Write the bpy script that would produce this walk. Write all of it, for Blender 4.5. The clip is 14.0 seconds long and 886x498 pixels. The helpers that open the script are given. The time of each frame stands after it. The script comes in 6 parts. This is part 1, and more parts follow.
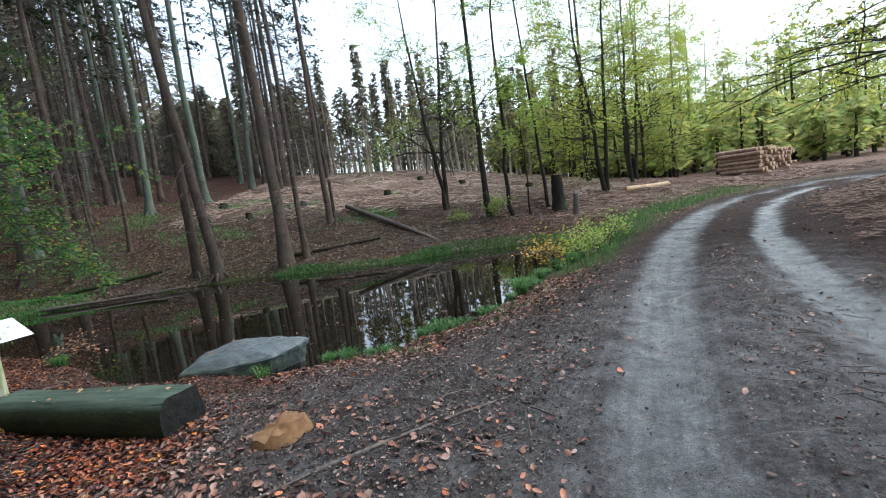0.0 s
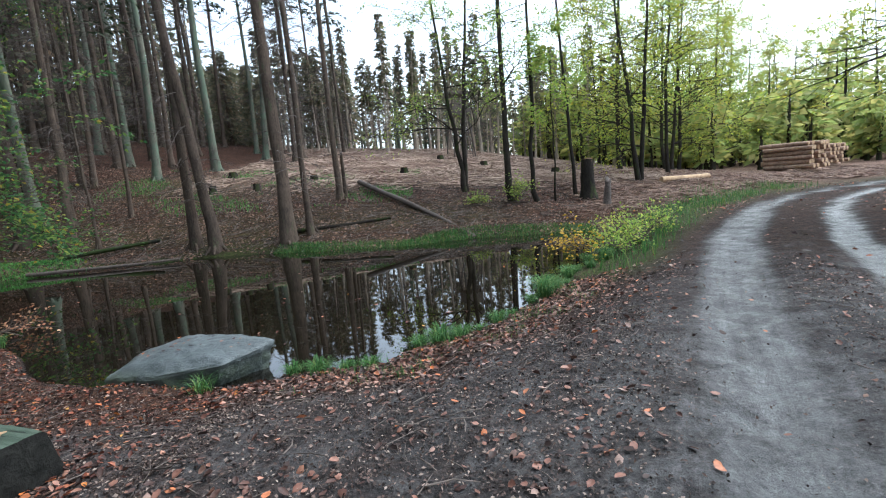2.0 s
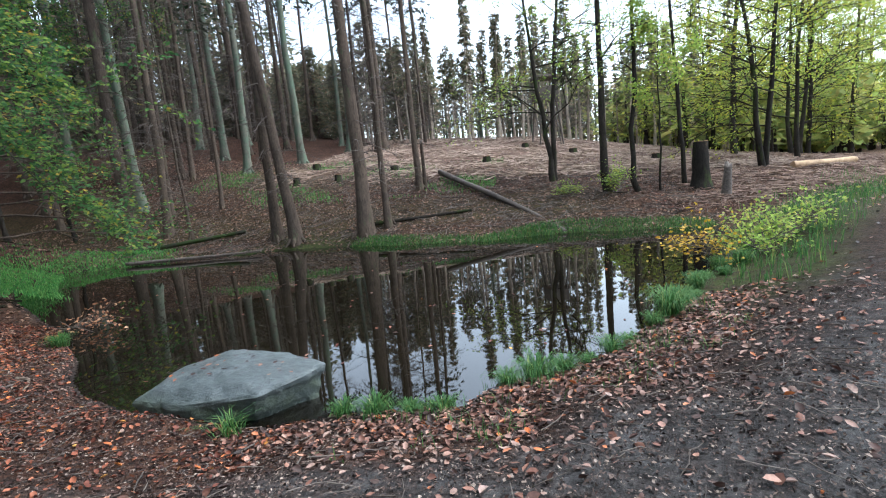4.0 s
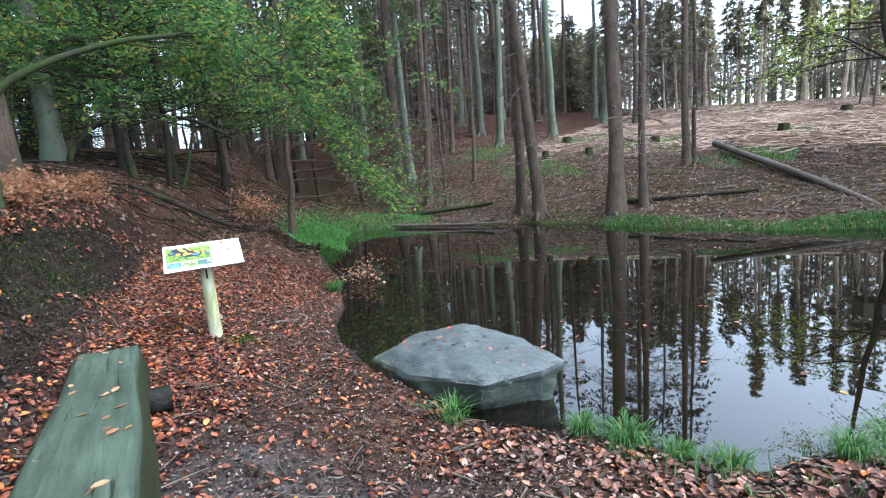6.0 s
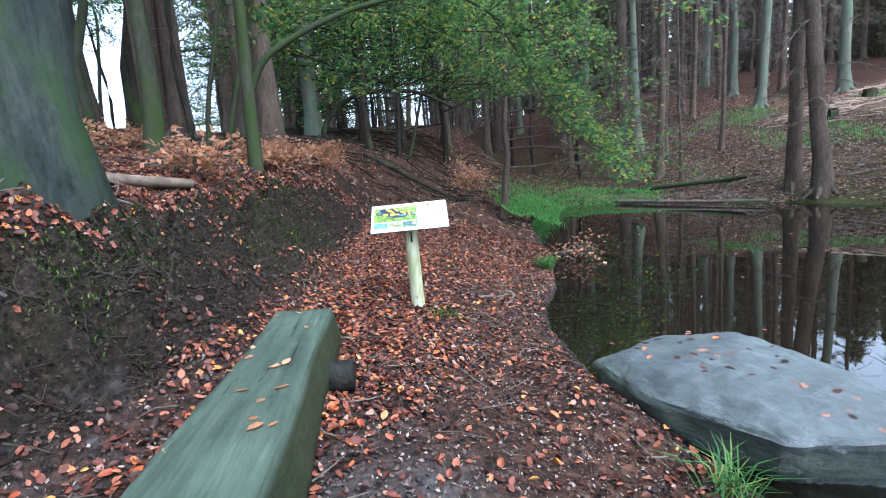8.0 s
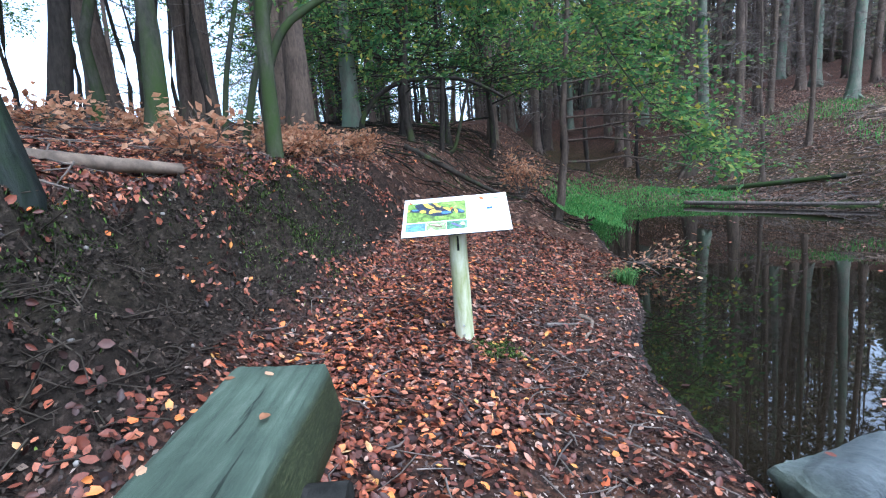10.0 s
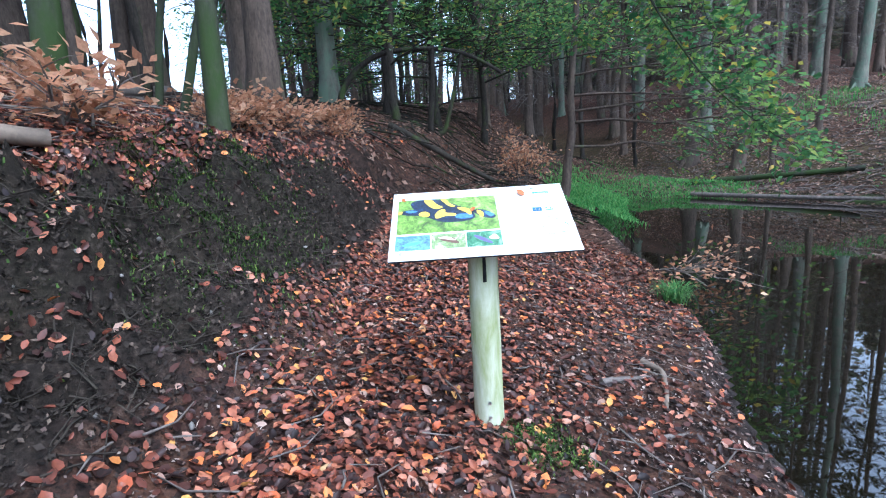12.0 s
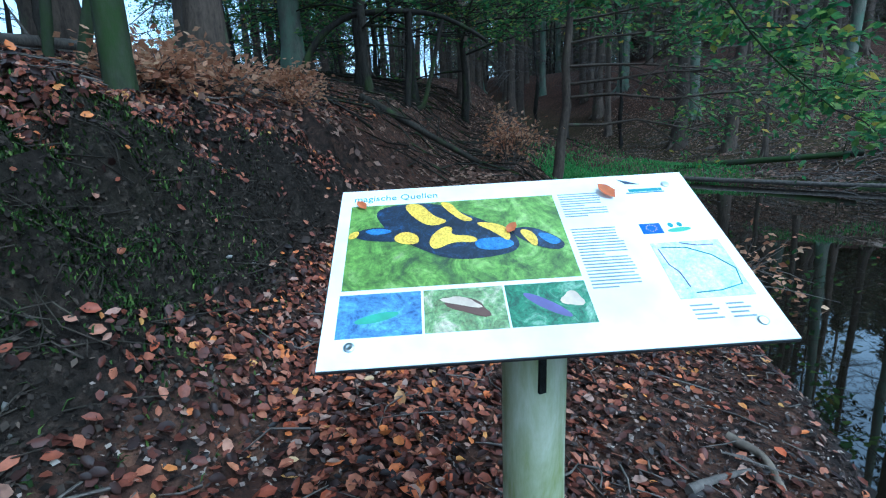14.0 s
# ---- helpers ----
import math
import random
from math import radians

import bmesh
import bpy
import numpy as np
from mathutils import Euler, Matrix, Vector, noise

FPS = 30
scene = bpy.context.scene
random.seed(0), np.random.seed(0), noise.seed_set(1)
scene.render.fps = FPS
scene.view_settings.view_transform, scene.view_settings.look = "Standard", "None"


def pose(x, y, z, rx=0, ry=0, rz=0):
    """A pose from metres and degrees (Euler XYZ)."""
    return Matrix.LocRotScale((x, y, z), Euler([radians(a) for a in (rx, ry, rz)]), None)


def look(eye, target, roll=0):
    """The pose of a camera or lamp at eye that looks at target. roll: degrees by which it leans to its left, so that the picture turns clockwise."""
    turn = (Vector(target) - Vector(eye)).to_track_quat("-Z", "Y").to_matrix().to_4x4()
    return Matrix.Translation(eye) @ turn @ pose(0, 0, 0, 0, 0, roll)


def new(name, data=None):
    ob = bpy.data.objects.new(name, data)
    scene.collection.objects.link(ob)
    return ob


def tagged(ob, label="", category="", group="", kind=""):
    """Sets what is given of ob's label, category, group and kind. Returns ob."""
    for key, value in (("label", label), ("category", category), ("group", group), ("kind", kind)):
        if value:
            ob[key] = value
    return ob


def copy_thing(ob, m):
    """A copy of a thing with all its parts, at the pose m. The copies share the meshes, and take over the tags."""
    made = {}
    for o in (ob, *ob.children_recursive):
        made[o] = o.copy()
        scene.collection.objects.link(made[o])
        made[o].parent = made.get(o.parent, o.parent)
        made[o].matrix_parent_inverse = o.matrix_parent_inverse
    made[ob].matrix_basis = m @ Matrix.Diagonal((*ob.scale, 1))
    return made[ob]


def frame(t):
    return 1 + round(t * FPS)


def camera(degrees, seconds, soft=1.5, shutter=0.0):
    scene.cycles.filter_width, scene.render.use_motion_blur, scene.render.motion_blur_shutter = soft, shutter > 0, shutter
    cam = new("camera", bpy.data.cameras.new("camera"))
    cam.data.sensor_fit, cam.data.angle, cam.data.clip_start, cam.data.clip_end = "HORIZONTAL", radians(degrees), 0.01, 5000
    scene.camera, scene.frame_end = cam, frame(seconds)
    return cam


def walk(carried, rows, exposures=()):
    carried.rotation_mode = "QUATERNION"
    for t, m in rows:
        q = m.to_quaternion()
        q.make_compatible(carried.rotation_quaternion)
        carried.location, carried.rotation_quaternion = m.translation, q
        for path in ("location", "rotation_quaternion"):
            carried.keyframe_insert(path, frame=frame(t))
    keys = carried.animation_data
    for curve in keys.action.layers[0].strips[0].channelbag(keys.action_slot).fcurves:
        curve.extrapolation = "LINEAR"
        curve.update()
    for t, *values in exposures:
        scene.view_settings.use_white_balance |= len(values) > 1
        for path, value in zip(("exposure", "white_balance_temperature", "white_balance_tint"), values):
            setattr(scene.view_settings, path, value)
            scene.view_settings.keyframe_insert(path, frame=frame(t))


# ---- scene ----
cam = camera(86.9, 14.0, soft=1.15)
METRES, EYE, TILT, LEAN, TURN = 8.5, 1.6, 0.0, 0.0, 0.0
EXPOSURES = [(0.0, 0.18, 5700, 3), (2.5, 0.38, 5700, 3), (5.0, 0.75, 5600, 3), (7.0, 1.1, 5300, 5), (8.0, 1.02, 5200, 6), (11.0, 0.95, 4900, 7), (12.5, 0.92, 4850, 5), (13.0, 0.63, 4900, 4), (13.5, 0.42, 4750, 1), (14.0, -0.05, 4250, -10)]
ROWS = [
    (0.0, 0.0, 0.0, 0.0, -0.82, -6.09, 7.74),
    (0.5, 0.0067, 0.0406, -0.0051, 0.28, -6.89, 7.88),
    (1.0, 0.0138, 0.0913, -0.0055, 0.73, -7.26, 6.91),
    (1.5, 0.0256, 0.1351, -0.0096, 0.09, -7.72, 6.13),
    (2.0, 0.0166, 0.1805, -0.0126, 1.78, -7.96, 4.75),
    (2.5, 0.0103, 0.2224, -0.0125, 4.98, -8.26, 4.76),
    (5.0, -0.0225, 0.3941, -0.025, 21.08, -7.97, 4.99),
    (5.5, -0.0354, 0.411, -0.0271, 30.07, -8.15, 4.9),
    (6.0, -0.0579, 0.4209, -0.034, 41.03, -8.44, 4.35),
    (6.5, -0.0796, 0.4401, -0.0407, 49.51, -8.66, 4.39),
    (7.0, -0.0986, 0.4558, -0.0429, 56.81, -9.11, 4.15),
    (7.5, -0.1253, 0.4628, -0.049, 62.2, -8.92, 4.16),
    (8.0, -0.1531, 0.48, -0.0578, 66.7, -9.17, 4.61),
    (8.5, -0.1845, 0.4897, -0.0638, 70.01, -9.71, 4.11),
    (11.0, -0.3755, 0.542, -0.0726, 72.07, -8.63, 4.25),
    (11.5, -0.4143, 0.5467, -0.0718, 70.82, -9.73, 3.6),
    (12.0, -0.4483, 0.5577, -0.0738, 69.87, -10.6, 3.13),
    (12.5, -0.479, 0.562, -0.0738, 69.27, -11.16, 2.49),
    (13.0, -0.5093, 0.5759, -0.0738, 67.38, -11.4, 2.35),
    (13.5, -0.5367, 0.5884, -0.0744, 66.69, -12.17, 2.64),
    (14.0, -0.5675, 0.5944, -0.0778, 66.99, -13.05, 2.4),
]
walk(cam, [(t, pose(0, 0, EYE, TILT, LEAN, TURN) @ pose(METRES * x, METRES * y, METRES * z, 90 + pitch, roll, yaw)) for t, x, y, z, yaw, pitch, roll in ROWS], exposures=EXPOSURES)

# ---- sky and light ----
world = bpy.data.worlds.new("overcast_sky")
scene.world = world
world.use_nodes = True
wn, wl = world.node_tree.nodes, world.node_tree.links
sky = wn.new("ShaderNodeTexSky")
sky.sky_type, sky.sun_disc = "NISHITA", False
sky.sun_elevation, sky.sun_rotation = radians(58), radians(68)
sky.air_density, sky.dust_density = 1.0, 4.0
grey = wn.new("ShaderNodeHueSaturation")
grey.inputs["Saturation"].default_value = 0.4
grey.inputs["Value"].default_value = 3.0
wl.new(sky.outputs[0], grey.inputs["Color"])
wl.new(grey.outputs[0], wn["Background"].inputs["Color"])
wn["Background"].inputs["Strength"].default_value = 0.14
sun = new("sun", bpy.data.lights.new("sun", "SUN"))
sun.data.energy, sun.data.angle, sun.data.color = 0.5, radians(60), (1.0, 0.97, 0.93)
sun.matrix_world = look((34, 14, 60), (0, 0, 0))

# ---- the lie of the land ----
POND = [(-4.3, 6.4), (-3.3, 6.05), (-2.45, 6.0), (-1.77, 6.3), (-1.35, 6.33), (-0.83, 6.4), (-0.6, 6.8), (-0.19, 7.02),
        (0.4, 7.5), (0.75, 7.95), (1.4, 8.95), (1.9, 9.9), (2.7, 11.4), (3.6, 13.5), (4.3, 15.8), (4.4, 16.9),
        (3.5, 17.2), (0.5, 17.7), (-1.8, 16.9), (-4.9, 17.4), (-8.7, 18.2), (-10.8, 17.4), (-13.5, 17.2), (-15.5, 16.3),
        (-16.2, 14.6), (-13.5, 12.1), (-12.3, 11.3), (-9.5, 9.7), (-7.8, 8.8), (-7.0, 8.2), (-6.1, 7.6), (-5.5, 7.0), (-4.9, 6.6)]
ROAD = [(0.0, -40.0), (0.6, -8.0), (1.15, 0.0), (1.75, 2.0), (2.7, 4.05), (3.65, 6.05), (5.85, 10.0), (9.5, 15.1), (13.3, 19.0), (18.5, 21.8), (28.0, 24.5), (44.0, 28.0), (90.0, 36.0)]
WATER = -0.45


def polyline_distance(x, y, line, closed):
    """Distance of the points to a line of points, and the sign of the nearer side."""
    best = np.full(x.shape, 1e9)
    side = np.zeros(x.shape)
    pairs = list(zip(line, line[1:] + line[:1] if closed else line[1:]))
    for (ax, ay), (bx, by) in pairs:
        dx, dy = bx - ax, by - ay
        k = np.clip(((x - ax) * dx + (y - ay) * dy) / (dx * dx + dy * dy), 0, 1)
        d = np.hypot(x - ax - k * dx, y - ay - k * dy)
        near = d < best
        side = np.where(near, np.sign((x - ax) * dy - (y - ay) * dx), side)
        best = np.minimum(best, d)
    return best, side


def inside(x, y, poly):
    odd = np.zeros(x.shape, bool)
    for (ax, ay), (bx, by) in zip(poly, poly[1:] + poly[:1]):
        if ay != by:
            odd ^= ((ay > y) != (by > y)) & (x < (bx - ax) * (y - ay) / (by - ay) + ax)
    return odd


def step(a, b, v):
    k = np.clip((v - a) / (b - a), 0, 1)
    return k * k * (3 - 2 * k)


def shore(x, y):
    """Distance from the water's edge: above 0 on land, below 0 in the pond."""
    d, _ = polyline_distance(x, y, POND, True)
    return np.where(inside(x, y, POND), -d, d)


def road_side(x, y):
    """Distance from the middle of the track, above 0 to its right."""
    d, side = polyline_distance(x, y, ROAD, False)
    return d * side


def wobble(x, y):
    return (np.sin(x * 1.7 + 0.6 * np.sin(y * 1.1)) * np.cos(y * 1.9 + 0.8 * np.sin(x * 0.7)) * 0.6
            + np.sin(x * 4.3 + 1.3 * np.sin(y * 2.7)) * np.cos(y * 3.7 + x) * 0.3)


def bank_depth(x, y):
    """How far a place lies behind the toe of the cut bank."""
    x, y = np.asarray(x, float), np.asarray(y, float)
    return 0.4 * np.exp(-((x + 4.25) / 0.7) ** 2) - 0.1 * step(-7.2, -8.0, x) - ((x + 6.3) * 0.5 + (y - 4.9) * 0.87)


def height(x, y):
    """The lie of the land."""
    x, y = np.asarray(x, float), np.asarray(y, float)
    s = shore(x, y)
    r = road_side(x, y)
    near = -0.38 + 0.4 * step(0, 2.3, s) + 0.13 * np.exp(-((x + 3.35) / 0.6) ** 2 - ((y - 5.85) / 0.3) ** 2) + 0.02 * wobble(x * 0.8, y * 0.8)
    # the track with its two ruts, and the raised brush on its far side
    near = near - 0.05 * np.exp(-((r + 0.75) / 0.4) ** 2) - 0.06 * np.exp(-((r - 0.92) / 0.32) ** 2) + 0.025 * np.exp(-(r / 0.3) ** 2)
    near = near + 0.35 * step(1.9, 4.5, r) + 0.1 * step(5, 9, r) * wobble(x * 0.6, y * 0.6)
    # the far slope
    v = y - 17.4 + 0.06 * np.minimum(x, 0)
    rise = np.interp(v, [-5, 0, 1, 6.5, 28, 60, 120], [-0.4, -0.36, -0.08, 1.1, 4.5, 6.5, 10.0])
    rise = np.where(x > 0, np.minimum(rise, 0.05) + np.maximum(rise - 0.05, 0) * np.clip(1 - 0.042 * x, 0.12, 1), rise)
    rise = rise + 0.09 * np.clip(-x, 0, 25) * step(0, 9, v) + 0.05 * wobble(x * 0.7, y * 0.7) * step(0.3, 2, v)
    far = step(14.5, 17.2, y + 0.12 * np.minimum(x + 12, 0)) * np.where(x > 4.0, step(-2.2, -6.0, r), 1.0)
    z = near * (1 - far) + rise * far
    # the hillside past the pond's far end and the gully
    a = (x + 16) * -0.53 + (y - 14) * -0.85
    z = z + (0.06 * np.clip(-x - 12.5, 0, 4.5) + 0.28 * np.clip(-x - 17, 0, 11)) * step(0, 4.5, a) * step(-1.0, 7.0, y) + 0.1 * np.clip(-x - 17, 0, 20) * (1 - step(0, 4.5, a))
    z = z + 0.07 * np.clip(-x - 6.5, 0, 9) * step(0.4, 1.6, s) * (1 - far)
    # the cut earth bank beside the path
    q = bank_depth(x, y) + 0.08 * wobble(x * 1.1, y * 1.1)
    cut = np.interp(q, [-0.2, 0, 0.5, 0.95, 1.25, 2, 3, 6, 10, 14, 40], [0, 0.03, 0.42, 0.92, 1.06, 1.28, 1.55, 2.0, 2.5, 2.55, 1.5])
    cut = cut * np.interp(x, [-7.4, -6.9, -6.2, -5.0], [1.0, 0.93, 1.05, 1.05])
    cut = cut + 0.13 * np.exp(-((x + 7.75) / 0.7) ** 2 - ((y - 4.35) / 0.42) ** 2)
    z = z + cut * step(-2.0, -3.9, x + 0.25 * (y - 3)) * step(-30, -15.0, x)
    z = z + np.where(s < 0.12, -0.07 * step(0.12, 0.0, s), 0) + np.where(s < 0, -0.5 * step(0, -1.6, s) - 0.1 * step(0, -0.25, s), 0)
    return z


def h1(x, y):
    return float(height(np.array([x]), np.array([y]))[0])


# ---- mesh helpers ----
class Build:
    """Gathers vertices and faces of one part."""

    def __init__(self):
        self.v, self.f, self.n = [], [], 0

    def add(self, v, f):
        v, f = np.asarray(v, float).reshape(-1, 3), np.asarray(f, int)
        self.v.append(v)
        self.f.append(f + self.n)
        self.n += len(v)

    def mesh(self, name, smooth=True):
        me = bpy.data.meshes.new(name)
        if not self.v:
            return me
        v = np.concatenate(self.v)
        loops = np.concatenate([f.ravel() for f in self.f])
        sizes = np.concatenate([np.full(len(f), f.shape[1]) for f in self.f])
        starts = np.concatenate([[0], np.cumsum(sizes)[:-1]])
        me.vertices.add(len(v))
        me.vertices.foreach_set("co", v.ravel())
        me.loops.add(len(loops))
        me.loops.foreach_set("vertex_index", loops.astype(np.int32))
        me.polygons.add(len(sizes))
        me.polygons.foreach_set("loop_start", starts.astype(np.int32))
        me.polygons.foreach_set("use_smooth", np.full(len(sizes), smooth))
        me.update(calc_edges=True)
        me.validate()
        return me


def part(name, b, material, parent=None, label="", smooth=True):
    """Links a Build or bmesh as one mesh object, under a thing or part if given."""
    if isinstance(b, Build):
        me = b.mesh(name, smooth)
    else:
        me = bpy.data.meshes.new(name)
        b.to_mesh(me)
        b.free()
        if smooth:
            me.polygons.foreach_set("use_smooth", np.full(len(me.polygons), True))
    me.materials.append(material)
    ob = new(name, me)
    if parent is not None:
        ob.parent = parent
    if label:
        tagged(ob, label)
    return ob


def unit(v):
    v = np.asarray(v, float)
    return v / np.maximum(np.linalg.norm(v, axis=-1, keepdims=True), 1e-9)


def tube(b, pts, radii, sides=8, caps=True, lumps=0.0, rng=None):
    """A round, tapered stem along points."""
    p = np.asarray(pts, float)
    r = np.broadcast_to(np.asarray(radii, float), (len(p),))
    t = unit(np.gradient(p, axis=0))
    ref = np.array([0.0, 0.0, 1.0]) if abs(t[0][2]) < 0.8 else np.array([1.0, 0.0, 0.0])
    a = unit(np.cross(t, ref))
    c = np.cross(t, a)
    ang = np.arange(sides) * 2 * math.pi / sides
    rr = r[:, None] * np.ones(sides)
    if lumps and rng is not None:
        rr = rr * (1 + lumps * rng.standard_normal(rr.shape))
    ring = p[:, None, :] + rr[:, :, None] * (np.cos(ang)[None, :, None] * a[:, None, :] + np.sin(ang)[None, :, None] * c[:, None, :])
    n, k = len(p), np.arange(sides)
    i = np.arange(n - 1)[:, None] * sides
    quads = np.stack([i + k, i + (k + 1) % sides, i + sides + (k + 1) % sides, i + sides + k], -1).reshape(-1, 4)
    v = ring.reshape(-1, 3)
    b.add(v, quads)
    if caps:
        b.add(np.vstack([p[:1], ring[0]]), [[0, 1 + (j + 1) % sides, 1 + j] for j in range(sides)])
        b.add(np.vstack([p[-1:], ring[-1]]), [[0, 1 + j, 1 + (j + 1) % sides] for j in range(sides)])


def diamonds(b, p, d, nrm, length, width):
    """Small two-sided leaves, folded a little along the middle."""
    p, d, nrm = np.asarray(p), unit(d), unit(nrm)
    s = unit(np.cross(d, nrm))
    L, W = np.broadcast_to(length, (len(p),))[:, None], np.broadcast_to(width, (len(p),))[:, None]
    mid = p + d * L * 0.45 + nrm * W * 0.15
    v = np.stack([p, mid + s * W / 2, p + d * L, mid - s * W / 2], 1).reshape(-1, 3)
    i = np.arange(len(p))[:, None] * 4
    b.add(v, np.concatenate([i + [0, 1, 2], i + [0, 2, 3]]))


def oval_leaves(b, p, d, nrm, length, width, curl):
    """Ovate leaves with a midrib, curled at the edges and tip."""
    p, d, nrm = np.asarray(p), unit(d), unit(nrm)
    s = unit(np.cross(d, nrm))
    L, W, C = (np.broadcast_to(q, (len(p),))[:, None] for q in (length, width, curl))
    m1, m2, tip = p + d * L * 0.3, p + d * L * 0.7 + nrm * C * L * 0.1, p + d * L + nrm * C * L * 0.35
    up = nrm * C * W * 0.5
    v = np.stack([p, m1, m2, tip, m1 + s * W * 0.46 + up, m2 + s * W * 0.4 + up, m1 - s * W * 0.46 + up, m2 - s * W * 0.4 + up], 1).reshape(-1, 3)
    i = np.arange(len(p))[:, None] * 8
    b.add(v, np.concatenate([i + [0, 4, 1], i + [2, 5, 3], i + [0, 1, 6], i + [2, 3, 7]]))
    b.add(np.zeros((0, 3)), np.concatenate([i + [1, 4, 5, 2], i + [1, 2, 7, 6]]) - b.n + b.n - len(v))


def blades(b, p, hgt, lean, width):
    """Grass blades that bow over."""
    n = len(p)
    a = np.random.uniform(0, 2 * math.pi, n)
    out = np.stack([np.cos(a), np.sin(a), np.zeros(n)], 1)
    s = np.stack([-np.sin(a), np.cos(a), np.zeros(n)], 1) * (width / 2)
    hgt, lean = np.broadcast_to(hgt, (n,))[:, None], np.broadcast_to(lean, (n,))[:, None]
    z = np.array([0, 0, 1.0])
    m = p + z * hgt * 0.6 + out * lean * hgt * 0.35
    t = p + z * hgt * (1 - 0.35 * lean) + out * lean * hgt
    v = np.stack([p - s, p + s, m + s * 0.8, m - s * 0.8, t], 1).reshape(-1, 3)
    i = np.arange(n)[:, None] * 5
    b.add(v, i + [0, 1, 2, 3])
    b.add(np.zeros((0, 3)), i + [3, 2, 4] - len(v))


def scatter(n, x0, x1, y0, y1, keep):
    """Random places in a stretch of land, kept with the chance that keep gives."""
    x, y = np.random.uniform(x0, x1, n), np.random.uniform(y0, y1, n)
    ok = np.random.rand(n) < keep(x, y)
    return x[ok], y[ok]


def on_land(x, y, lift=0.0):
    """Places on the ground and the ground's normal there."""
    e = 0.06
    z = surface(x, y)
    nx, ny = (surface(x + e, y) - z) / e, (surface(x, y + e) - z) / e
    nrm = unit(np.stack([-nx, -ny, np.ones_like(x)], 1))
    return np.stack([x, y, z], 1) + nrm * lift, nrm


def surface(x, y):
    """The height of the ground sheet itself, with its lumps."""
    xs, ys, z = LAND[0]
    i = np.clip(np.searchsorted(xs, x) - 1, 0, len(xs) - 2)
    j = np.clip(np.searchsorted(ys, y) - 1, 0, len(ys) - 2)
    u, v = (x - xs[i]) / (xs[i + 1] - xs[i]), (y - ys[j]) / (ys[j + 1] - ys[j])
    return (z[j, i] * (1 - u) + z[j, i + 1] * u) * (1 - v) + (z[j + 1, i] * (1 - u) + z[j + 1, i + 1] * u) * v


LAND = []


# ---- materials ----
def material(name, rough=0.8, metal=0.0, spec=0.3):
    m = bpy.data.materials.new(name)
    m.use_nodes = True
    bsdf = m.node_tree.nodes["Principled BSDF"]
    bsdf.inputs["Roughness"].default_value, bsdf.inputs["Metallic"].default_value = rough, metal
    bsdf.inputs["Specular IOR Level"].default_value = spec
    return m, m.node_tree.nodes, m.node_tree.links, bsdf


def coords(n, l, scale=(1, 1, 1), kind="Object"):
    c, mp = n.new("ShaderNodeTexCoord"), n.new("ShaderNodeMapping")
    mp.inputs["Scale"].default_value = scale
    l.new(c.outputs[kind], mp.inputs["Vector"])
    return mp.outputs[0]


def noise_at(n, l, vec, scale, detail=6, rough=0.6, dist=0.0):
    t = n.new("ShaderNodeTexNoise")
    t.inputs["Scale"].default_value, t.inputs["Detail"].default_value = scale, detail
    t.inputs["Roughness"].default_value, t.inputs["Distortion"].default_value = rough, dist
    if vec is not None:
        l.new(vec, t.inputs["Vector"])
    return t.outputs["Fac"]


def ramp(n, l, fac, stops):
    r = n.new("ShaderNodeValToRGB")
    els = r.color_ramp.elements
    while len(els) < len(stops):
        els.new(0.5)
    for e, (pos, col) in zip(els, stops):
        e.position, e.color = pos, (*col, 1)
    if fac is not None:
        l.new(fac, r.inputs[0])
    return r.outputs[0]


def mixed(n, l, fac, a, b, kind="MIX"):
    m = n.new("ShaderNodeMix")
    m.data_type, m.blend_type = "RGBA", kind
    for sock, v in ((m.inputs["Factor"], fac), (m.inputs["A"], a), (m.inputs["B"], b)):
        if isinstance(v, (int, float)):
            sock.default_value = v
        elif isinstance(v, tuple):
            sock.default_value = (*v, 1)
        else:
            l.new(v, sock)
    return m.outputs["Result"]


def maths(n, l, op, a, b):
    m = n.new("ShaderNodeMath")
    m.operation, m.use_clamp = op, op in ("ADD", "SUBTRACT", "MULTIPLY_ADD")
    for sock, v in zip(m.inputs, (a, b)):
        if isinstance(v, (int, float)):
            sock.default_value = v
        else:
            l.new(v, sock)
    return m.outputs[0]


def bump(n, l, fac, bsdf, strength, dist):
    bp = n.new("ShaderNodeBump")
    bp.inputs["Strength"].default_value, bp.inputs["Distance"].default_value = strength, dist
    l.new(fac, bp.inputs["Height"])
    l.new(bp.outputs[0], bsdf.inputs["Normal"])


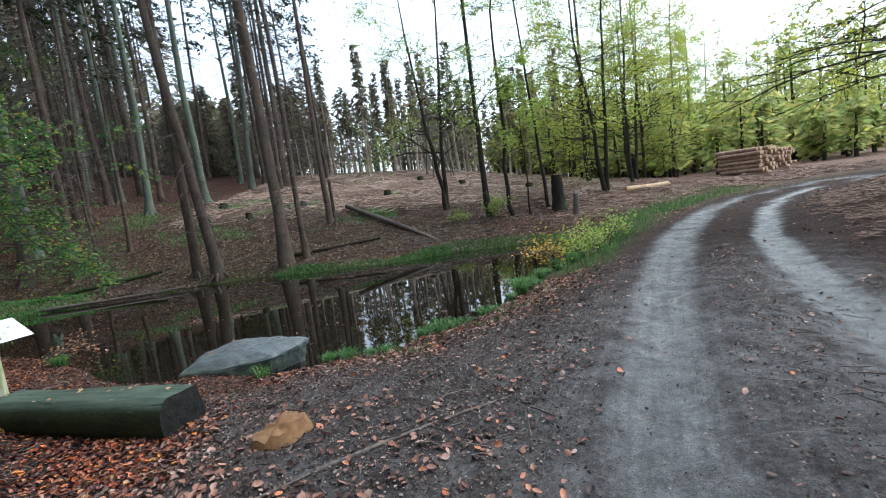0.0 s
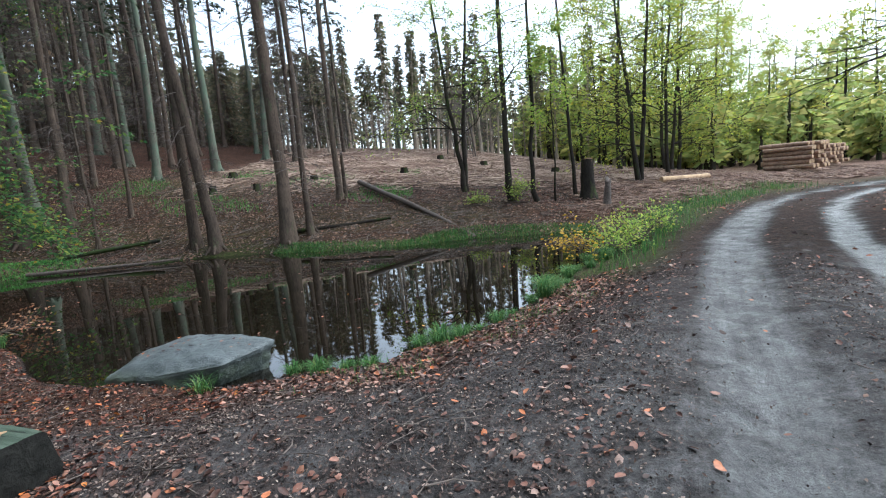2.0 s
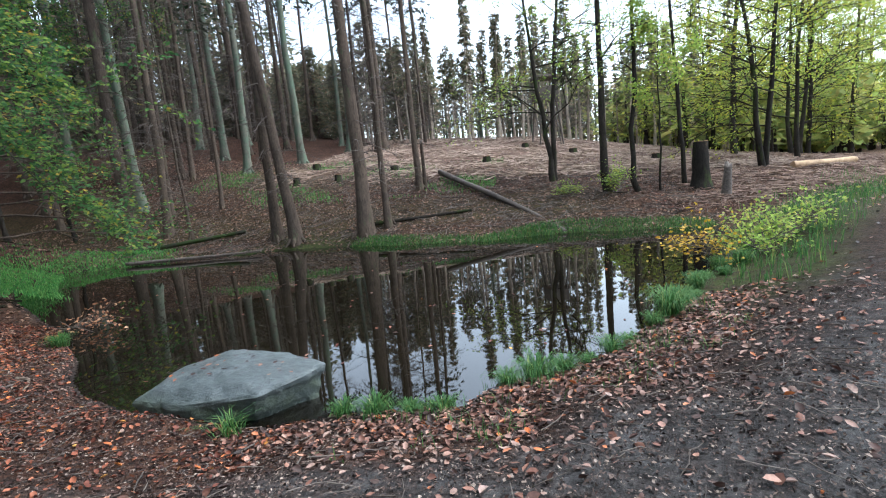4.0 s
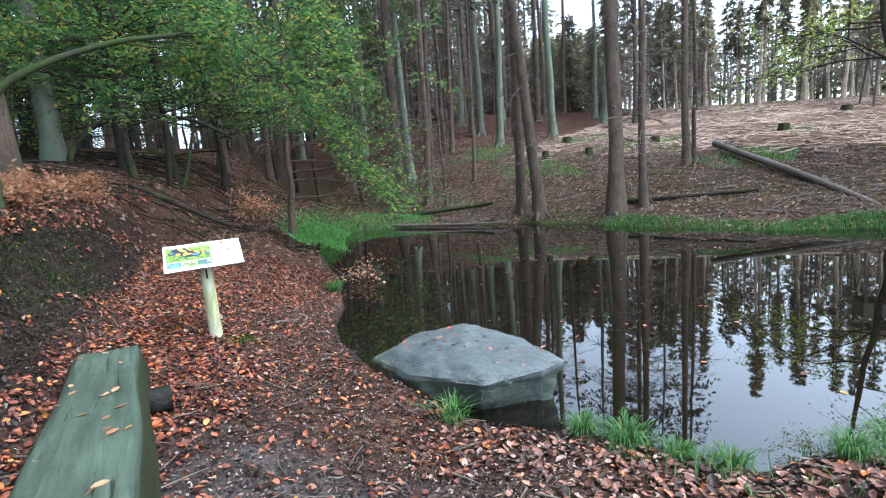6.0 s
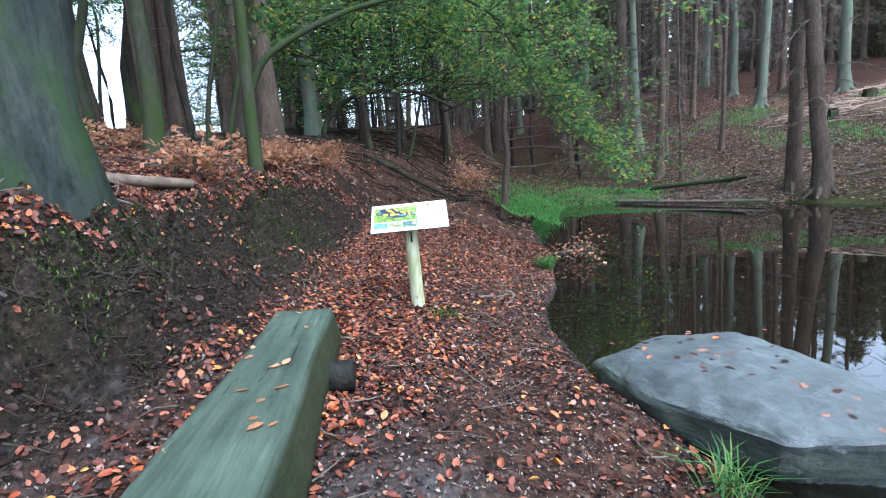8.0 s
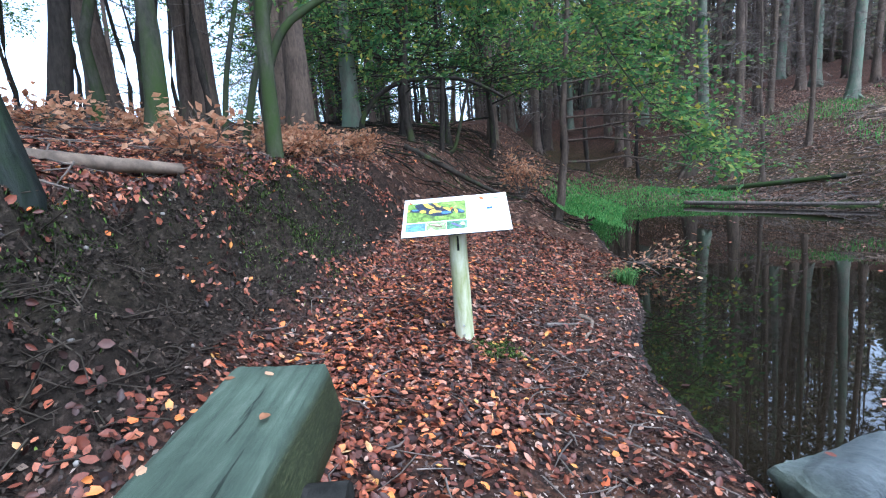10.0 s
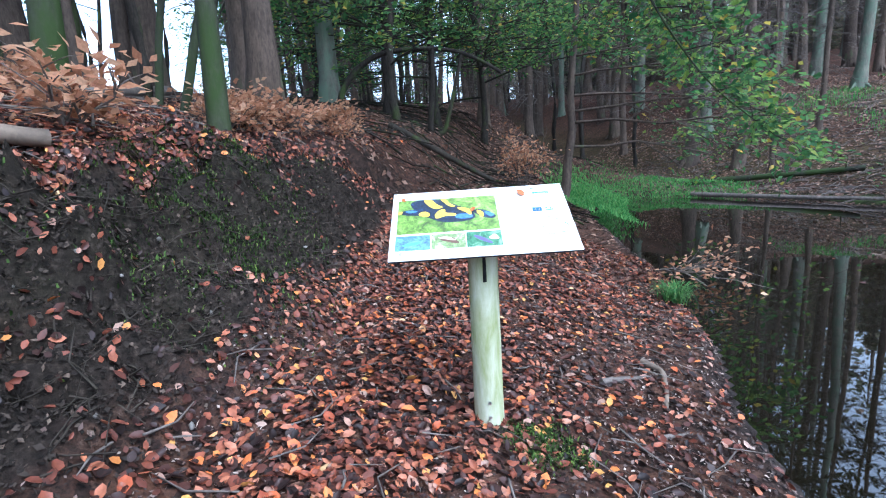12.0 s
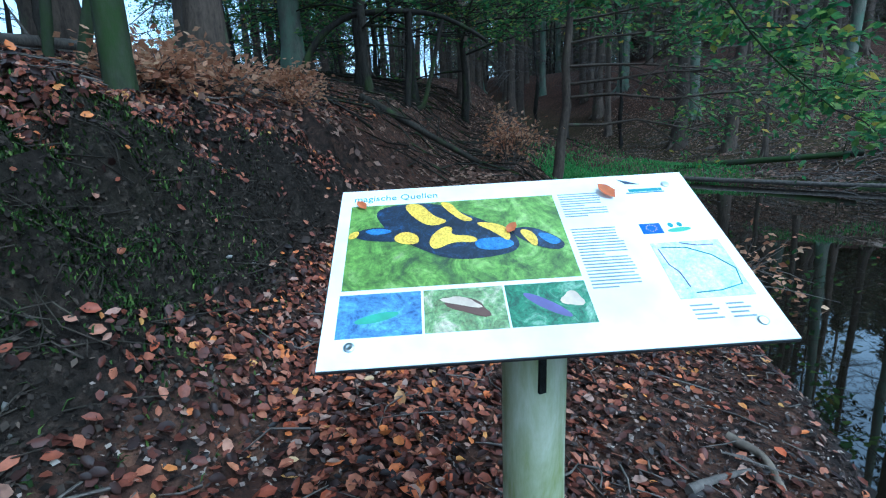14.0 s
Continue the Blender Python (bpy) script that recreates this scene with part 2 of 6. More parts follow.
def leaf_material(name, stops, through_light=0.4, rough=0.5, island=True, spec=0.2):
    """Leaves: colour varies from leaf to leaf; some light passes through."""
    m, n, l, bsdf = material(name, rough, spec=spec)
    if island:
        g = n.new("ShaderNodeNewGeometry").outputs["Random Per Island"]
    else:
        g = n.new("ShaderNodeObjectInfo").outputs["Random"]
    col = ramp(n, l, g, stops)
    blot = ramp(n, l, noise_at(n, l, coords(n, l), 55, 3), [(0.3, (0.7, 0.7, 0.7)), (0.7, (1.1, 1.1, 1.1))])
    col = mixed(n, l, 1.0, col, blot, "MULTIPLY")
    l.new(col, bsdf.inputs["Base Color"])
    if through_light:
        tr, mx = n.new("ShaderNodeBsdfTranslucent"), n.new("ShaderNodeMixShader")
        l.new(col, tr.inputs["Color"])
        mx.inputs[0].default_value = through_light
        l.new(bsdf.outputs[0], mx.inputs[1])
        l.new(tr.outputs[0], mx.inputs[2])
        l.new(mx.outputs[0], n["Material Output"].inputs["Surface"])
    return m


def bark_material(name, dark, light, moss=0.0, moss_col=(0.06, 0.1, 0.02), grain=(9, 9, 1.6), relief=0.6):
    m, n, l, bsdf = material(name, 0.9, spec=0.08)
    v = coords(n, l, grain)
    f = noise_at(n, l, v, 2.2, 8, 0.7, 0.6)
    fine = noise_at(n, l, coords(n, l, (1, 1, 0.5)), 26, 5, 0.7)
    col = ramp(n, l, f, [(0.3, dark), (0.68, light)])
    col = mixed(n, l, 0.35, col, ramp(n, l, fine, [(0.3, dark), (0.7, light)]))
    blot = ramp(n, l, noise_at(n, l, coords(n, l), 1.3, 4), [(0.35, (0.75, 0.75, 0.75)), (0.65, (1.15, 1.12, 1.08))])
    col = mixed(n, l, 1.0, col, blot, "MULTIPLY")
    tone = ramp(n, l, n.new("ShaderNodeObjectInfo").outputs["Random"], [(0.0, (0.78, 0.76, 0.75)), (1.0, (1.2, 1.15, 1.1))])
    col = mixed(n, l, 1.0, col, tone, "MULTIPLY")
    if moss:
        mf = ramp(n, l, noise_at(n, l, coords(n, l, (1, 1, 0.4)), 2.6, 6, 0.65), [(0.62 - moss * 0.35, (0, 0, 0)), (0.78 - moss * 0.3, (1, 1, 1))])
        col = mixed(n, l, mf, col, moss_col)
    l.new(col, bsdf.inputs["Base Color"])
    bump(n, l, f, bsdf, relief, 0.03)
    return m


def plain_material(name, a, b, scale=8, rough=0.8, relief=0.3, dist=0.01, grain=(1, 1, 1), spec=0.3):
    m, n, l, bsdf = material(name, rough, spec=spec)
    f = noise_at(n, l, coords(n, l, grain), scale, 8, 0.65, 0.3)
    big = ramp(n, l, noise_at(n, l, coords(n, l), scale * 0.15, 3), [(0.35, (0.8, 0.8, 0.8)), (0.65, (1.12, 1.12, 1.12))])
    col = mixed(n, l, 1.0, ramp(n, l, f, [(0.3, a), (0.7, b)]), big, "MULTIPLY")
    l.new(col, bsdf.inputs["Base Color"])
    bump(n, l, f, bsdf, relief, dist)
    return m


def ground_material():
    """Soil under leaf litter, clay in the track's ruts, moss and grass, brash."""
    m, n, l, bsdf = material("forest_floor", 0.95, spec=0.06)
    att = n.new("ShaderNodeAttribute")
    att.attribute_name = "cover"
    sep = n.new("ShaderNodeSeparateColor")
    l.new(att.outputs["Color"], sep.inputs[0])
    pos = coords(n, l)
    fine, mid, big = noise_at(n, l, pos, 22, 8, 0.7), noise_at(n, l, pos, 5, 6, 0.65), noise_at(n, l, pos, 0.7, 4)
    vor = n.new("ShaderNodeTexVoronoi")
    vor.inputs["Scale"].default_value = 19
    l.new(pos, vor.inputs["Vector"])
    soil = ramp(n, l, fine, [(0.3, (0.009, 0.0078, 0.0075)), (0.55, (0.028, 0.024, 0.0225)), (0.75, (0.085, 0.074, 0.068))])
    flakes = ramp(n, l, vor.outputs["Color"], [(0.1, (0.03, 0.015, 0.01)), (0.45, (0.085, 0.036, 0.022)), (0.8, (0.15, 0.075, 0.047)), (1.0, (0.06, 0.03, 0.019))])
    litter = mixed(n, l, ramp(n, l, fine, [(0.35, (0, 0, 0)), (0.6, (1, 1, 1))]), soil, flakes)
    cover = maths(n, l, "MULTIPLY", att.outputs["Alpha"], ramp(n, l, mid, [(0.25, (0.35, 0.35, 0.35)), (0.6, (1, 1, 1))]))
    col = mixed(n, l, cover, soil, litter)
    # this mask also holds the shade painted along the far shore's undercut
    hum_shade = n.new("ShaderNodeAttribute")
    hum_shade.attribute_name = "humus"
    col = mixed(n, l, hum_shade.outputs["Fac"], col, ramp(n, l, fine, [(0.3, (0.006, 0.005, 0.0042)), (0.55, (0.022, 0.017, 0.014)), (0.75, (0.075, 0.058, 0.047))]))
    clay = ramp(n, l, fine, [(0.25, (0.052, 0.053, 0.056)), (0.5, (0.102, 0.103, 0.107)), (0.8, (0.19, 0.191, 0.196))])
    # tyre grooves run along the track
    acr = n.new("ShaderNodeAttribute")
    acr.attribute_name = "across"
    xyz, lane = n.new("ShaderNodeSeparateXYZ"), n.new("ShaderNodeCombineXYZ")
    l.new(pos, xyz.inputs[0])
    l.new(acr.outputs["Fac"], lane.inputs[0])
    l.new(maths(n, l, "MULTIPLY", xyz.outputs[1], 0.06), lane.inputs[1])
    groove = noise_at(n, l, lane.outputs[0], 13, 4, 0.6, 0.15)
    clay = mixed(n, l, 0.8, clay, ramp(n, l, groove, [(0.3, (0.55, 0.55, 0.56)), (0.5, (1.0, 1.0, 1.0)), (0.7, (1.35, 1.35, 1.35))]), "MULTIPLY")
    clay = mixed(n, l, 1.0, clay, ramp(n, l, mid, [(0.3, (0.7, 0.7, 0.71)), (0.7, (1.1, 1.1, 1.1))]), "MULTIPLY")
    grit = noise_at(n, l, pos, 75, 5, 0.75)
    clay = mixed(n, l, 0.9, clay, ramp(n, l, grit, [(0.32, (0.45, 0.45, 0.46)), (0.5, (1.0, 1.0, 1.0)), (0.68, (1.5, 1.5, 1.5))]), "MULTIPLY")
    rut = maths(n, l, "SUBTRACT", maths(n, l, "MULTIPLY", sep.outputs[0], 1.3), ramp(n, l, noise_at(n, l, coords(n, l, (1, 1, 1)), 3.2, 9, 0.72, 0.5), [(0.25, (0.0, 0.0, 0.0)), (0.75, (0.7, 0.7, 0.7))]))
    col = mixed(n, l, rut, col, clay)
    moss = ramp(n, l, fine, [(0.3, (0.02, 0.035, 0.01)), (0.75, (0.075, 0.11, 0.03))])
    mossy = maths(n, l, "MULTIPLY", sep.outputs[1], ramp(n, l, mid, [(0.35, (0.1, 0.1, 0.1)), (0.6, (1, 1, 1))]))
    col = mixed(n, l, mossy, col, moss)
    brash = ramp(n, l, vor.outputs["Color"], [(0.0, (0.06, 0.036, 0.028)), (0.4, (0.13, 0.085, 0.066)), (0.7, (0.21, 0.145, 0.115)), (1.0, (0.09, 0.055, 0.045))])
    col = mixed(n, l, sep.outputs[2], col, brash)
    col = mixed(n, l, 1.0, col, ramp(n, l, big, [(0.3, (0.75, 0.74, 0.73)), (0.7, (1.15, 1.14, 1.12))]), "MULTIPLY")
    l.new(col, bsdf.inputs["Base Color"])
    wet = ramp(n, l, rut, [(0.2, (0.95, 0.95, 0.95)), (1.0, (0.42, 0.42, 0.42))])
    wet = mixed(n, l, maths(n, l, "MULTIPLY", ramp(n, l, acr.outputs["Fac"], [(0.3, (0, 0, 0)), (0.6, (1, 1, 1))]), rut), wet, (0.3, 0.3, 0.3))
    l.new(wet, bsdf.inputs["Roughness"])
    l.new(ramp(n, l, rut, [(0.3, (0.05, 0.05, 0.05)), (1.0, (0.4, 0.4, 0.4))]), bsdf.inputs["Specular IOR Level"])
    hgt = mixed(n, l, 0.5, fine, mid)
    hgt = mixed(n, l, maths(n, l, "MULTIPLY", rut, 0.6), hgt, groove)
    bump(n, l, mixed(n, l, 0.25, hgt, grit), bsdf, 1.0, 0.05)
    return m


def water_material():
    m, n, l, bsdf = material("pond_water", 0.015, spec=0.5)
    # IOR set above water's 1.33 to strengthen the mirrored sky
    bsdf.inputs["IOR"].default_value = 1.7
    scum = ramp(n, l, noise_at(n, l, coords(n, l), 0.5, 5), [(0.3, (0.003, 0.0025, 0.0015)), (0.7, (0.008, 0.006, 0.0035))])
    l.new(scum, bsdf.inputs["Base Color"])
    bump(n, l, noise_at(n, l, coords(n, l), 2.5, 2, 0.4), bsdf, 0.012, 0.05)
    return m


def algae_material():
    """Weathered log: blue-green algae on top, yellowish moss on the rough flanks, darkened for their shade, cracks
    along the grain.
    """
    m, n, l, bsdf = material("green_weathered_wood", 0.7, spec=0.15)
    pos = coords(n, l)
    along = noise_at(n, l, coords(n, l, (0.5, 6, 6)), 4, 8, 0.7, 0.4)
    fine = noise_at(n, l, coords(n, l, (3, 14, 14)), 9, 6, 0.75)
    blot = noise_at(n, l, pos, 3.0, 5, 0.6)
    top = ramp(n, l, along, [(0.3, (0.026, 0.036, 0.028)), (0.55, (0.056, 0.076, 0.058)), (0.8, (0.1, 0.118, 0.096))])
    # the flanks' moss tones also carry their shade, so darker than the top
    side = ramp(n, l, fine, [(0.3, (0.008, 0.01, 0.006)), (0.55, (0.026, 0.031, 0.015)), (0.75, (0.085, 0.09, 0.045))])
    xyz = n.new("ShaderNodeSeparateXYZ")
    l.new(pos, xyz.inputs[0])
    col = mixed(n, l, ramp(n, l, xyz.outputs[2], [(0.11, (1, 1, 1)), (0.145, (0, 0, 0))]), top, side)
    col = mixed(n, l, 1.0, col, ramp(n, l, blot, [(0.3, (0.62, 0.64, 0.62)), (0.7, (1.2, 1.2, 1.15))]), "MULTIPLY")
    crack = ramp(n, l, noise_at(n, l, coords(n, l, (0.7, 9, 9)), 3.2, 3, 0.5, 0.3), [(0.3, (0.35, 0.35, 0.35)), (0.335, (1, 1, 1))])
    l.new(mixed(n, l, 1.0, col, crack, "MULTIPLY"), bsdf.inputs["Base Color"])
    bump(n, l, mixed(n, l, 0.4, mixed(n, l, 0.5, along, fine), crack), bsdf, 0.8, 0.012)
    return m


def rock_material():
    """Blue-grey sandstone, chipped, with faint bedding and green on its damp flank."""
    m, n, l, bsdf = material("grey_green_stone", 0.5, spec=0.4)
    pos = coords(n, l)
    fine, mid = noise_at(n, l, pos, 30, 8, 0.7), noise_at(n, l, pos, 5, 8, 0.65, 0.5)
    bed = noise_at(n, l, coords(n, l, (1.5, 4.0, 9.0)), 4, 6, 0.7, 0.8)
    col = ramp(n, l, mid, [(0.3, (0.036, 0.046, 0.049)), (0.55, (0.075, 0.089, 0.095)), (0.75, (0.135, 0.152, 0.16))])
    col = mixed(n, l, 0.3, col, ramp(n, l, bed, [(0.35, (0.04, 0.05, 0.048)), (0.7, (0.19, 0.205, 0.205))]))
    col = mixed(n, l, 1.0, col, ramp(n, l, fine, [(0.3, (0.7, 0.7, 0.7)), (0.7, (1.2, 1.2, 1.2))]), "MULTIPLY")
    xyz = n.new("ShaderNodeSeparateXYZ")
    l.new(pos, xyz.inputs[0])
    low = ramp(n, l, maths(n, l, "ADD", xyz.outputs[2], 0.6), [(0.32, (1, 1, 1)), (0.42, (0, 0, 0))])
    col = mixed(n, l, maths(n, l, "MULTIPLY", low, ramp(n, l, mid, [(0.35, (0.2, 0.2, 0.2)), (0.6, (0.8, 0.8, 0.8))])), col, (0.06, 0.075, 0.045))
    l.new(col, bsdf.inputs["Base Color"])
    bump(n, l, mixed(n, l, 0.35, mixed(n, l, 0.5, mid, bed), fine), bsdf, 0.9, 0.035)
    return m


MAT_GROUND = ground_material()
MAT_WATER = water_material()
MAT_SPRUCE = bark_material("spruce_bark", (0.033, 0.027, 0.023), (0.15, 0.118, 0.098), 0.1, (0.09, 0.12, 0.06))
MAT_PALE = bark_material("pale_lichen_bark", (0.07, 0.075, 0.063), (0.22, 0.22, 0.185), 0.6, (0.11, 0.145, 0.105))
MAT_DARK = bark_material("dark_bark", (0.012, 0.011, 0.01), (0.055, 0.048, 0.042), 0.25, (0.05, 0.075, 0.02))
MAT_BEECH = bark_material("beech_bark", (0.009, 0.012, 0.0115), (0.055, 0.067, 0.062), 0.4, (0.03, 0.05, 0.02), (7, 7, 0.9), 0.5)
MAT_MOSSY = bark_material("mossy_bark", (0.022, 0.023, 0.019), (0.08, 0.08, 0.066), 0.7, (0.034, 0.05, 0.017), (5, 5, 1.5), 0.5)
MAT_TWIG = plain_material("dead_twig", (0.05, 0.04, 0.035), (0.16, 0.13, 0.11), 20)
MAT_NEEDLE = leaf_material("spruce_needles", [(0.0, (0.018, 0.032, 0.016)), (0.5, (0.03, 0.05, 0.022)), (1.0, (0.055, 0.075, 0.03))], 0.15)
MAT_GREEN = leaf_material("green_leaves", [(0.0, (0.2, 0.32, 0.06)), (0.45, (0.32, 0.45, 0.09)), (0.8, (0.43, 0.51, 0.12)), (1.0, (0.54, 0.47, 0.1))], 0.65)
MAT_YELLOW = leaf_material("yellowing_leaves", [(0.0, (0.26, 0.37, 0.055)), (0.5, (0.43, 0.5, 0.08)), (1.0, (0.58, 0.5, 0.07))], 0.65)
# Deep green, with the wood's shade put into the leaf colour.
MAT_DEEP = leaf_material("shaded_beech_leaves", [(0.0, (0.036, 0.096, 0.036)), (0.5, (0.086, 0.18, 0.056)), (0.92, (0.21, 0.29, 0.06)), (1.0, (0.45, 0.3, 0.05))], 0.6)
MAT_GOLD = leaf_material("golden_leaves", [(0.0, (0.42, 0.3, 0.03)), (0.6, (0.55, 0.38, 0.04)), (1.0, (0.5, 0.25, 0.03))], 0.4)
MAT_RUST = leaf_material("rusty_dry_leaves", [(0.0, (0.28, 0.12, 0.065)), (0.5, (0.5, 0.25, 0.14)), (1.0, (0.64, 0.4, 0.25))], 0.5)
MAT_LITTER = leaf_material("fallen_leaves", [(0.0, (0.012, 0.0075, 0.007)), (0.3, (0.035, 0.016, 0.013)), (0.55, (0.1, 0.031, 0.02)), (0.75, (0.2, 0.06, 0.032)), (0.89, (0.32, 0.12, 0.065)), (0.945, (0.28, 0.19, 0.15)), (0.97, (0.5, 0.14, 0.035)), (1.0, (0.46, 0.26, 0.07))], 0.1, 0.45)
MAT_GRASS = leaf_material("grass_blades", [(0.0, (0.035, 0.1, 0.028)), (0.6, (0.07, 0.17, 0.045)), (0.9, (0.14, 0.23, 0.06)), (1.0, (0.27, 0.26, 0.09))], 0.4)
MAT_ROCK = rock_material()
MAT_FRESH = plain_material("fresh_cut_wood", (0.100, 0.045, 0.018), (0.225, 0.125, 0.055), 16, 0.7, 0.2, 0.01)
MAT_LOGEND = plain_material("sawn_log_end", (0.32, 0.2, 0.11), (0.6, 0.42, 0.26), 9, 0.75)
MAT_LOGBARK = plain_material("peeling_log_bark", (0.2, 0.12, 0.085), (0.48, 0.33, 0.24), 6, 0.85, 0.5, 0.02)
MAT_ALGAE = algae_material()
MAT_POST = plain_material("algae_green_post", (0.17, 0.2, 0.04), (0.54, 0.53, 0.42), 5, 0.8, 0.35, 0.006, (3, 3, 0.6))
MAT_MOSS = leaf_material("moss", [(0.0, (0.01, 0.016, 0.005)), (0.5, (0.034, 0.056, 0.015)), (0.8, (0.065, 0.1, 0.025)), (1.0, (0.12, 0.16, 0.035))], 0.1, 0.8, spec=0.04)

# ---- ground and water ----
def steps(lo, hi, fine, far):
    """Grid lines: even between lo and hi, wider and wider out to far."""
    inner = np.arange(lo, hi + fine / 2, fine)
    out, d, v = [], fine, 0.0
    while v < far:
        d = min(d * 1.13, 25.0)
        v += d
        out.append(v)
    out = np.array(out)
    return np.concatenate([lo - out[::-1], inner, hi + out])


def make_ground():
    xs, ys = steps(-10.0, 6.0, 0.08, 900.0), steps(-1.0, 12.0, 0.08, 900.0)
    X, Y = np.meshgrid(xs, ys)
    x, y = X.ravel(), Y.ravel()
    z = height(x, y)
    s, r = shore(x, y), road_side(x, y)
    lump = np.array([noise.fractal((a * 2.3, b * 2.3, 0.0), 0.7, 2.1, 5) for a, b in zip(x, y)])
    z = z + np.where((np.abs(x) < 40) & (np.abs(y) < 60), 0.022 * lump * step(-0.1, 0.3, s), 0)
    q = bank_depth(x, y)
    face = step(0.15, 0.5, q) * step(1.9, 1.1, q) * step(-2.6, -3.6, x) * step(-11, -9, x)
    lump2 = np.array([noise.fractal((a * 1.1, b * 1.1, 4.0), 0.8, 2.2, 4) if f > 0 else 0.0 for a, b, f in zip(x, y, face)])
    clod = np.array([noise.fractal((a * 5.5, b * 5.5, 9.0), 0.6, 2.1, 4) if f > 0 else 0.0 for a, b, f in zip(x, y, face)])
    z = z + (0.14 * lump + 0.07 * lump2 + 0.24 * clod - 0.11) * face
    nx, ny = len(xs), len(ys)
    LAND.append((np.array(xs), np.array(ys), z.reshape(ny, nx)))
    i = (np.arange(ny - 1)[:, None] * nx + np.arange(nx - 1)).ravel()
    b = Build()
    b.add(np.stack([x, y, z], 1), np.stack([i, i + 1, i + nx + 1, i + nx], 1))
    ob = part("ground", b, MAT_GROUND)
    ob.data.attributes.new("cover", "FLOAT_COLOR", "POINT")
    wob = wobble(x * 0.9, y * 0.9)
    rut = (np.exp(-((r + 0.77 + 0.06 * wob) / 0.52) ** 4) + np.exp(-((r - 0.94 + 0.04 * wob) / 0.36) ** 4)) * 0.85
    rut = np.maximum(rut, 0.62 * step(3.0, 1.2, np.abs(r + 0.3)) * step(14, 4, y))
    rut = np.maximum(rut, 0.52 * step(4.5, 2.0, np.hypot(x + 0.5, (y - 3.6))) * step(0.6, 1.3, s))
    v = y - 17.4
    green = step(1.0, 0.2, s) * step(16, 17, y) * 0.8 + 0.04 * step(0.3, 0.8, q) * step(1.6, 1.1, q) * step(-2.6, -3.6, x) * step(-9, -7.5, x)
    green = green + 0.6 * step(6.5, 7.5, v) * step(13, 11, v) * step(-3, -8, x) * step(-19, -15, x) + 0.35 * step(0.8, 2, v) * step(6, 3, v) * step(4, 0, x)
    green = green + 0.7 * step(-1.4, -2.2, r) * step(-4.0, -3.0, r) * step(8, 10, y) * step(30, 20, y)
    brash = step(7, 10, v) * step(40, 30, v) * step(-16, -10, x) * step(-3, -5, r) + 0.3 * step(2.2, 3.2, r) + 0.5 * step(4.5, 8, x) * step(20, 23, y) * step(-2, -3, r)
    litter = np.clip(0.95 - rut, 0, 1) * step(-0.05, 0.25, s)
    litter = litter * (1 - 0.4 * face) * (1 - 0.6 * step(5.0, 2.2, np.abs(r)))
    data = np.stack([np.clip(rut, 0, 1), np.clip(green, 0, 1), np.clip(brash, 0, 0.9), litter], 1)
    ob.data.attributes["cover"].data.foreach_set("color", data.ravel().astype(np.float32))
    ob.data.attributes.new("humus", "FLOAT", "POINT")
    # dark humus on the bank's face, plus a strip painting the far undercut's shade
    dark = np.clip(1.3 * step(0.1, 0.4, q) * step(1.35, 1.0, q) * step(-2.4, -3.4, x) * step(-11, -8.5, x) * np.clip(0.85 + 0.35 * lump, 0.1, 1) + 0.9 * step(0.35, 0.05, np.abs(s)) * step(15, 16.5, y), 0, 0.95)
    ob.data.attributes["humus"].data.foreach_set("value", dark.astype(np.float32))
    ob.data.attributes.new("across", "FLOAT", "POINT")
    ob.data.attributes["across"].data.foreach_set("value", np.clip(r, -9, 9).astype(np.float32))
    tagged(ob, "brown forest floor of damp soil and leaf litter with a rutted clay track", "ground", kind="structure")


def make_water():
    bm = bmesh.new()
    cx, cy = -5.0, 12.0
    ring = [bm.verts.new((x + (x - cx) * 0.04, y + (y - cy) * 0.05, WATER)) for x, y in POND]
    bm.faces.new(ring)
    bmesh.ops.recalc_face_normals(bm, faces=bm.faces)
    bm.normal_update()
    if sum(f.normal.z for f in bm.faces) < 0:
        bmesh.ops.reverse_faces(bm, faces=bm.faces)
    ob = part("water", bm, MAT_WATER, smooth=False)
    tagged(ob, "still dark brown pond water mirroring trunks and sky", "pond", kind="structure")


make_ground()
make_water()


MAT_BRASH = plain_material("pale_brash", (0.15, 0.1, 0.075), (0.38, 0.28, 0.22), 3, 0.85)
MAT_BRASH_DARK = plain_material("dark_brash", (0.07, 0.048, 0.038), (0.28, 0.18, 0.135), 3, 0.85)
MAT_ROOT = plain_material("fine_roots", (0.06, 0.045, 0.035), (0.2, 0.15, 0.11), 9, 0.85)


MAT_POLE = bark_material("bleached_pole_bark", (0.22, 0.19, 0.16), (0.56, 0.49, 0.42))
# Haze is put into these far needles: paler, greyer, more translucent than spruce_needles.
MAT_HAZENEEDLE = leaf_material("haze_paled_conifer_foliage", [(0.0, (0.1, 0.115, 0.07)), (0.5, (0.2, 0.2, 0.12)), (0.85, (0.3, 0.25, 0.17)), (1.0, (0.38, 0.25, 0.17))], 0.55)
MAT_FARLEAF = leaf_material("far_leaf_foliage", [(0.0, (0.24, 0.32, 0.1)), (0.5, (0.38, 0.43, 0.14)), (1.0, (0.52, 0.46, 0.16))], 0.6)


# ---- trees ----
def bent(rng, base, top, n, sway):
    """Points of a stem from base to top, gently bent."""
    k = np.linspace(0, 1, n) ** 1.5
    p = np.outer(1 - k, base) + np.outer(k, top)
    off = np.cumsum(rng.standard_normal((n, 2)), 0) * sway
    off -= np.outer(k, off[-1]) * 0.6
    p[1:, :2] += off[1:]
    return p


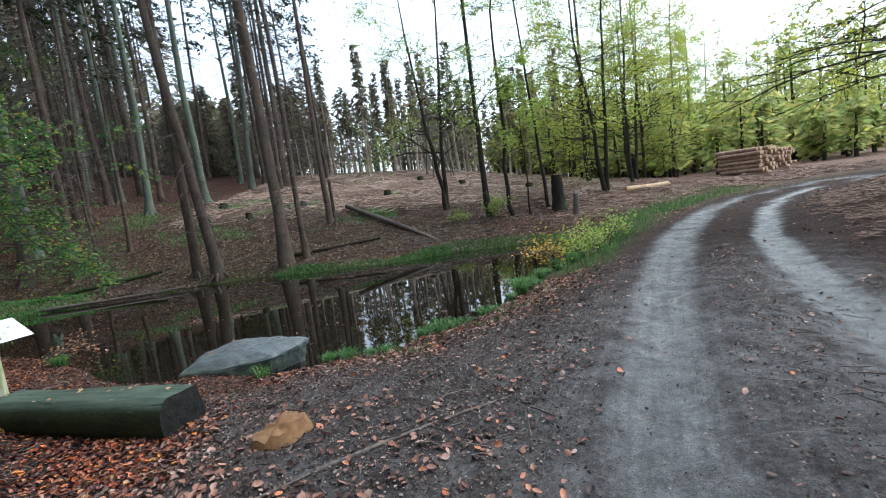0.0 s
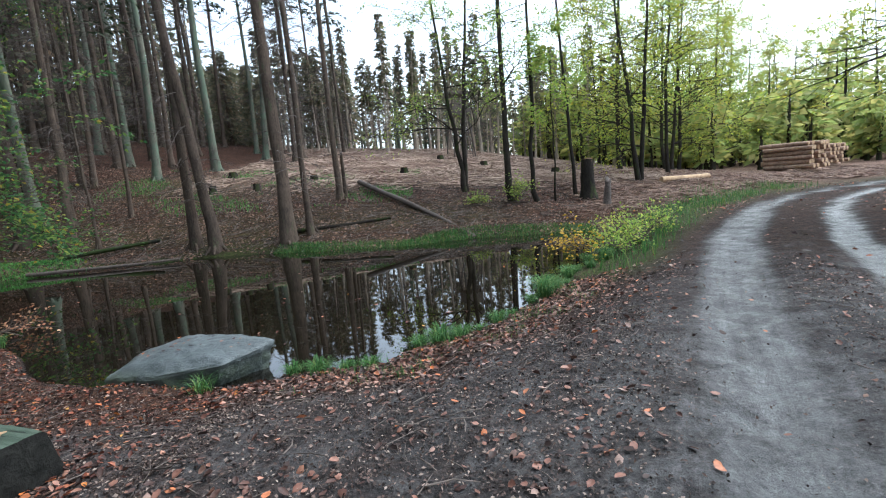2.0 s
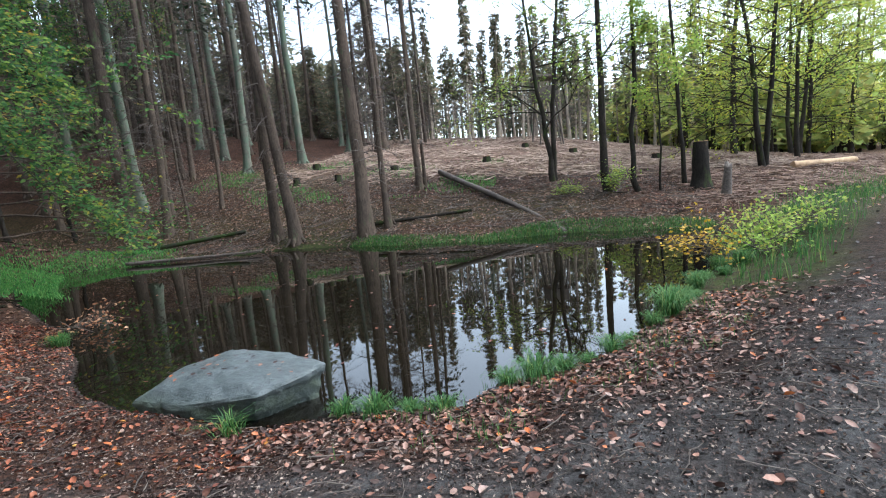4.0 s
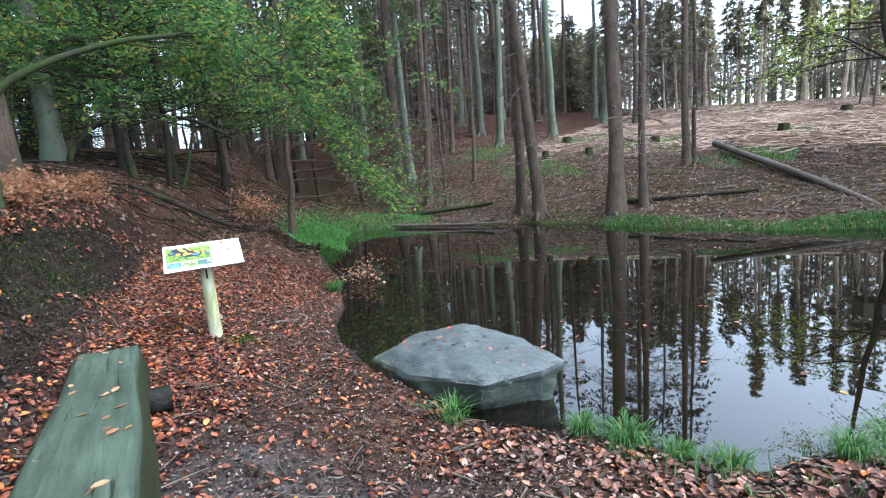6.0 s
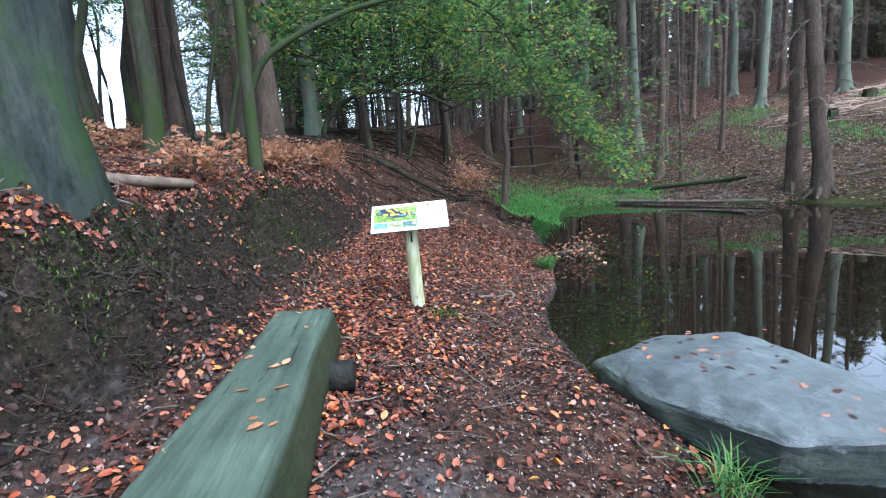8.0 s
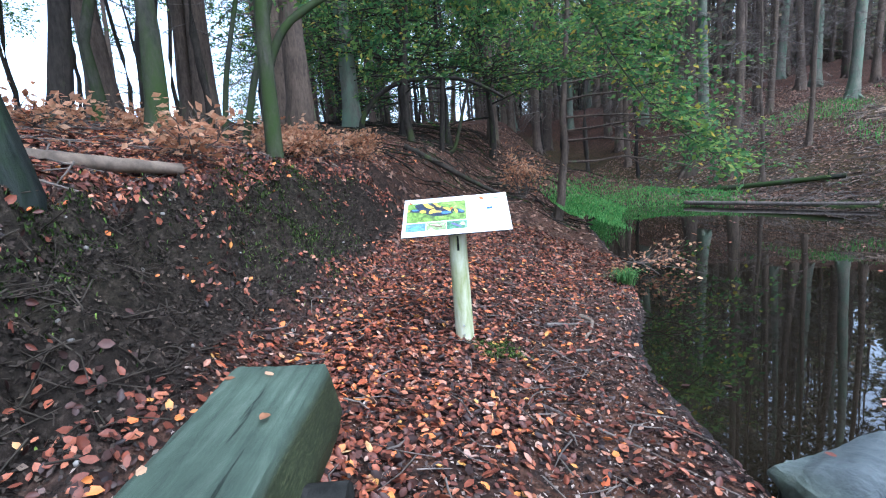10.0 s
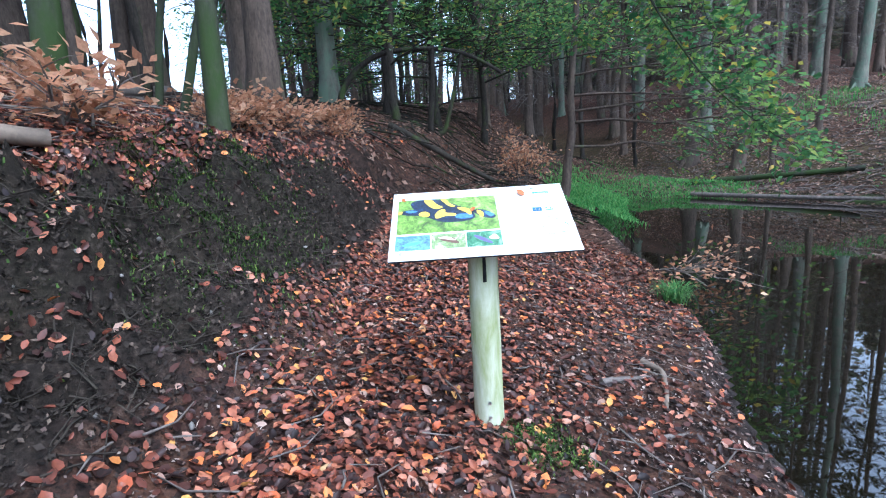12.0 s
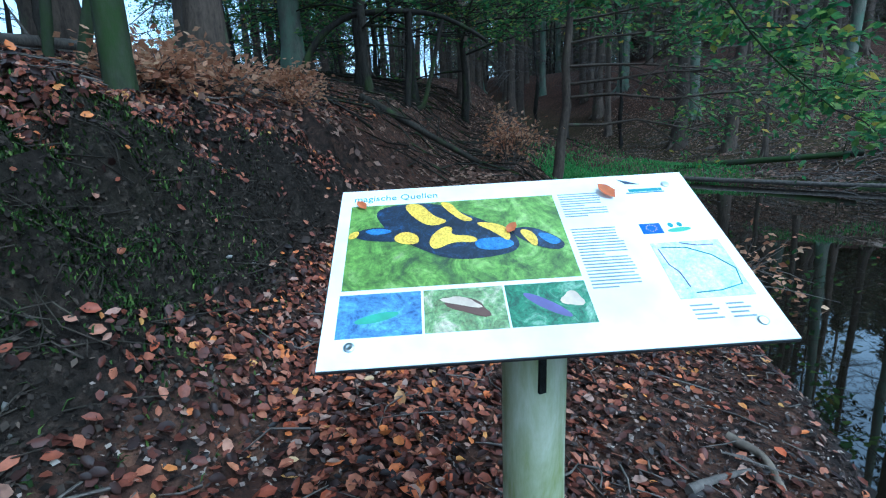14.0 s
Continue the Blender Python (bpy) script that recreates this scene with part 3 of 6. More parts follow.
def stem(b, rng, pts, r0, r1, sides=10, flare=1.5):
    k = (pts[:, 2] - pts[0][2]) / (pts[-1][2] - pts[0][2])
    r = r0 + (r1 - r0) * k
    r = r * (1 + (flare - 1) * np.exp(-np.maximum(pts[:, 2], 0) * 1.6))
    tube(b, pts, r, sides, True, 0.035, rng)


def dead_branches(b, rng, pts, z0, z1, count, reach):
    """Bare, drooping side branches with fine twigs."""
    for _ in range(int(count * 1.5)):
        z = rng.uniform(z0, z1)
        i = min(len(pts) - 2, max(0, int(np.searchsorted(pts[:, 2], z)) - 1))
        f = (z - pts[i][2]) / max(pts[i + 1][2] - pts[i][2], 1e-6)
        o = pts[i] + (pts[i + 1] - pts[i]) * f
        a, ln = rng.uniform(0, 2 * math.pi), reach * rng.uniform(0.25, 1.0)
        d = np.array([math.cos(a), math.sin(a), rng.uniform(-0.35, 0.25)])
        k = np.linspace(0, 1, 5)[:, None]
        p = o + d * k * ln + np.array([0, 0, -0.35 * ln]) * k ** 2 + rng.standard_normal((5, 3)) * 0.03 * ln * k
        tube(b, p, np.linspace(0.02, 0.005, 5) * (0.6 + ln * 0.35), 3, False)
        for _ in range(int(4 + ln * 6)):
            j = rng.integers(1, 5)
            e = p[j] + np.array([*(d[:2] * rng.uniform(-0.1, 0.6) + rng.standard_normal(2) * 0.45), rng.uniform(-0.6, 0.1)]) * ln * 0.35
            m = (p[j] + e) / 2 + rng.standard_normal(3) * 0.03
            tube(b, [p[j], m, e], [0.008, 0.006, 0.003], 3, False)


def needle_crown(b, bw, rng, pts, z0, top, spread, whorls, cards=12):
    for w in range(whorls):
        z = z0 + (top - z0) * (w + rng.uniform(0, 0.8)) / whorls
        c = np.array([np.interp(z, pts[:, 2], pts[:, 0]), np.interp(z, pts[:, 2], pts[:, 1]), z])
        ln = spread * (1 - (z - z0) / (top - z0 + 0.5)) ** 0.8 + 0.25
        for j in range(5):
            a = rng.uniform(0, 2 * math.pi)
            L = ln * rng.uniform(0.45, 1.2)
            d = np.array([math.cos(a), math.sin(a), 0.1])
            k = np.linspace(0, 1, 4)[:, None]
            c = np.array([c[0], c[1], z + rng.uniform(-0.6, 0.6) * (top - z0) / whorls])
            p = c + d * k * L + np.array([0, 0, -0.4 * L]) * k ** 2
            tube(bw, p, [0.025, 0.018, 0.012, 0.004], 3, False)
            kk = rng.uniform(0.12, 1, cards)
            q = c + d * kk[:, None] * L + np.array([0, 0, -0.4 * L]) * kk[:, None] ** 2
            side = np.array([-d[1], d[0], 0]) * rng.choice([-1, 1], cards)[:, None]
            dd = side * 0.8 + d * 0.6 + np.stack([np.zeros(cards), np.zeros(cards), rng.uniform(-0.9, 0.1, cards)], 1)
            nn = np.array([0, 0, 1.0]) + rng.standard_normal((cards, 3)) * 0.4
            diamonds(b, q, dd, nn, rng.uniform(0.25, 0.55, cards) * (0.6 + 0.25 * spread), rng.uniform(0.1, 0.2, cards))


def spruce(seed, tall, r, lean=(0, 0), bark=None, crown_from=0.6, spread=2.2, dead=36, reach=1.6, whorls=9, sides=10, dead_from=1.8, sway=0.03, needle=None, label=""):
    """A forest spruce: bare tapered trunk, dead side branches, a needle crown high up."""
    rng = np.random.default_rng(seed)
    root = new("spruce_tree")
    pts = bent(rng, (0, 0, -0.45), (lean[0] * tall, lean[1] * tall, tall), 15, sway)
    b = Build()
    stem(b, rng, pts, r, r * 0.22, sides)
    for j in range(5):
        a = j * 1.26 + rng.uniform(-0.4, 0.4)
        d = np.array([math.cos(a), math.sin(a), 0])
        tube(b, [d * r * 0.5 + [0, 0, 0.28], d * r * 1.25 + [0, 0, 0.1], d * r * 2.3 + [0, 0, -0.12]], [r * 0.4, r * 0.35, r * 0.16], 6, True)
    part("trunk", b, bark or MAT_SPRUCE, root)
    if dead:
        b = Build()
        dead_branches(b, rng, pts, dead_from, tall * crown_from * 1.1, dead, reach)
        tagged(part("dead_branchwork", b, MAT_TWIG, root, "bare grey-brown dead twigs"), kind="stuff")
    if whorls:
        b, bw = Build(), Build()
        needle_crown(b, bw, rng, pts, tall * crown_from, tall, spread, whorls)
        tagged(part("crown", b, needle or MAT_NEEDLE, root, "dark green needle branches"), kind="stuff")
        tagged(part("branchwork", bw, MAT_TWIG, root), kind="stuff")
    return tagged(root, label or "tall spruce with bare brown trunk and dead side branches", "tree")


def spray(bw, leaves, rng, o, d, ln, r, depth, lift=0.8):
    """A leafy limb that forks into flat fans of twigs."""
    n = 5
    k = np.linspace(0, 1, n)[:, None]
    d = unit(d)
    p = o + d * k * ln + rng.standard_normal((n, 3)) * 0.035 * ln * k + np.array([0, 0, -0.12 * ln]) * k ** 2
    tube(bw, p, np.linspace(r, r * 0.35, n), 4 if depth else 3, False)
    if depth == 0:
        leaves.append((p, d, ln))
        return
    for i in range(5 if depth > 1 else 6):
        f = rng.uniform(0.25, 1.0)
        q = np.array([np.interp(f, k[:, 0], p[:, c]) for c in range(3)])
        side = np.cross(d, rng.standard_normal(3)) * [1.0, 1.0, lift]
        spray(bw, leaves, rng, q, d * rng.uniform(0.4, 0.9) + unit(side) * rng.uniform(0.4, 0.9) + [0, 0, rng.uniform(-0.1, 0.15)], ln * rng.uniform(0.42, 0.65), r * 0.5, depth - 1, lift)
    leaves.append((p[2:], d, ln * 0.5))


def leaf_out(b, rng, sites, per, size, jit=1.0):
    """Leaves along the twigs, lying roughly flat."""
    P, D = [], []
    for p, d, ln in sites:
        m = max(3, int(per * rng.uniform(0.6, 1.3)))
        f = rng.uniform(0.1, 1.05, m) * (len(p) - 1)
        i = np.clip(f.astype(int), 0, len(p) - 2)
        q = p[i] + (p[i + 1] - p[i]) * (f - i)[:, None]
        side = np.array([-d[1], d[0], 0.0]) * rng.choice([-1, 1], m)[:, None]
        P.append(q + rng.standard_normal((m, 3)) * [0.1 * jit, 0.1 * jit, 0.07 * jit])
        D.append(d * 0.6 + side * 0.8 + rng.standard_normal((m, 3)) * 0.25 + [0, 0, -0.25])
    P, D = np.concatenate(P), np.concatenate(D)
    N = np.array([0, 0, 1.0]) + rng.standard_normal(P.shape) * 0.6
    diamonds(b, P, D, N, size * rng.uniform(0.7, 1.25, len(P)), size * 0.62 * rng.uniform(0.8, 1.2, len(P)))


def broadleaf(seed, tall, r, lean=(0, 0), bark=None, leaf=None, first=0.3, limbs=16, reach=2.6, per=12, size=0.1, stems=1, sway=0.06, depth=2, heading=None, up=0.5, flare=1.3, lift=0.5, jit=1.0, label="", name="beech_tree"):
    """A deciduous tree: one or more stems, limbs that fork, and a crown of single leaves."""
    rng = np.random.default_rng(seed)
    root = new(name)
    bw, bl, sites = Build(), Build(), []
    trunk = Build()
    for s in range(stems):
        a = s * 2.4 + 0.4
        tip = (lean[0] * tall + math.cos(a) * 0.09 * tall * (stems > 1), lean[1] * tall + math.sin(a) * 0.09 * tall * (stems > 1), tall * (1 - 0.08 * s))
        foot = (math.cos(a) * r * 0.9 * (stems > 1), math.sin(a) * r * 0.9 * (stems > 1), -0.55)
        pts = bent(rng, foot, tip, 13, sway)
        stem(trunk, rng, pts, r, r * 0.15, 14, flare)
        for j in range(limbs):
            f = first + (0.98 - first) * (j + rng.uniform(0, 0.9)) / limbs
            o = np.array([np.interp(f * tall, pts[:, 2], pts[:, c]) for c in range(3)])
            a = rng.uniform(0, 2 * math.pi) if heading is None else heading + rng.normal(0, 0.8)
            ln = reach * (1.15 - 0.75 * f) * rng.uniform(0.7, 1.15)
            spray(bw, sites, rng, o, np.array([math.cos(a), math.sin(a), rng.uniform(0.0, up)]), ln, r * 0.3 * (1.2 - f), depth, lift)
    leaf_out(bl, rng, sites, per, size, jit)
    part("trunk", trunk, bark or MAT_DARK, root)
    tagged(part("branchwork", bw, bark or MAT_DARK, root), kind="stuff")
    tagged(part("crown", bl, leaf or MAT_GREEN, root, "green and yellowing leaves"), kind="stuff")
    return tagged(root, label or "slender broadleaf tree with green and yellowing autumn leaves", "tree")


def plant(ob, x, y, turn=0.0, size=1.0, tilt=(0.0, 0.0), sink=0.0):
    ob.matrix_basis = pose(x, y, h1(x, y) - sink, tilt[0], tilt[1], turn) @ Matrix.Scale(size, 4)
    return ob


def again(ob, x, y, turn=0.0, size=1.0, tilt=(0.0, 0.0)):
    return copy_thing(ob, pose(x, y, h1(x, y), tilt[0], tilt[1], turn) @ Matrix.Scale(size, 4))


# spruces along the far bank
plant(spruce(11, 24, 0.185, (-0.01, 0), dead=46, label="tall spruce with scaly brown trunk at the water's edge"), -9.9, 18.75)
plant(spruce(12, 25, 0.2, (-0.07, -0.045), dead=46, label="leaning spruce with rooted foot at the water's edge"), -8.9, 18.35)
plant(spruce(13, 26, 0.24, (-0.02, 0), dead=60, label="thick spruce with brown trunk on the far bank"), -6.3, 18.6)
plant(spruce(14, 22, 0.12, (-0.02, 0), dead=40, sides=8, label="thin spruce with pale foot on the far bank"), -5.5, 19.1)
plant(spruce(15, 22, 0.14, (-0.01, 0), dead=44, sides=8, crown_from=0.62, label="thin dark spruce on the clearing's edge"), -5.3, 23.2)
SPR_A = plant(spruce(16, 25, 0.24, dead=56, reach=2.1, crown_from=0.5, label="spruce with reddish brown trunk above the pond's end"), -18.0, 20.2)
SPR_B = plant(spruce(17, 25, 0.23, (-0.02, 0), bark=MAT_PALE, dead=20, label="spruce trunk pale green with lichen"), -19.2, 22.4)
SPR_C = plant(spruce(18, 23, 0.17, (-0.01, 0.01), dead=60, reach=2.0, crown_from=0.5, whorls=12), -15.8, 20.1)
SPR_D = plant(spruce(19, 22, 0.13, (0.02, 0), dead=54, reach=1.8, crown_from=0.5, sides=8), -17.1, 21.8)
plant(spruce(20, 9, 0.07, (-0.02, 0), dead=30, reach=0.8, whorls=0, crown_from=0.9, sides=7, dead_from=1.0, label="thin dead spruce pole without needles"), -14.2, 19.4)
again(SPR_D, -18.7, 25.5, 40)
again(SPR_D, -14.8, 22.4, 90, 0.7)
again(SPR_B, -20.5, 31.0, 120)
again(SPR_B, -16.6, 27.5, 200, 0.9)

# the wood behind them
random.seed(5)
taken = [(-18.0, 20.2), (-19.2, 22.4), (-15.8, 20.1), (-17.1, 21.8), (-14.2, 19.4), (-9.9, 18.75), (-8.9, 18.35)]


def fill(kinds, count, x0, x1, y0, y1, gap, rule=None, sizes=(0.8, 1.15), tries=4000):
    """Copies of trees strewn over a stretch of land, no two closer than gap."""
    made = 0
    for _ in range(tries):
        if made == count:
            break
        x, y = random.uniform(x0, x1), random.uniform(y0, y1)
        if rule and not rule(x, y):
            continue
        if any((x - a) ** 2 + (y - b) ** 2 < gap * gap for a, b in taken):
            continue
        taken.append((x, y))
        again(random.choice(kinds), x, y, random.uniform(0, 360), random.uniform(*sizes), (random.uniform(-2, 2), random.uniform(-2, 2)))
        made += 1


def wood_edge(x, y):
    """The standing spruces end where the felled clearing begins."""
    return y > 21.5 and x < -11.5 + 0.12 * (y - 22) and not (-17 < x < -10 and 23 < y < 31) and shore(np.array([x]), np.array([y]))[0] > 2


fill([SPR_A, SPR_B, SPR_C, SPR_D, SPR_A, SPR_C], 72, -48, -7, 21, 52, 1.4, wood_edge)
POLE_A = plant(spruce(31, 12.5, 0.15, bark=MAT_POLE, dead=34, whorls=22, crown_from=0.42, spread=0.6, needle=MAT_HAZENEEDLE, label="pale dead-looking spruce pole at the clearing's back"), -6.0, 47.0)
POLE_B = plant(spruce(32, 11, 0.12, bark=MAT_POLE, dead=34, whorls=18, crown_from=0.5, spread=0.5, needle=MAT_HAZENEEDLE, label="slim bare spruce at the clearing's back"), -3.5, 48.5)
FIR = plant(spruce(33, 9, 0.15, dead=0, whorls=44, crown_from=0.04, spread=2.5, needle=MAT_HAZENEEDLE, label="dense dark green conifer at the clearing's back"), -13.5, 49.0)
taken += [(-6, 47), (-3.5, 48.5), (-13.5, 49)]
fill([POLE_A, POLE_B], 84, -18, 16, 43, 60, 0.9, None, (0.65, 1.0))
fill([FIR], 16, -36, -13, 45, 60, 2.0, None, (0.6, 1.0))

# broadleaves on the far side
plant(broadleaf(41, 13, 0.12, (0, 0), MAT_DARK, MAT_GREEN, 0.16, 17, 4.2, 7, 0.11, up=0.9, stems=2, label="twin-stemmed broadleaf tree with pale green leaves on the far bank"), 0.48, 23.8)
plant(broadleaf(42, 16, 0.145, (-0.01, 0), MAT_DARK, MAT_GREEN, 0.28, 11, 2.3, 5, 0.11, up=0.7, label="dark straight tree with ivy at its foot"), 2.34, 21.45)
plant(broadleaf(43, 14, 0.1, (0.02, 0), MAT_DARK, MAT_GREEN, 0.3, 10, 2.1, 5, 0.11, up=0.7, sway=0.12, label="thin dark crooked tree on the far bank"), 3.46, 21.1)
plant(broadleaf(44, 7, 0.04, (0.0, 0), MAT_DARK, MAT_GREEN, 0.5, 8, 1.4, 10, 0.11), 3.95, 20.9)
plant(broadleaf(45, 14, 0.08, (-0.05, 0), MAT_DARK, MAT_GREEN, 0.38, 9, 2.1, 5, 0.11, label="thin dark leaning tree beside the high stump"), 5.15, 21.7)
BR_Y = plant(broadleaf(46, 14, 0.12, (0.0, 0), MAT_DARK, MAT_YELLOW, 0.12, 20, 4.0, 8, 0.12, up=0.8, stems=2, label="spreading tree with yellow-green leaves beside the track"), 9.1, 25.0)
BR_G = plant(broadleaf(47, 16, 0.11, (0.01, 0), MAT_DARK, MAT_GREEN, 0.1, 24, 3.6, 8, 0.14, up=0.9), 12.5, 29.5)
BR_T = plant(broadleaf(48, 17, 0.14, (0.0, 0), MAT_DARK, MAT_YELLOW, 0.08, 26, 4.2, 8, 0.15, up=0.9), 17.0, 38.0)
taken += [(0.48, 23.8), (2.34, 21.45), (9.1, 25), (12.5, 29.5), (17, 38)]


def off_track(x, y):
    r = road_side(np.array([x]), np.array([y]))[0]
    return r < -8 or r > 22


fill([BR_Y, BR_G, BR_T], 15, 9, 34, 29, 64, 3.8, lambda x, y: off_track(x, y) and x < y * 0.62 - 4)
fill([BR_G, BR_T, BR_Y], 60, 30, 110, 55, 130, 5, off_track, (0.9, 1.3))
fill([BR_T, BR_Y], 30, 40, 110, 5, 60, 6, lambda x, y: road_side(np.array([x]), np.array([y]))[0] > 26)


# ---- the far woods that close the view ----
def far_woods(name, seed, trees, x0, x1, y0, y1, tall, leaf, trunk, label, needle=False):
    """Distant trees, too many to count: thin stems under ragged crowns."""
    rng = np.random.default_rng(seed)
    bt, bl = Build(), Build()
    for _ in range(trees):
        x, y = rng.uniform(x0, x1), rng.uniform(y0, y1)
        if abs(road_side(np.array([x]), np.array([y]))[0]) < 7:
            continue
        z, t = h1(x, y), tall * rng.uniform(0.65, 1.2)
        lean = rng.normal(0, 0.02, 2)
        k = np.linspace(0, 1, 4)[:, None]
        tube(bt, np.array([x, y, z - 0.4]) + k * np.array([lean[0] * t, lean[1] * t, t * 0.95]), [0.2, 0.16, 0.11, 0.03], 5, False)
        m = 130 if needle else 170
        f = rng.uniform(0.12 if needle else 0.18, 1.0, m)
        wide = (t * 0.2 * (1.05 - f)) if needle else t * 0.24 * np.sqrt(np.clip(1.15 - f, 0, 1)) * (0.6 + 0.6 * np.sin(f * 9 + x))
        a = rng.uniform(0, 6.28, m)
        r = wide * np.sqrt(rng.uniform(0.05, 1, m))
        p = np.stack([x + lean[0] * t * f + r * np.cos(a), y + lean[1] * t * f + r * np.sin(a), z + t * f + rng.normal(0, 0.2, m)], 1)
        d = np.stack([np.cos(a), np.sin(a), rng.uniform(-0.8, 0.3, m)], 1)
        diamonds(bl, p, d, rng.standard_normal((m, 3)) + [0, 0, 0.8], rng.uniform(0.5, 1.1, m), rng.uniform(0.25, 0.6, m))
    root = new(name)
    tagged(part("stemwork", bt, trunk, root), kind="stuff")
    tagged(part("foliage", bl, leaf, root), kind="stuff")
    return tagged(root, label, "woods", kind="stuff")


far_woods("far_conifer_wood", 1, 170, -75, 12, 62, 84, 10, MAT_HAZENEEDLE, MAT_PALE, "far grey-green wood closing the clearing", True)
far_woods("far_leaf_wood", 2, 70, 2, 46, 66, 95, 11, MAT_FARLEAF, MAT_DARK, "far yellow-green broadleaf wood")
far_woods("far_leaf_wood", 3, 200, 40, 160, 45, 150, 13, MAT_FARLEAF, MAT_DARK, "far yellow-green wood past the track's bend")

far_woods("dark_conifer_wood", 4, 150, -80, -30, 34, 62, 19, MAT_HAZENEEDLE, MAT_SPRUCE, "shady spruce wood closing the view behind the trunks", True)

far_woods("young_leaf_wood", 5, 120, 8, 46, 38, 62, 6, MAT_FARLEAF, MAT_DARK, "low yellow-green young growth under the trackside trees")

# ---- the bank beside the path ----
# The wide, dense crown above the view is sized to shade bank and bench.
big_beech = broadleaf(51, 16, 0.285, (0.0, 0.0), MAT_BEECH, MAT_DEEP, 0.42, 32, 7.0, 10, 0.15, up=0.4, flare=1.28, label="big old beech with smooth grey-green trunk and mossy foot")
plant(big_beech, -5.38, 2.84)
# Two added copies behind the view; their crowns darken the bench and bank.
again(big_beech, -3.0, -2.4, 70)
again(big_beech, -8.6, -0.9, 190)
BANK = [(-9.3, 2.0, 0.15, MAT_DARK), (-10.6, 2.1, 0.1, MAT_MOSSY), (-12.4, 1.6, 0.24, MAT_SPRUCE), (-11.0, 2.35, 0.19, MAT_DARK),
        (-8.8, 2.97, 0.14, MAT_MOSSY), (-10.4, 2.9, 0.06, MAT_SPRUCE), (-13.0, 2.9, 0.19, MAT_SPRUCE), (-12.9, 3.1, 0.23, MAT_SPRUCE),
        (-11.94, 4.78, 0.25, MAT_SPRUCE), (-17.0, 6.48, 0.28, MAT_PALE)]
for i, (x, y, r, bark) in enumerate(BANK):
    if bark in (MAT_SPRUCE, MAT_PALE):
        plant(spruce(60 + i, 22, r * 0.86, (-0.01, 0), bark, dead=24, label="straight spruce on the leaf-strewn bank"), x, y)
    else:
        plant(broadleaf(60 + i, 13, r * 0.8, (0.03 * (i % 3 - 1), 0.03), bark, MAT_DEEP, 0.42, 12, 3.2, 10, 0.12, sway=0.08, label="slim dark mossy tree on the leaf-strewn bank"), x, y)
    taken.append((x, y))


# ---- loose and built things ----
def boulder():
    """The flat boulder half in the water."""
    bm = bmesh.new()
    top = [(-3.80, 6.18, -0.27), (-3.66, 6.66, -0.15), (-3.36, 6.98, -0.10), (-2.72, 6.96, -0.10), (-2.14, 6.72, -0.13), (-2.24, 6.52, -0.15), (-2.5, 6.14, -0.18), (-3.16, 6.04, -0.25)]
    low = [(-3.72, 6.2, -0.62), (-3.56, 6.64, -0.62), (-3.3, 6.88, -0.62), (-2.76, 6.86, -0.62), (-2.32, 6.62, -0.62), (-2.48, 6.54, -0.62), (-2.66, 6.3, -0.62), (-3.14, 6.16, -0.62)]
    mid = [(a + (c - a) * 0.35, b + (d - b) * 0.3, e * 0.5 + f * 0.5) for (a, b, e), (c, d, f) in zip(top, low)]
    crown = [(-2.95 + (a + 2.95) * 0.7, 6.5 + (b - 6.5) * 0.7, e * 0.5 - 0.03) for a, b, e in top]
    rows = [[bm.verts.new(p) for p in ring] for ring in (crown, top, mid, low)]
    for a, b in zip(rows, rows[1:]):
        for i in range(8):
            j = (i + 1) % 8
            bm.faces.new((a[i], a[j], b[j], b[i]))
    c = bm.verts.new((-2.95, 6.52, -0.07))
    for i in range(8):
        bm.faces.new((c, rows[0][(i + 1) % 8], rows[0][i]))
    bm.faces.new(rows[3])
    bmesh.ops.recalc_face_normals(bm, faces=bm.faces)
    rim = [e for e in bm.edges if all(v in rows[1] for v in e.verts)]
    bmesh.ops.bevel(bm, geom=rim, offset=0.02, segments=1, affect="EDGES")
    for cut, grow in ((0.3, 2), (0.12, 1), (0.06, 1), (0.035, 1)):
        bmesh.ops.triangulate(bm, faces=bm.faces)
        bmesh.ops.subdivide_edges(bm, edges=[e for e in bm.edges if e.calc_length() > cut], cuts=grow, use_grid_fill=True)
    bmesh.ops.triangulate(bm, faces=bm.faces)
    bm.normal_update()
    moves = []
    for v in bm.verts:
        p = v.co
        side = 1.0 - abs(v.normal.z)
        # flat chips of a few widths, stepped along the bedding
        ledge = noise.cell(Vector((p.x * 1.6, p.y * 1.6, p.z * 9.0)) + Vector((0.3, 0.1, 0.2)) * noise.fractal(p * 3.0, 0.8, 2.0, 3))
        wave = noise.fractal(p * 1.7, 0.8, 2.0, 4)
        moves.append(v.normal * (0.026 * wave + side * (0.022 * ledge + 0.03 * noise.fractal(p * 3.1 + Vector((3, 1, 7)), 0.7, 2.0, 4)) + 0.008 * noise.fractal(p * 8.0, 0.8, 2.0, 4)))
    for v, m in zip(bm.verts, moves):
        v.co += m
    ob = part("boulder", bm, MAT_ROCK)
    ob.data.set_sharp_from_angle(angle=radians(52))
    tagged(ob, "flat grey-green boulder lying half in the pond, strewn with leaves", "rock")


boulder()


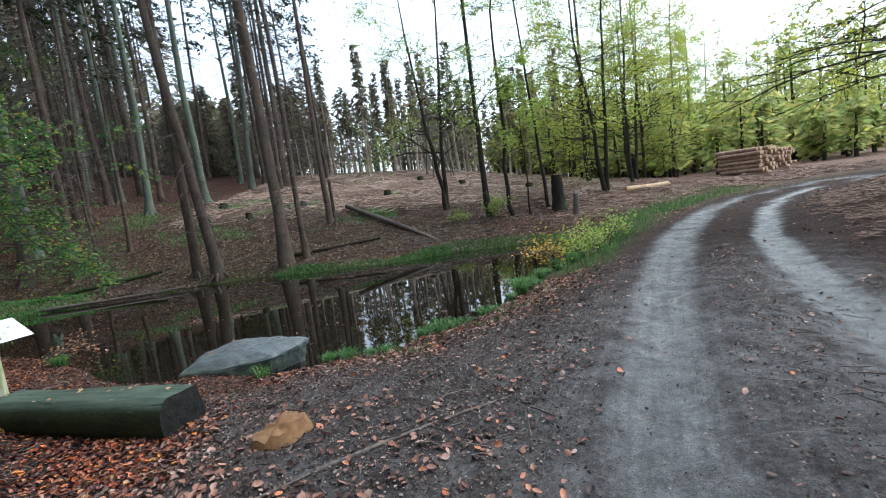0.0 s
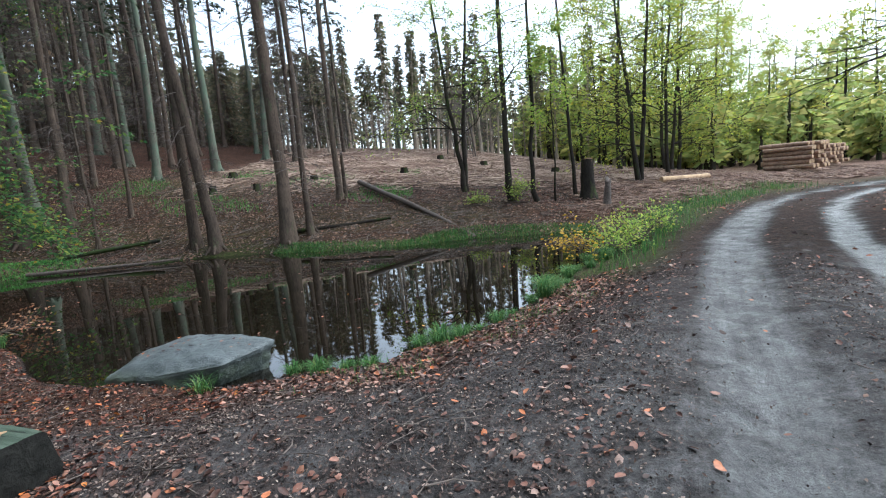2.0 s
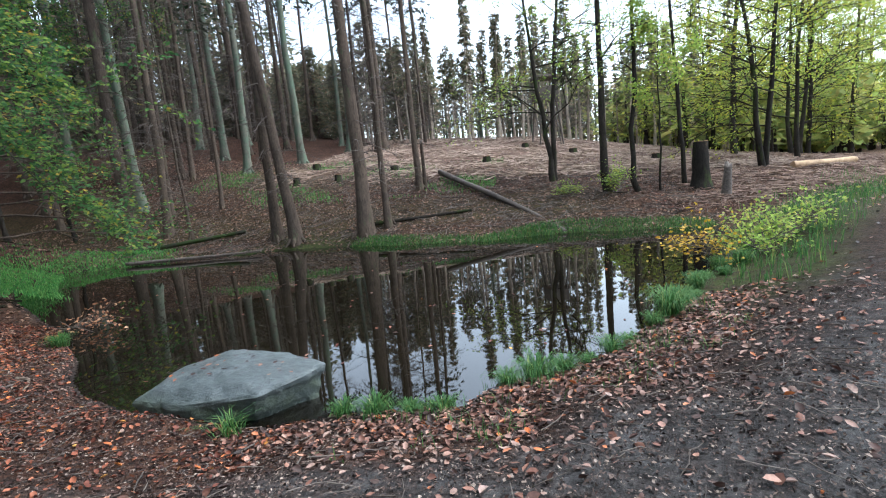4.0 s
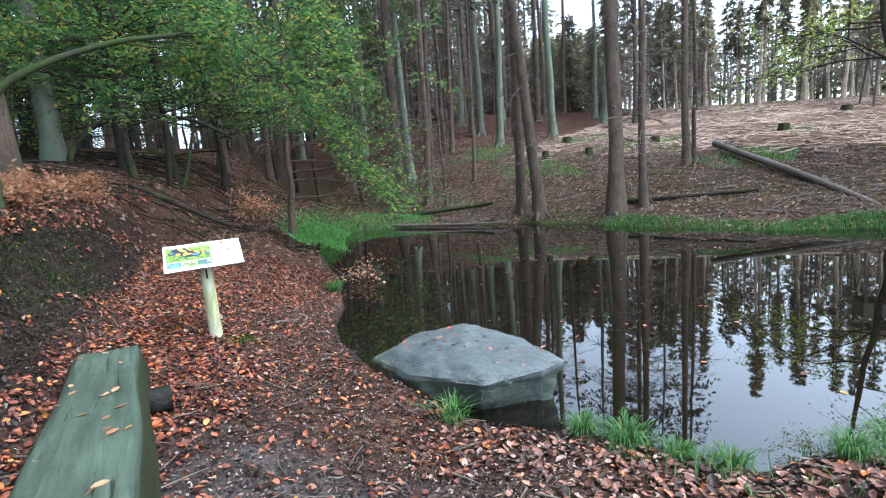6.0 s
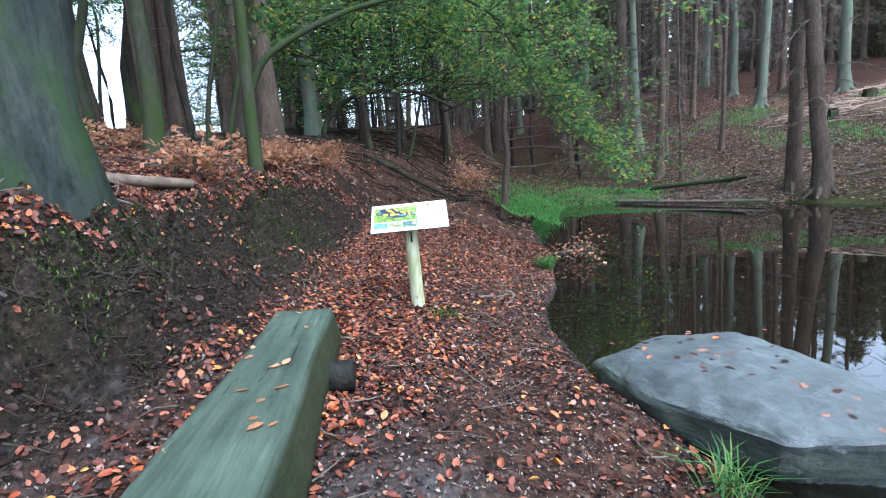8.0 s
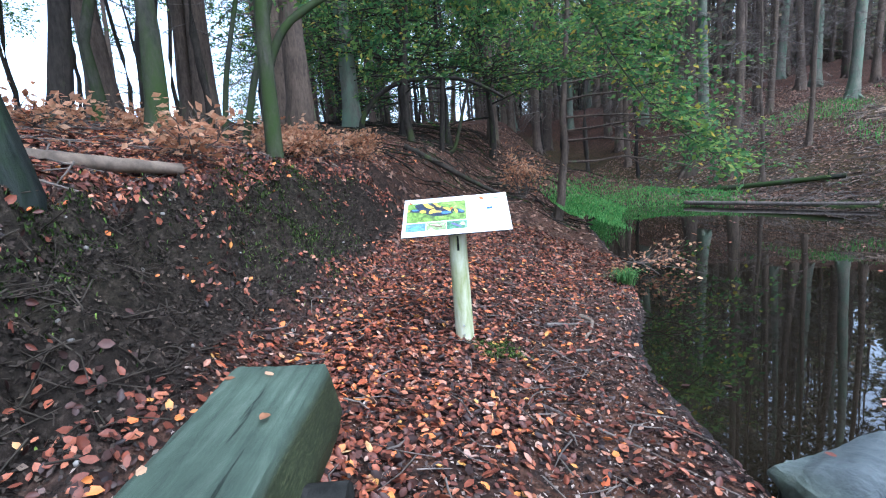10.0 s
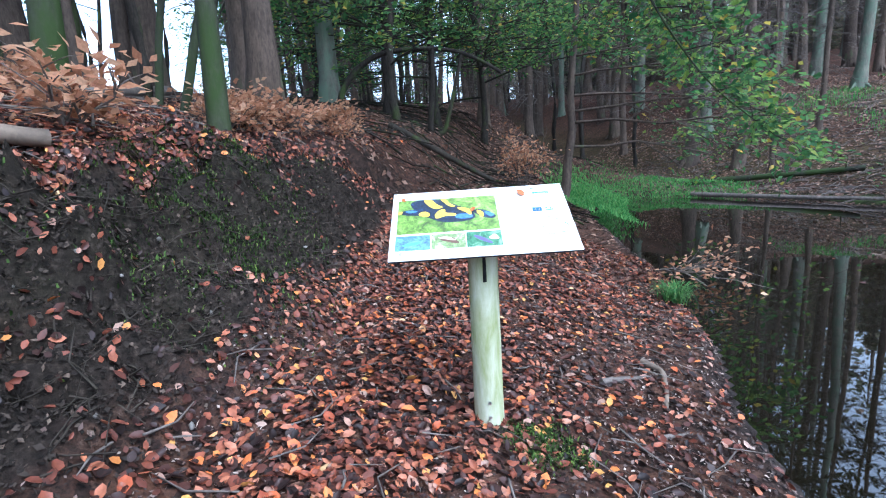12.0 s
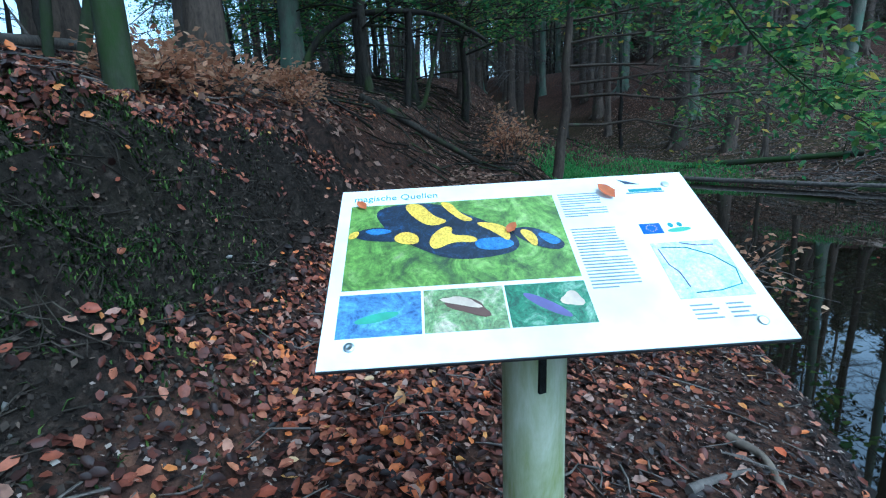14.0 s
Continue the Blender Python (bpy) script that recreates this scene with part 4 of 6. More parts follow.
def log_bench():
    """A log with a flat sawn top, on two short billets."""
    root = new("log_bench")
    rng = np.random.default_rng(7)
    L, n, sides = 2.14, 40, 44
    b = Build()
    rings = []
    ang = np.arange(sides) * 2 * math.pi / sides
    grain = rng.standard_normal(sides) * 0.004
    for i in range(n):
        x = -L / 2 + L * i / (n - 1)
        r = 0.245 + 0.012 * math.sin(x * 3) + 0.005 * np.sin(ang * 5 + x) + grain + 0.0025 * rng.standard_normal(sides)
        yy, zz = r * np.cos(ang), r * np.sin(ang)
        # sawn flat on top and hewn along the flank
        flat = 0.178 + 0.008 * math.sin(x * 2.2) - 0.05 * yy + 0.0015 * rng.standard_normal(sides)
        zz = np.minimum(zz, flat)
        hewn = 0.215 + 0.01 * math.sin(x * 4.1) - 0.22 * (zz - 0.02)
        yy = np.where(zz > -0.05, np.minimum(yy, hewn), yy)
        end = 0.985 if i in (0, n - 1) else 1.0
        rings.append(np.stack([np.full(sides, x + 0.0), yy * end, zz * end], 1))
    v = np.concatenate(rings)
    k = np.arange(sides)
    i = np.arange(n - 1)[:, None] * sides
    b.add(v, np.stack([i + k, i + sides + k, i + sides + (k + 1) % sides, i + (k + 1) % sides], -1).reshape(-1, 4))
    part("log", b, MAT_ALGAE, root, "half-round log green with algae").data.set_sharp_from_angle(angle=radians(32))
    for s, ring in ((-1, rings[0]), (1, rings[-1])):
        e = Build()
        ring = ring + np.array([0.0005 * s, 0, 0])
        mid = ring * [1, 0.55, 0.55] + [0.008 * s, 0, 0]
        c = np.array([[s * (L / 2 + 0.004), 0.0, 0.0]])
        e.add(np.vstack([c, mid, ring]), [[0, 1 + j, 1 + (j + 1) % sides] for j in range(sides)])
        e.add(np.zeros((0, 3)), np.array([[1 + j, 1 + sides + j, 1 + sides + (j + 1) % sides, 1 + (j + 1) % sides] for j in range(sides)]) - (1 + 2 * sides))
        part("sawn_end", e, MAT_DARKEND, root, "dark weathered sawn end with cracks")
    for x, out in ((-0.55, 0.34), (0.6, 0.19)):
        e = Build()
        tube(e, [(x, -0.2, -0.09), (x, 0.0, -0.09), (x, out, -0.09)], [0.08, 0.085, 0.085], 12, True, 0.02, rng)
        part("billet", e, MAT_DARKEND, root, "dark round billet under the log")
    mx, my = -3.34, 4.04
    root.matrix_basis = pose(mx, my, 0.145, 0, 0, math.degrees(math.atan2(-0.58, 2.04)))
    tagged(root, "half-round log bench green with algae beside the bank", "bench")


MAT_DARKEND = plain_material("dark_log_end", (0.008, 0.008, 0.0075), (0.03, 0.029, 0.026), 14, 0.9, 0.8, 0.03, spec=0.06)
log_bench()


def cut_stump():
    """A fresh low stump with an orange cut face and torn rim."""
    root = new("cut_stump")
    rng = np.random.default_rng(3)
    b = Build()
    sides = 22
    ang = np.arange(sides) * 2 * math.pi / sides
    prof = 1 + 0.16 * np.sin(ang * 2 + 0.5) + 0.06 * rng.standard_normal(sides)
    top = np.stack([0.17 * prof * np.cos(ang), 0.14 * prof * np.sin(ang), 0.1 + 0.03 * np.cos(ang) + 0.012 * rng.standard_normal(sides)], 1)
    foot = np.stack([0.25 * prof * np.cos(ang), 0.19 * prof * np.sin(ang), np.full(sides, -0.1)], 1)
    b.add(np.vstack([foot, top]), [[j, (j + 1) % sides, sides + (j + 1) % sides, sides + j] for j in range(sides)])
    part("rim", b, MAT_FRESH, root)
    e = Build()
    mid = top * [0.5, 0.5, 1] + [0, 0, 0.01]
    e.add(np.vstack([[[0, 0, 0.11]], mid, top + [0, 0, 0.002]]), [[0, 1 + j, 1 + (j + 1) % sides] for j in range(sides)])
    e.add(np.zeros((0, 3)), np.array([[1 + j, 1 + sides + j, 1 + sides + (j + 1) % sides, 1 + (j + 1) % sides] for j in range(sides)]) - (1 + 2 * sides))
    part("cut_face", e, MAT_FRESH, root, "orange freshly sawn wood")
    plant(root, -1.38, 3.3, 30)
    tagged(root, "low freshly cut tree stump with orange wood among leaves", "stump")


cut_stump()


def high_stump(x, y, r, tall, label, cut=True, bark=None, tilt=(0, 0)):
    root = new("tree_stump")
    rng = np.random.default_rng(int(abs(x) * 10) + 50)
    b = Build()
    k = np.linspace(0, 1, 8)
    rad = r * (1 - 0.25 * k) * (1 + 0.45 * np.exp(-k * 5))
    tube(b, np.stack([0 * k, 0 * k, -0.15 + (tall + 0.15) * k], 1), rad, 14, False, 0.05, rng)
    part("bark", b, bark or MAT_DARK, root)
    e = Build()
    ang = np.arange(14) * 2 * math.pi / 14
    jag = rng.uniform(-0.03, 0.03, 14) if cut else rng.uniform(-0.1, 0.25, 14)
    rim = np.stack([r * 0.72 * np.cos(ang), r * 0.72 * np.sin(ang), tall + 0.01 + jag], 1)
    e.add(np.vstack([[[0, 0, tall + 0.01]], rim, rim - [0, 0, 0.3]]), [[0, 1 + j, 1 + (j + 1) % 14] for j in range(14)])
    e.add(np.zeros((0, 3)), np.array([[1 + j, 15 + j, 15 + (j + 1) % 14, 1 + (j + 1) % 14] for j in range(14)]) - 29)
    part("top", e, MAT_FRESH if cut else MAT_TWIG, root, "pale sawn top" if cut else "splintered top")
    plant(root, x, y, 0, 1, tilt)
    return tagged(root, label, "stump")


high_stump(5.45, 21.05, 0.3, 1.6, "tall dark sawn tree stump with pale cut top")
high_stump(5.75, 19.6, 0.15, 0.9, "broken grey rotten stump beside the pond", False, MAT_TWIG, (0, 4))
high_stump(-5.15, 23.5, 0.09, 2.0, "short dead snag of a thin spruce", False, MAT_SPRUCE)
for x, y, r in ((-12.6, 28.2, 0.3), (-9.9, 24.9, 0.22), (-7.6, 27.0, 0.25), (-3.0, 30.0, 0.28), (2.0, 33.5, 0.3), (-12.0, 24.6, 0.2), (6.0, 30.0, 0.28), (-1.0, 37.0, 0.3)):
    high_stump(x, y, r, 0.35, "low old spruce stump in the clearing")


def fallen_trunk(name, a, b_, r0, r1, label, mat, lift=0.08, stubs=6, seed=1, bend=0.1):
    root = new(name)
    rng = np.random.default_rng(seed)
    k = np.linspace(0, 1, 12)
    x, y = a[0] + (b_[0] - a[0]) * k, a[1] + (b_[1] - a[1]) * k
    side = np.sin(k * math.pi * 1.4) * bend
    x, y = x + side * (b_[1] - a[1]) / 6, y - side * (b_[0] - a[0]) / 6
    za, zb = a[2], b_[2]
    z = za + (zb - za) * k + 0.05 * bend * np.sin(k * 7)
    p = np.stack([x - a[0], y - a[1], z], 1)
    b = Build()
    tube(b, p, r0 + (r1 - r0) * k, 9, True, 0.05, rng)
    part("trunk", b, mat, root)
    e = Build()
    for _ in range(stubs):
        i = rng.integers(1, 11)
        d = unit(rng.standard_normal(3) + [0, 0, 0.7])
        tube(e, [p[i], p[i] + d * rng.uniform(0.15, 0.5)], [0.02, 0.006], 4, True)
    if stubs:
        tagged(part("branch_stubs", e, mat, root), kind="stuff")
    root.location = (a[0], a[1], 0)
    return tagged(root, label, "fallen log")


fallen_trunk("fallen_log", (0.6, 17.6, -0.42), (-4.6, 25.0, h1(-4.6, 25.0) + 0.3), 0.075, 0.13, "bleached fallen tree trunk leaning from bank into pond", MAT_TWIG, seed=4)
fallen_trunk("fallen_log", (-14.2, 16.2, -0.36), (-9.6, 17.1, -0.33), 0.07, 0.04, "thin pale fallen pole lying on the water's edge", MAT_TWIG, seed=5, stubs=3)
fallen_trunk("fallen_log", (-16.0, 17.9, -0.2), (-11.8, 19.6, h1(-11.8, 19.6) + 0.1), 0.1, 0.07, "mossy fallen trunk on the far bank", MAT_MOSSY, seed=6)
fallen_trunk("fallen_log", (-6.5, 19.2, h1(-6.5, 19.2) + 0.1), (-2.6, 19.9, h1(-2.6, 19.9) + 0.1), 0.08, 0.05, "thin dark fallen pole on the far bank", MAT_DARK, seed=8)
fallen_trunk("fallen_log", (9.8, 24.3, h1(9.8, 24.3) + 0.15), (12.6, 25.4, h1(12.6, 25.4) + 0.15), 0.14, 0.12, "debarked yellow log lying beside the track", MAT_LOGEND, seed=9, stubs=0)
fallen_trunk("fallen_log", (-12.3, 3.4, h1(-12.3, 3.4) + 0.1), (-8.6, 3.3, h1(-8.6, 3.3) + 0.1), 0.08, 0.05, "grey fallen branch on the leafy bank", MAT_TWIG, seed=10)
fallen_trunk("fallen_log", (-6.55, 2.75, h1(-6.55, 2.75) + 0.05), (-7.1, 3.6, h1(-7.1, 3.6) + 0.05), 0.07, 0.05, "short broken brown log lying on the bank", MAT_ROOT, seed=14, stubs=2, bend=0.02)
fallen_trunk("fallen_log", (-13.3, 7.1, h1(-13.3, 7.1) + 0.1), (-12.7, 9.1, h1(-12.7, 9.1) + 0.06), 0.07, 0.05, "dark rotting log across the gully", MAT_DARK, seed=12)


# ---- stacked timber ----
def timber_stack(x, y, turn, cols, rows, length, label, seed):
    root = new("timber_stack")
    rng = np.random.default_rng(seed)
    k = np.arange(12) * 2 * math.pi / 12
    bark, ends = [], []
    for j in range(rows):
        for i in range(cols - (j % 2)):
            r = rng.uniform(0.11, 0.16)
            cx = (i - cols / 2 + 0.5 * (j % 2)) * 0.3 + rng.uniform(-0.03, 0.03)
            cz = 0.42 + j * 0.26 + rng.uniform(-0.02, 0.02)
            dy = rng.uniform(-0.25, 0.25)
            b = Build()
            tube(b, [(dy - length / 2, cx, cz), (dy, cx + rng.uniform(-0.03, 0.03), cz), (dy + length / 2, cx, cz)], [r * 1.08, r, r * 0.92], 9, False)
            lg = part("log", b, MAT_LOGBARK, root)
            for s in (-1, 1):
                e = Build()
                c = np.array([dy + s * length / 2, cx, cz])
                ring = c + np.stack([0 * k, r * np.cos(k), r * np.sin(k)], 1) * (1.08 if s < 0 else 0.92)
                e.add(np.vstack([[c + [0.01 * s, 0, 0]], ring]), [[0, 1 + (q + 1) % 12, 1 + q] if s < 0 else [0, 1 + q, 1 + (q + 1) % 12] for q in range(12)])
                part("sawn_end", e, MAT_LOGEND, lg, "pale sawn log end", False)
    for i in (-1, 1):
        b = Build()
        tube(b, [(i * length * 0.3, -cols * 0.16, 0.14), (i * length * 0.3, cols * 0.16, 0.14)], [0.14, 0.14], 9, True)
        part("bearer", b, MAT_LOGBARK, root)
    plant(root, x, y, turn, 1)
    return tagged(root, label, "timber")


timber_stack(21.0, 31.6, -62, 7, 6, 2.7, "stack of debarked spruce logs beside the track", 1)
timber_stack(25.6, 36.0, -62, 7, 5, 2.7, "farther stack of sawn spruce logs beside the track", 2)


# ---- the hunting stand ----
def hunting_stand():
    root = new("hunting_stand")
    def beam(a, c, w):
        b = Build()
        tube(b, [a, c], [w, w], 6, True)
        return b
    for sx in (-1, 1):
        for sy in (-1, 1):
            part("leg", beam((sx * 0.9, sy * 0.9, -0.2), (sx * 0.6, sy * 0.6, 3.2), 0.06), MAT_TWIG, root)
    for sx in (-1, 1):
        part("brace", beam((sx * 0.85, -0.85, 0.6), (sx * 0.65, 0.65, 2.8), 0.04), MAT_TWIG, root)
    for z0, z1, w in ((3.15, 4.1, 0.75), (4.75, 4.95, 0.8)):
        bm = bmesh.new()
        bmesh.ops.create_cube(bm, size=1, matrix=Matrix.Translation((0, 0, (z0 + z1) / 2)) @ Matrix.Diagonal((2 * w, 2 * w, z1 - z0, 1)))
        bmesh.ops.bevel(bm, geom=list(bm.edges), offset=0.02, segments=1, affect="EDGES")
        part("cabin_wall" if z0 < 4 else "roof", bm, MAT_TWIG, root, smooth=False)
    for sx in (-1, 1):
        for sy in (-1, 1):
            part("corner_post", beam((sx * 0.68, sy * 0.68, 4.05), (sx * 0.68, sy * 0.68, 4.8), 0.05), MAT_TWIG, root)
    for sx in (-0.25, 0.25):
        part("ladder_rail", beam((sx, -2.0, -0.2), (sx, -0.75, 3.3), 0.035), MAT_TWIG, root)
    for j in range(9):
        f = 0.08 + j * 0.1
        part("rung", beam((-0.3, -2.0 + 1.25 * f, -0.2 + 3.5 * f), (0.3, -2.0 + 1.25 * f, -0.2 + 3.5 * f), 0.025), MAT_TWIG, root)
    plant(root, 0.6, 40.0, 20)
    tagged(root, "grey wooden raised hunting stand with ladder in the clearing", "hunting stand")


hunting_stand()

# ---- shrubs and hanging boughs ----
def pole_tree(name, pts, r0, r1, mat, label, category="tree", extra=()):
    """A stem drawn through points, with side stems."""
    root = new(name)
    rng = np.random.default_rng(len(pts) + int(abs(pts[0][0]) * 7))
    o = np.array(pts[0])
    for nm, line, a, c in ((("trunk", pts, r0, r1),) + tuple(extra)):
        p = np.asarray(line, float) - o
        k = np.linspace(0, 1, len(p))
        kk = np.linspace(0, 1, len(p) * 4)
        q = np.stack([np.interp(kk, k, p[:, i]) for i in range(3)], 1)
        for _ in range(3):
            q[1:-1] = (q[:-2] + 2 * q[1:-1] + q[2:]) / 4
        b = Build()
        tube(b, q, a + (c - a) * kk, 8, True, 0.04, rng)
        part(nm, b, mat, root)
    root.location = o
    return tagged(root, label, category)


zb = h1(-8.87, 4.33)
arch = pole_tree("beech_tree", [(-8.9, 4.33, zb - 0.3), (-8.85, 4.36, zb + 1.0), (-8.72, 4.42, zb + 2.4), (-8.6, 4.3, zb + 6.0)], 0.11, 0.06, MAT_MOSSY,
                 "slim mossy beech with a long branch arching over the path",
                 extra=(("branch", [(-8.84, 4.4, zb + 1.1), (-8.74, 4.61, 2.95), (-8.75, 5.24, 3.34), (-8.7, 5.94, 3.66), (-8.56, 6.74, 3.85), (-8.36, 7.45, 3.92), (-8.25, 8.09, 3.6), (-8.1, 8.52, 3.18)], 0.055, 0.02),
                        ("hanging_bough", [(-8.25, 8.09, 3.6), (-8.15, 8.5, 3.0), (-7.95, 8.75, 2.35), (-7.65, 9.15, 1.6), (-7.3, 9.7, 1.05)], 0.018, 0.006)))
lv, tw, rng0, sites = Build(), Build(), np.random.default_rng(71), []
for o in ((-8.7, 5.94, 3.66), (-8.56, 6.74, 3.85), (-8.36, 7.45, 3.9), (-8.25, 8.09, 3.6), (-8.1, 8.5, 3.2), (-8.65, 4.4, 4.6), (-8.6, 4.3, 5.4)):
    for _ in range(3):
        a = rng0.uniform(0, 6.28)
        spray(tw, sites, rng0, np.array(o) - [-8.9, 4.33, zb - 0.3], np.array([math.cos(a), math.sin(a), rng0.uniform(-0.1, 0.5)]), rng0.uniform(1.0, 1.8), 0.012, 2, 0.5)
for k0 in np.linspace(0.1, 1, 13):
    o = np.array([np.interp(k0, [0, 0.3, 0.5, 0.75, 1], c) for c in ([-8.25, -8.15, -7.95, -7.65, -7.3], [8.09, 8.5, 8.75, 9.15, 9.7], [3.6, 3.0, 2.35, 1.6, 1.05])])
    for side in (-1, 1):
        a = 0.85 + side * rng0.uniform(0.5, 1.3)
        spray(tw, sites, rng0, o - [-8.9, 4.33, zb - 0.3], np.array([math.cos(a), math.sin(a), rng0.uniform(-0.35, 0.05)]), rng0.uniform(0.5, 0.95) * (1.1 - 0.45 * k0), 0.007, 1, 0.25)
leaf_out(lv, rng0, sites, 9, 0.095, 0.45)
tagged(part("branchwork", tw, MAT_DARK, arch), kind="stuff")
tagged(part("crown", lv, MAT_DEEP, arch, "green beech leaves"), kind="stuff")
zc = h1(-15.05, 8.57)
pole_tree("gully_tree", [(-15.05, 8.57, zc - 0.2), (-15.03, 8.62, 2.2), (-15.01, 8.68, 2.9), (-14.99, 8.72, 3.62)], 0.08, 0.06, MAT_DARK, "dark bare tree with arching crooked boughs in the gully", "tree",
          extra=(("bough", [(-15.54, 6.5, 2.3), (-15.54, 6.54, 2.71), (-15.47, 6.95, 3.25), (-15.36, 7.47, 3.57), (-15.13, 8.31, 3.68), (-14.79, 9.26, 3.57), (-14.51, 9.9, 3.23), (-14.36, 10.21, 2.99)], 0.08, 0.04),
                 ("side_stem", [(-14.98, 8.8, zc - 0.1), (-14.92, 8.93, 1.7), (-14.75, 9.38, 3.5)], 0.06, 0.04)))
for pts, r in (([(-9.9, 3.66), (-9.92, 3.8), (-9.96, 4.14)], 0.045), ([(-9.7, 3.9), (-9.75, 4.18), (-9.8, 4.6)], 0.055)):
    z0 = h1(*pts[0])
    pole_tree("young_beech", [(*pts[0], z0 - 0.2), (*pts[1], z0 + 0.9), (*pts[2], z0 + 2.2), (pts[2][0], pts[2][1] + 0.5, z0 + 4.5)], r, r * 0.5, MAT_MOSSY, "thin leaning mossy sapling on the bank", "tree")

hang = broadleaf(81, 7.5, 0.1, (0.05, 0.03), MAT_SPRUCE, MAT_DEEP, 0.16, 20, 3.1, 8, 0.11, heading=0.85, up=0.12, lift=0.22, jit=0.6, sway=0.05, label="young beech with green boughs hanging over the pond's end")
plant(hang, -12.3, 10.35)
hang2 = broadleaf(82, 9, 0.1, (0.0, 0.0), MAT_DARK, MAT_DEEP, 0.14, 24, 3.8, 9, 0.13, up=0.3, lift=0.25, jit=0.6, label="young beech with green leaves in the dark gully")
plant(hang2, -17.4, 9.6)
again(hang2, -15.0, 7.6, 100, 0.9)
again(hang2, -16.8, 8.0, 200, 1.1)
again(hang2, -19.0, 12.0, 300, 1.2)
right_tree = broadleaf(83, 9, 0.16, (-0.05, 0), MAT_DARK, MAT_YELLOW, 0.3, 24, 4.8, 10, 0.11, heading=2.6, up=0.3, lift=0.3, jit=0.7, label="tree with yellow-green boughs reaching over the track")
plant(right_tree, 13.5, 10.8)
DARKPOLE = plant(broadleaf(84, 13, 0.1, (0.02, 0.0), MAT_DARK, MAT_DEEP, 0.4, 10, 2.4, 8, 0.13, sway=0.09, label="thin dark forest tree in the shade of the hillside"), -19.5, 6.5)
taken += [(-12.3, 10.35), (-17.4, 9.6), (-15.0, 7.6), (-16.8, 8), (-19, 12), (-20, 16.5), (-19.5, 6.5), (-15, 9.7)]


def hillside(x, y):
    return x < -14 and not (x > -18.5 and 11 < y < 18.5)


fill([DARKPOLE, SPR_C, SPR_A, hang2], 40, -46, -14, 3.5, 13, 1.5, hillside, (0.8, 1.2))
fill([DARKPOLE, SPR_C, SPR_A, SPR_D], 30, -46, -16, 13, 24, 1.5, hillside, (0.8, 1.2))
fill([DARKPOLE, SPR_D], 4, -30, -12, -14, 1.0, 1.5, None, (0.8, 1.2))
fill([DARKPOLE], 16, -21, -10.8, -3.0, 4.0, 0.9, None, (0.5, 0.85))
fill([DARKPOLE, FIR, DARKPOLE], 44, -62, -34, 9, 60, 2.2, None, (1.0, 1.4))
fill([BR_G, SPR_A, SPR_C], 18, -16, 14, -30, -8, 3.0)


def shrub(name, seed, x, y, tall, leaf, n, reach, size, per, label, heading=None, wood=None):
    """Several thin stems from one root, with leaves."""
    root = new(name)
    rng = np.random.default_rng(seed)
    bw, bl, sites = Build(), Build(), []
    for _ in range(n):
        a = rng.uniform(0, 6.28) if heading is None else heading + rng.normal(0, 0.6)
        o = rng.standard_normal(3) * [0.06, 0.06, 0]
        spray(bw, sites, rng, o, np.array([math.cos(a) * reach, math.sin(a) * reach, tall * rng.uniform(0.4, 1.0)]), math.hypot(reach, tall) * rng.uniform(0.6, 1.0), 0.012, 1)
    leaf_out(bl, rng, sites, per, size)
    tagged(part("stemwork", bw, wood or MAT_TWIG, root), kind="stuff")
    tagged(part("foliage", bl, leaf, root), kind="stuff")
    plant(root, x, y)
    return tagged(root, label, "shrub")


shrub("golden_shrub", 91, 3.05, 11.75, 0.95, MAT_GOLD, 10, 0.9, 0.08, 6, "golden yellow beech shrub leaning over the pond", 3.4)
shrub("green_shrub", 92, 3.75, 11.9, 0.7, MAT_GREEN, 16, 0.55, 0.08, 8, "low bright green shrub on the pond's bank")
shrub("green_shrub", 93, 4.4, 12.8, 0.8, MAT_GREEN, 14, 0.6, 0.08, 8, "low green shrub on the pond's bank")
shrub("rusty_shrub", 94, -12.6, 9.7, 1.1, MAT_RUST, 16, 0.35, 0.085, 8, "dry shrub with hanging rust-brown beech leaves")
SEED = shrub("beech_seedling", 95, -7.6, 3.55, 0.45, MAT_RUST, 8, 0.34, 0.1, 7, "dry beech seedling with rusty brown leaves on the bank")
rs = random.Random(12)
spots = []
while len(spots) < 15:
    x, y = rs.uniform(-12.5, -5.9), rs.uniform(1.8, 6.0)
    q = bank_depth(x, y)
    if 1.25 < q < 3.6 and abs(x + 5.35) > 0.7 and not (-8.9 < x < -5.8 and q < 2.3) and rs.random() < (1 if q < 2.6 else 0.5):
        spots.append((x, y))
for x, y in spots:
    tagged(again(SEED, x, y, rs.uniform(0, 360), rs.uniform(0.45, 1.05)), group="beech seedlings on the bank")
shrub("dry_bough", 96, -8.0, 8.85, 0.4, MAT_RUST, 5, 0.85, 0.07, 6, "thin bough with dry brown leaves hanging over the water", 0.5)
shrub("bramble", 97, 1.0, 21.5, 0.5, MAT_GREEN, 12, 0.5, 0.08, 6, "low green bramble on the far bank")
shrub("green_shrub", 98, 2.5, 21.2, 1.0, MAT_GREEN, 12, 0.35, 0.09, 7, "green ivy shoots round a tree's foot")


# ---- the information board ----
PANEL_LEAVES = []


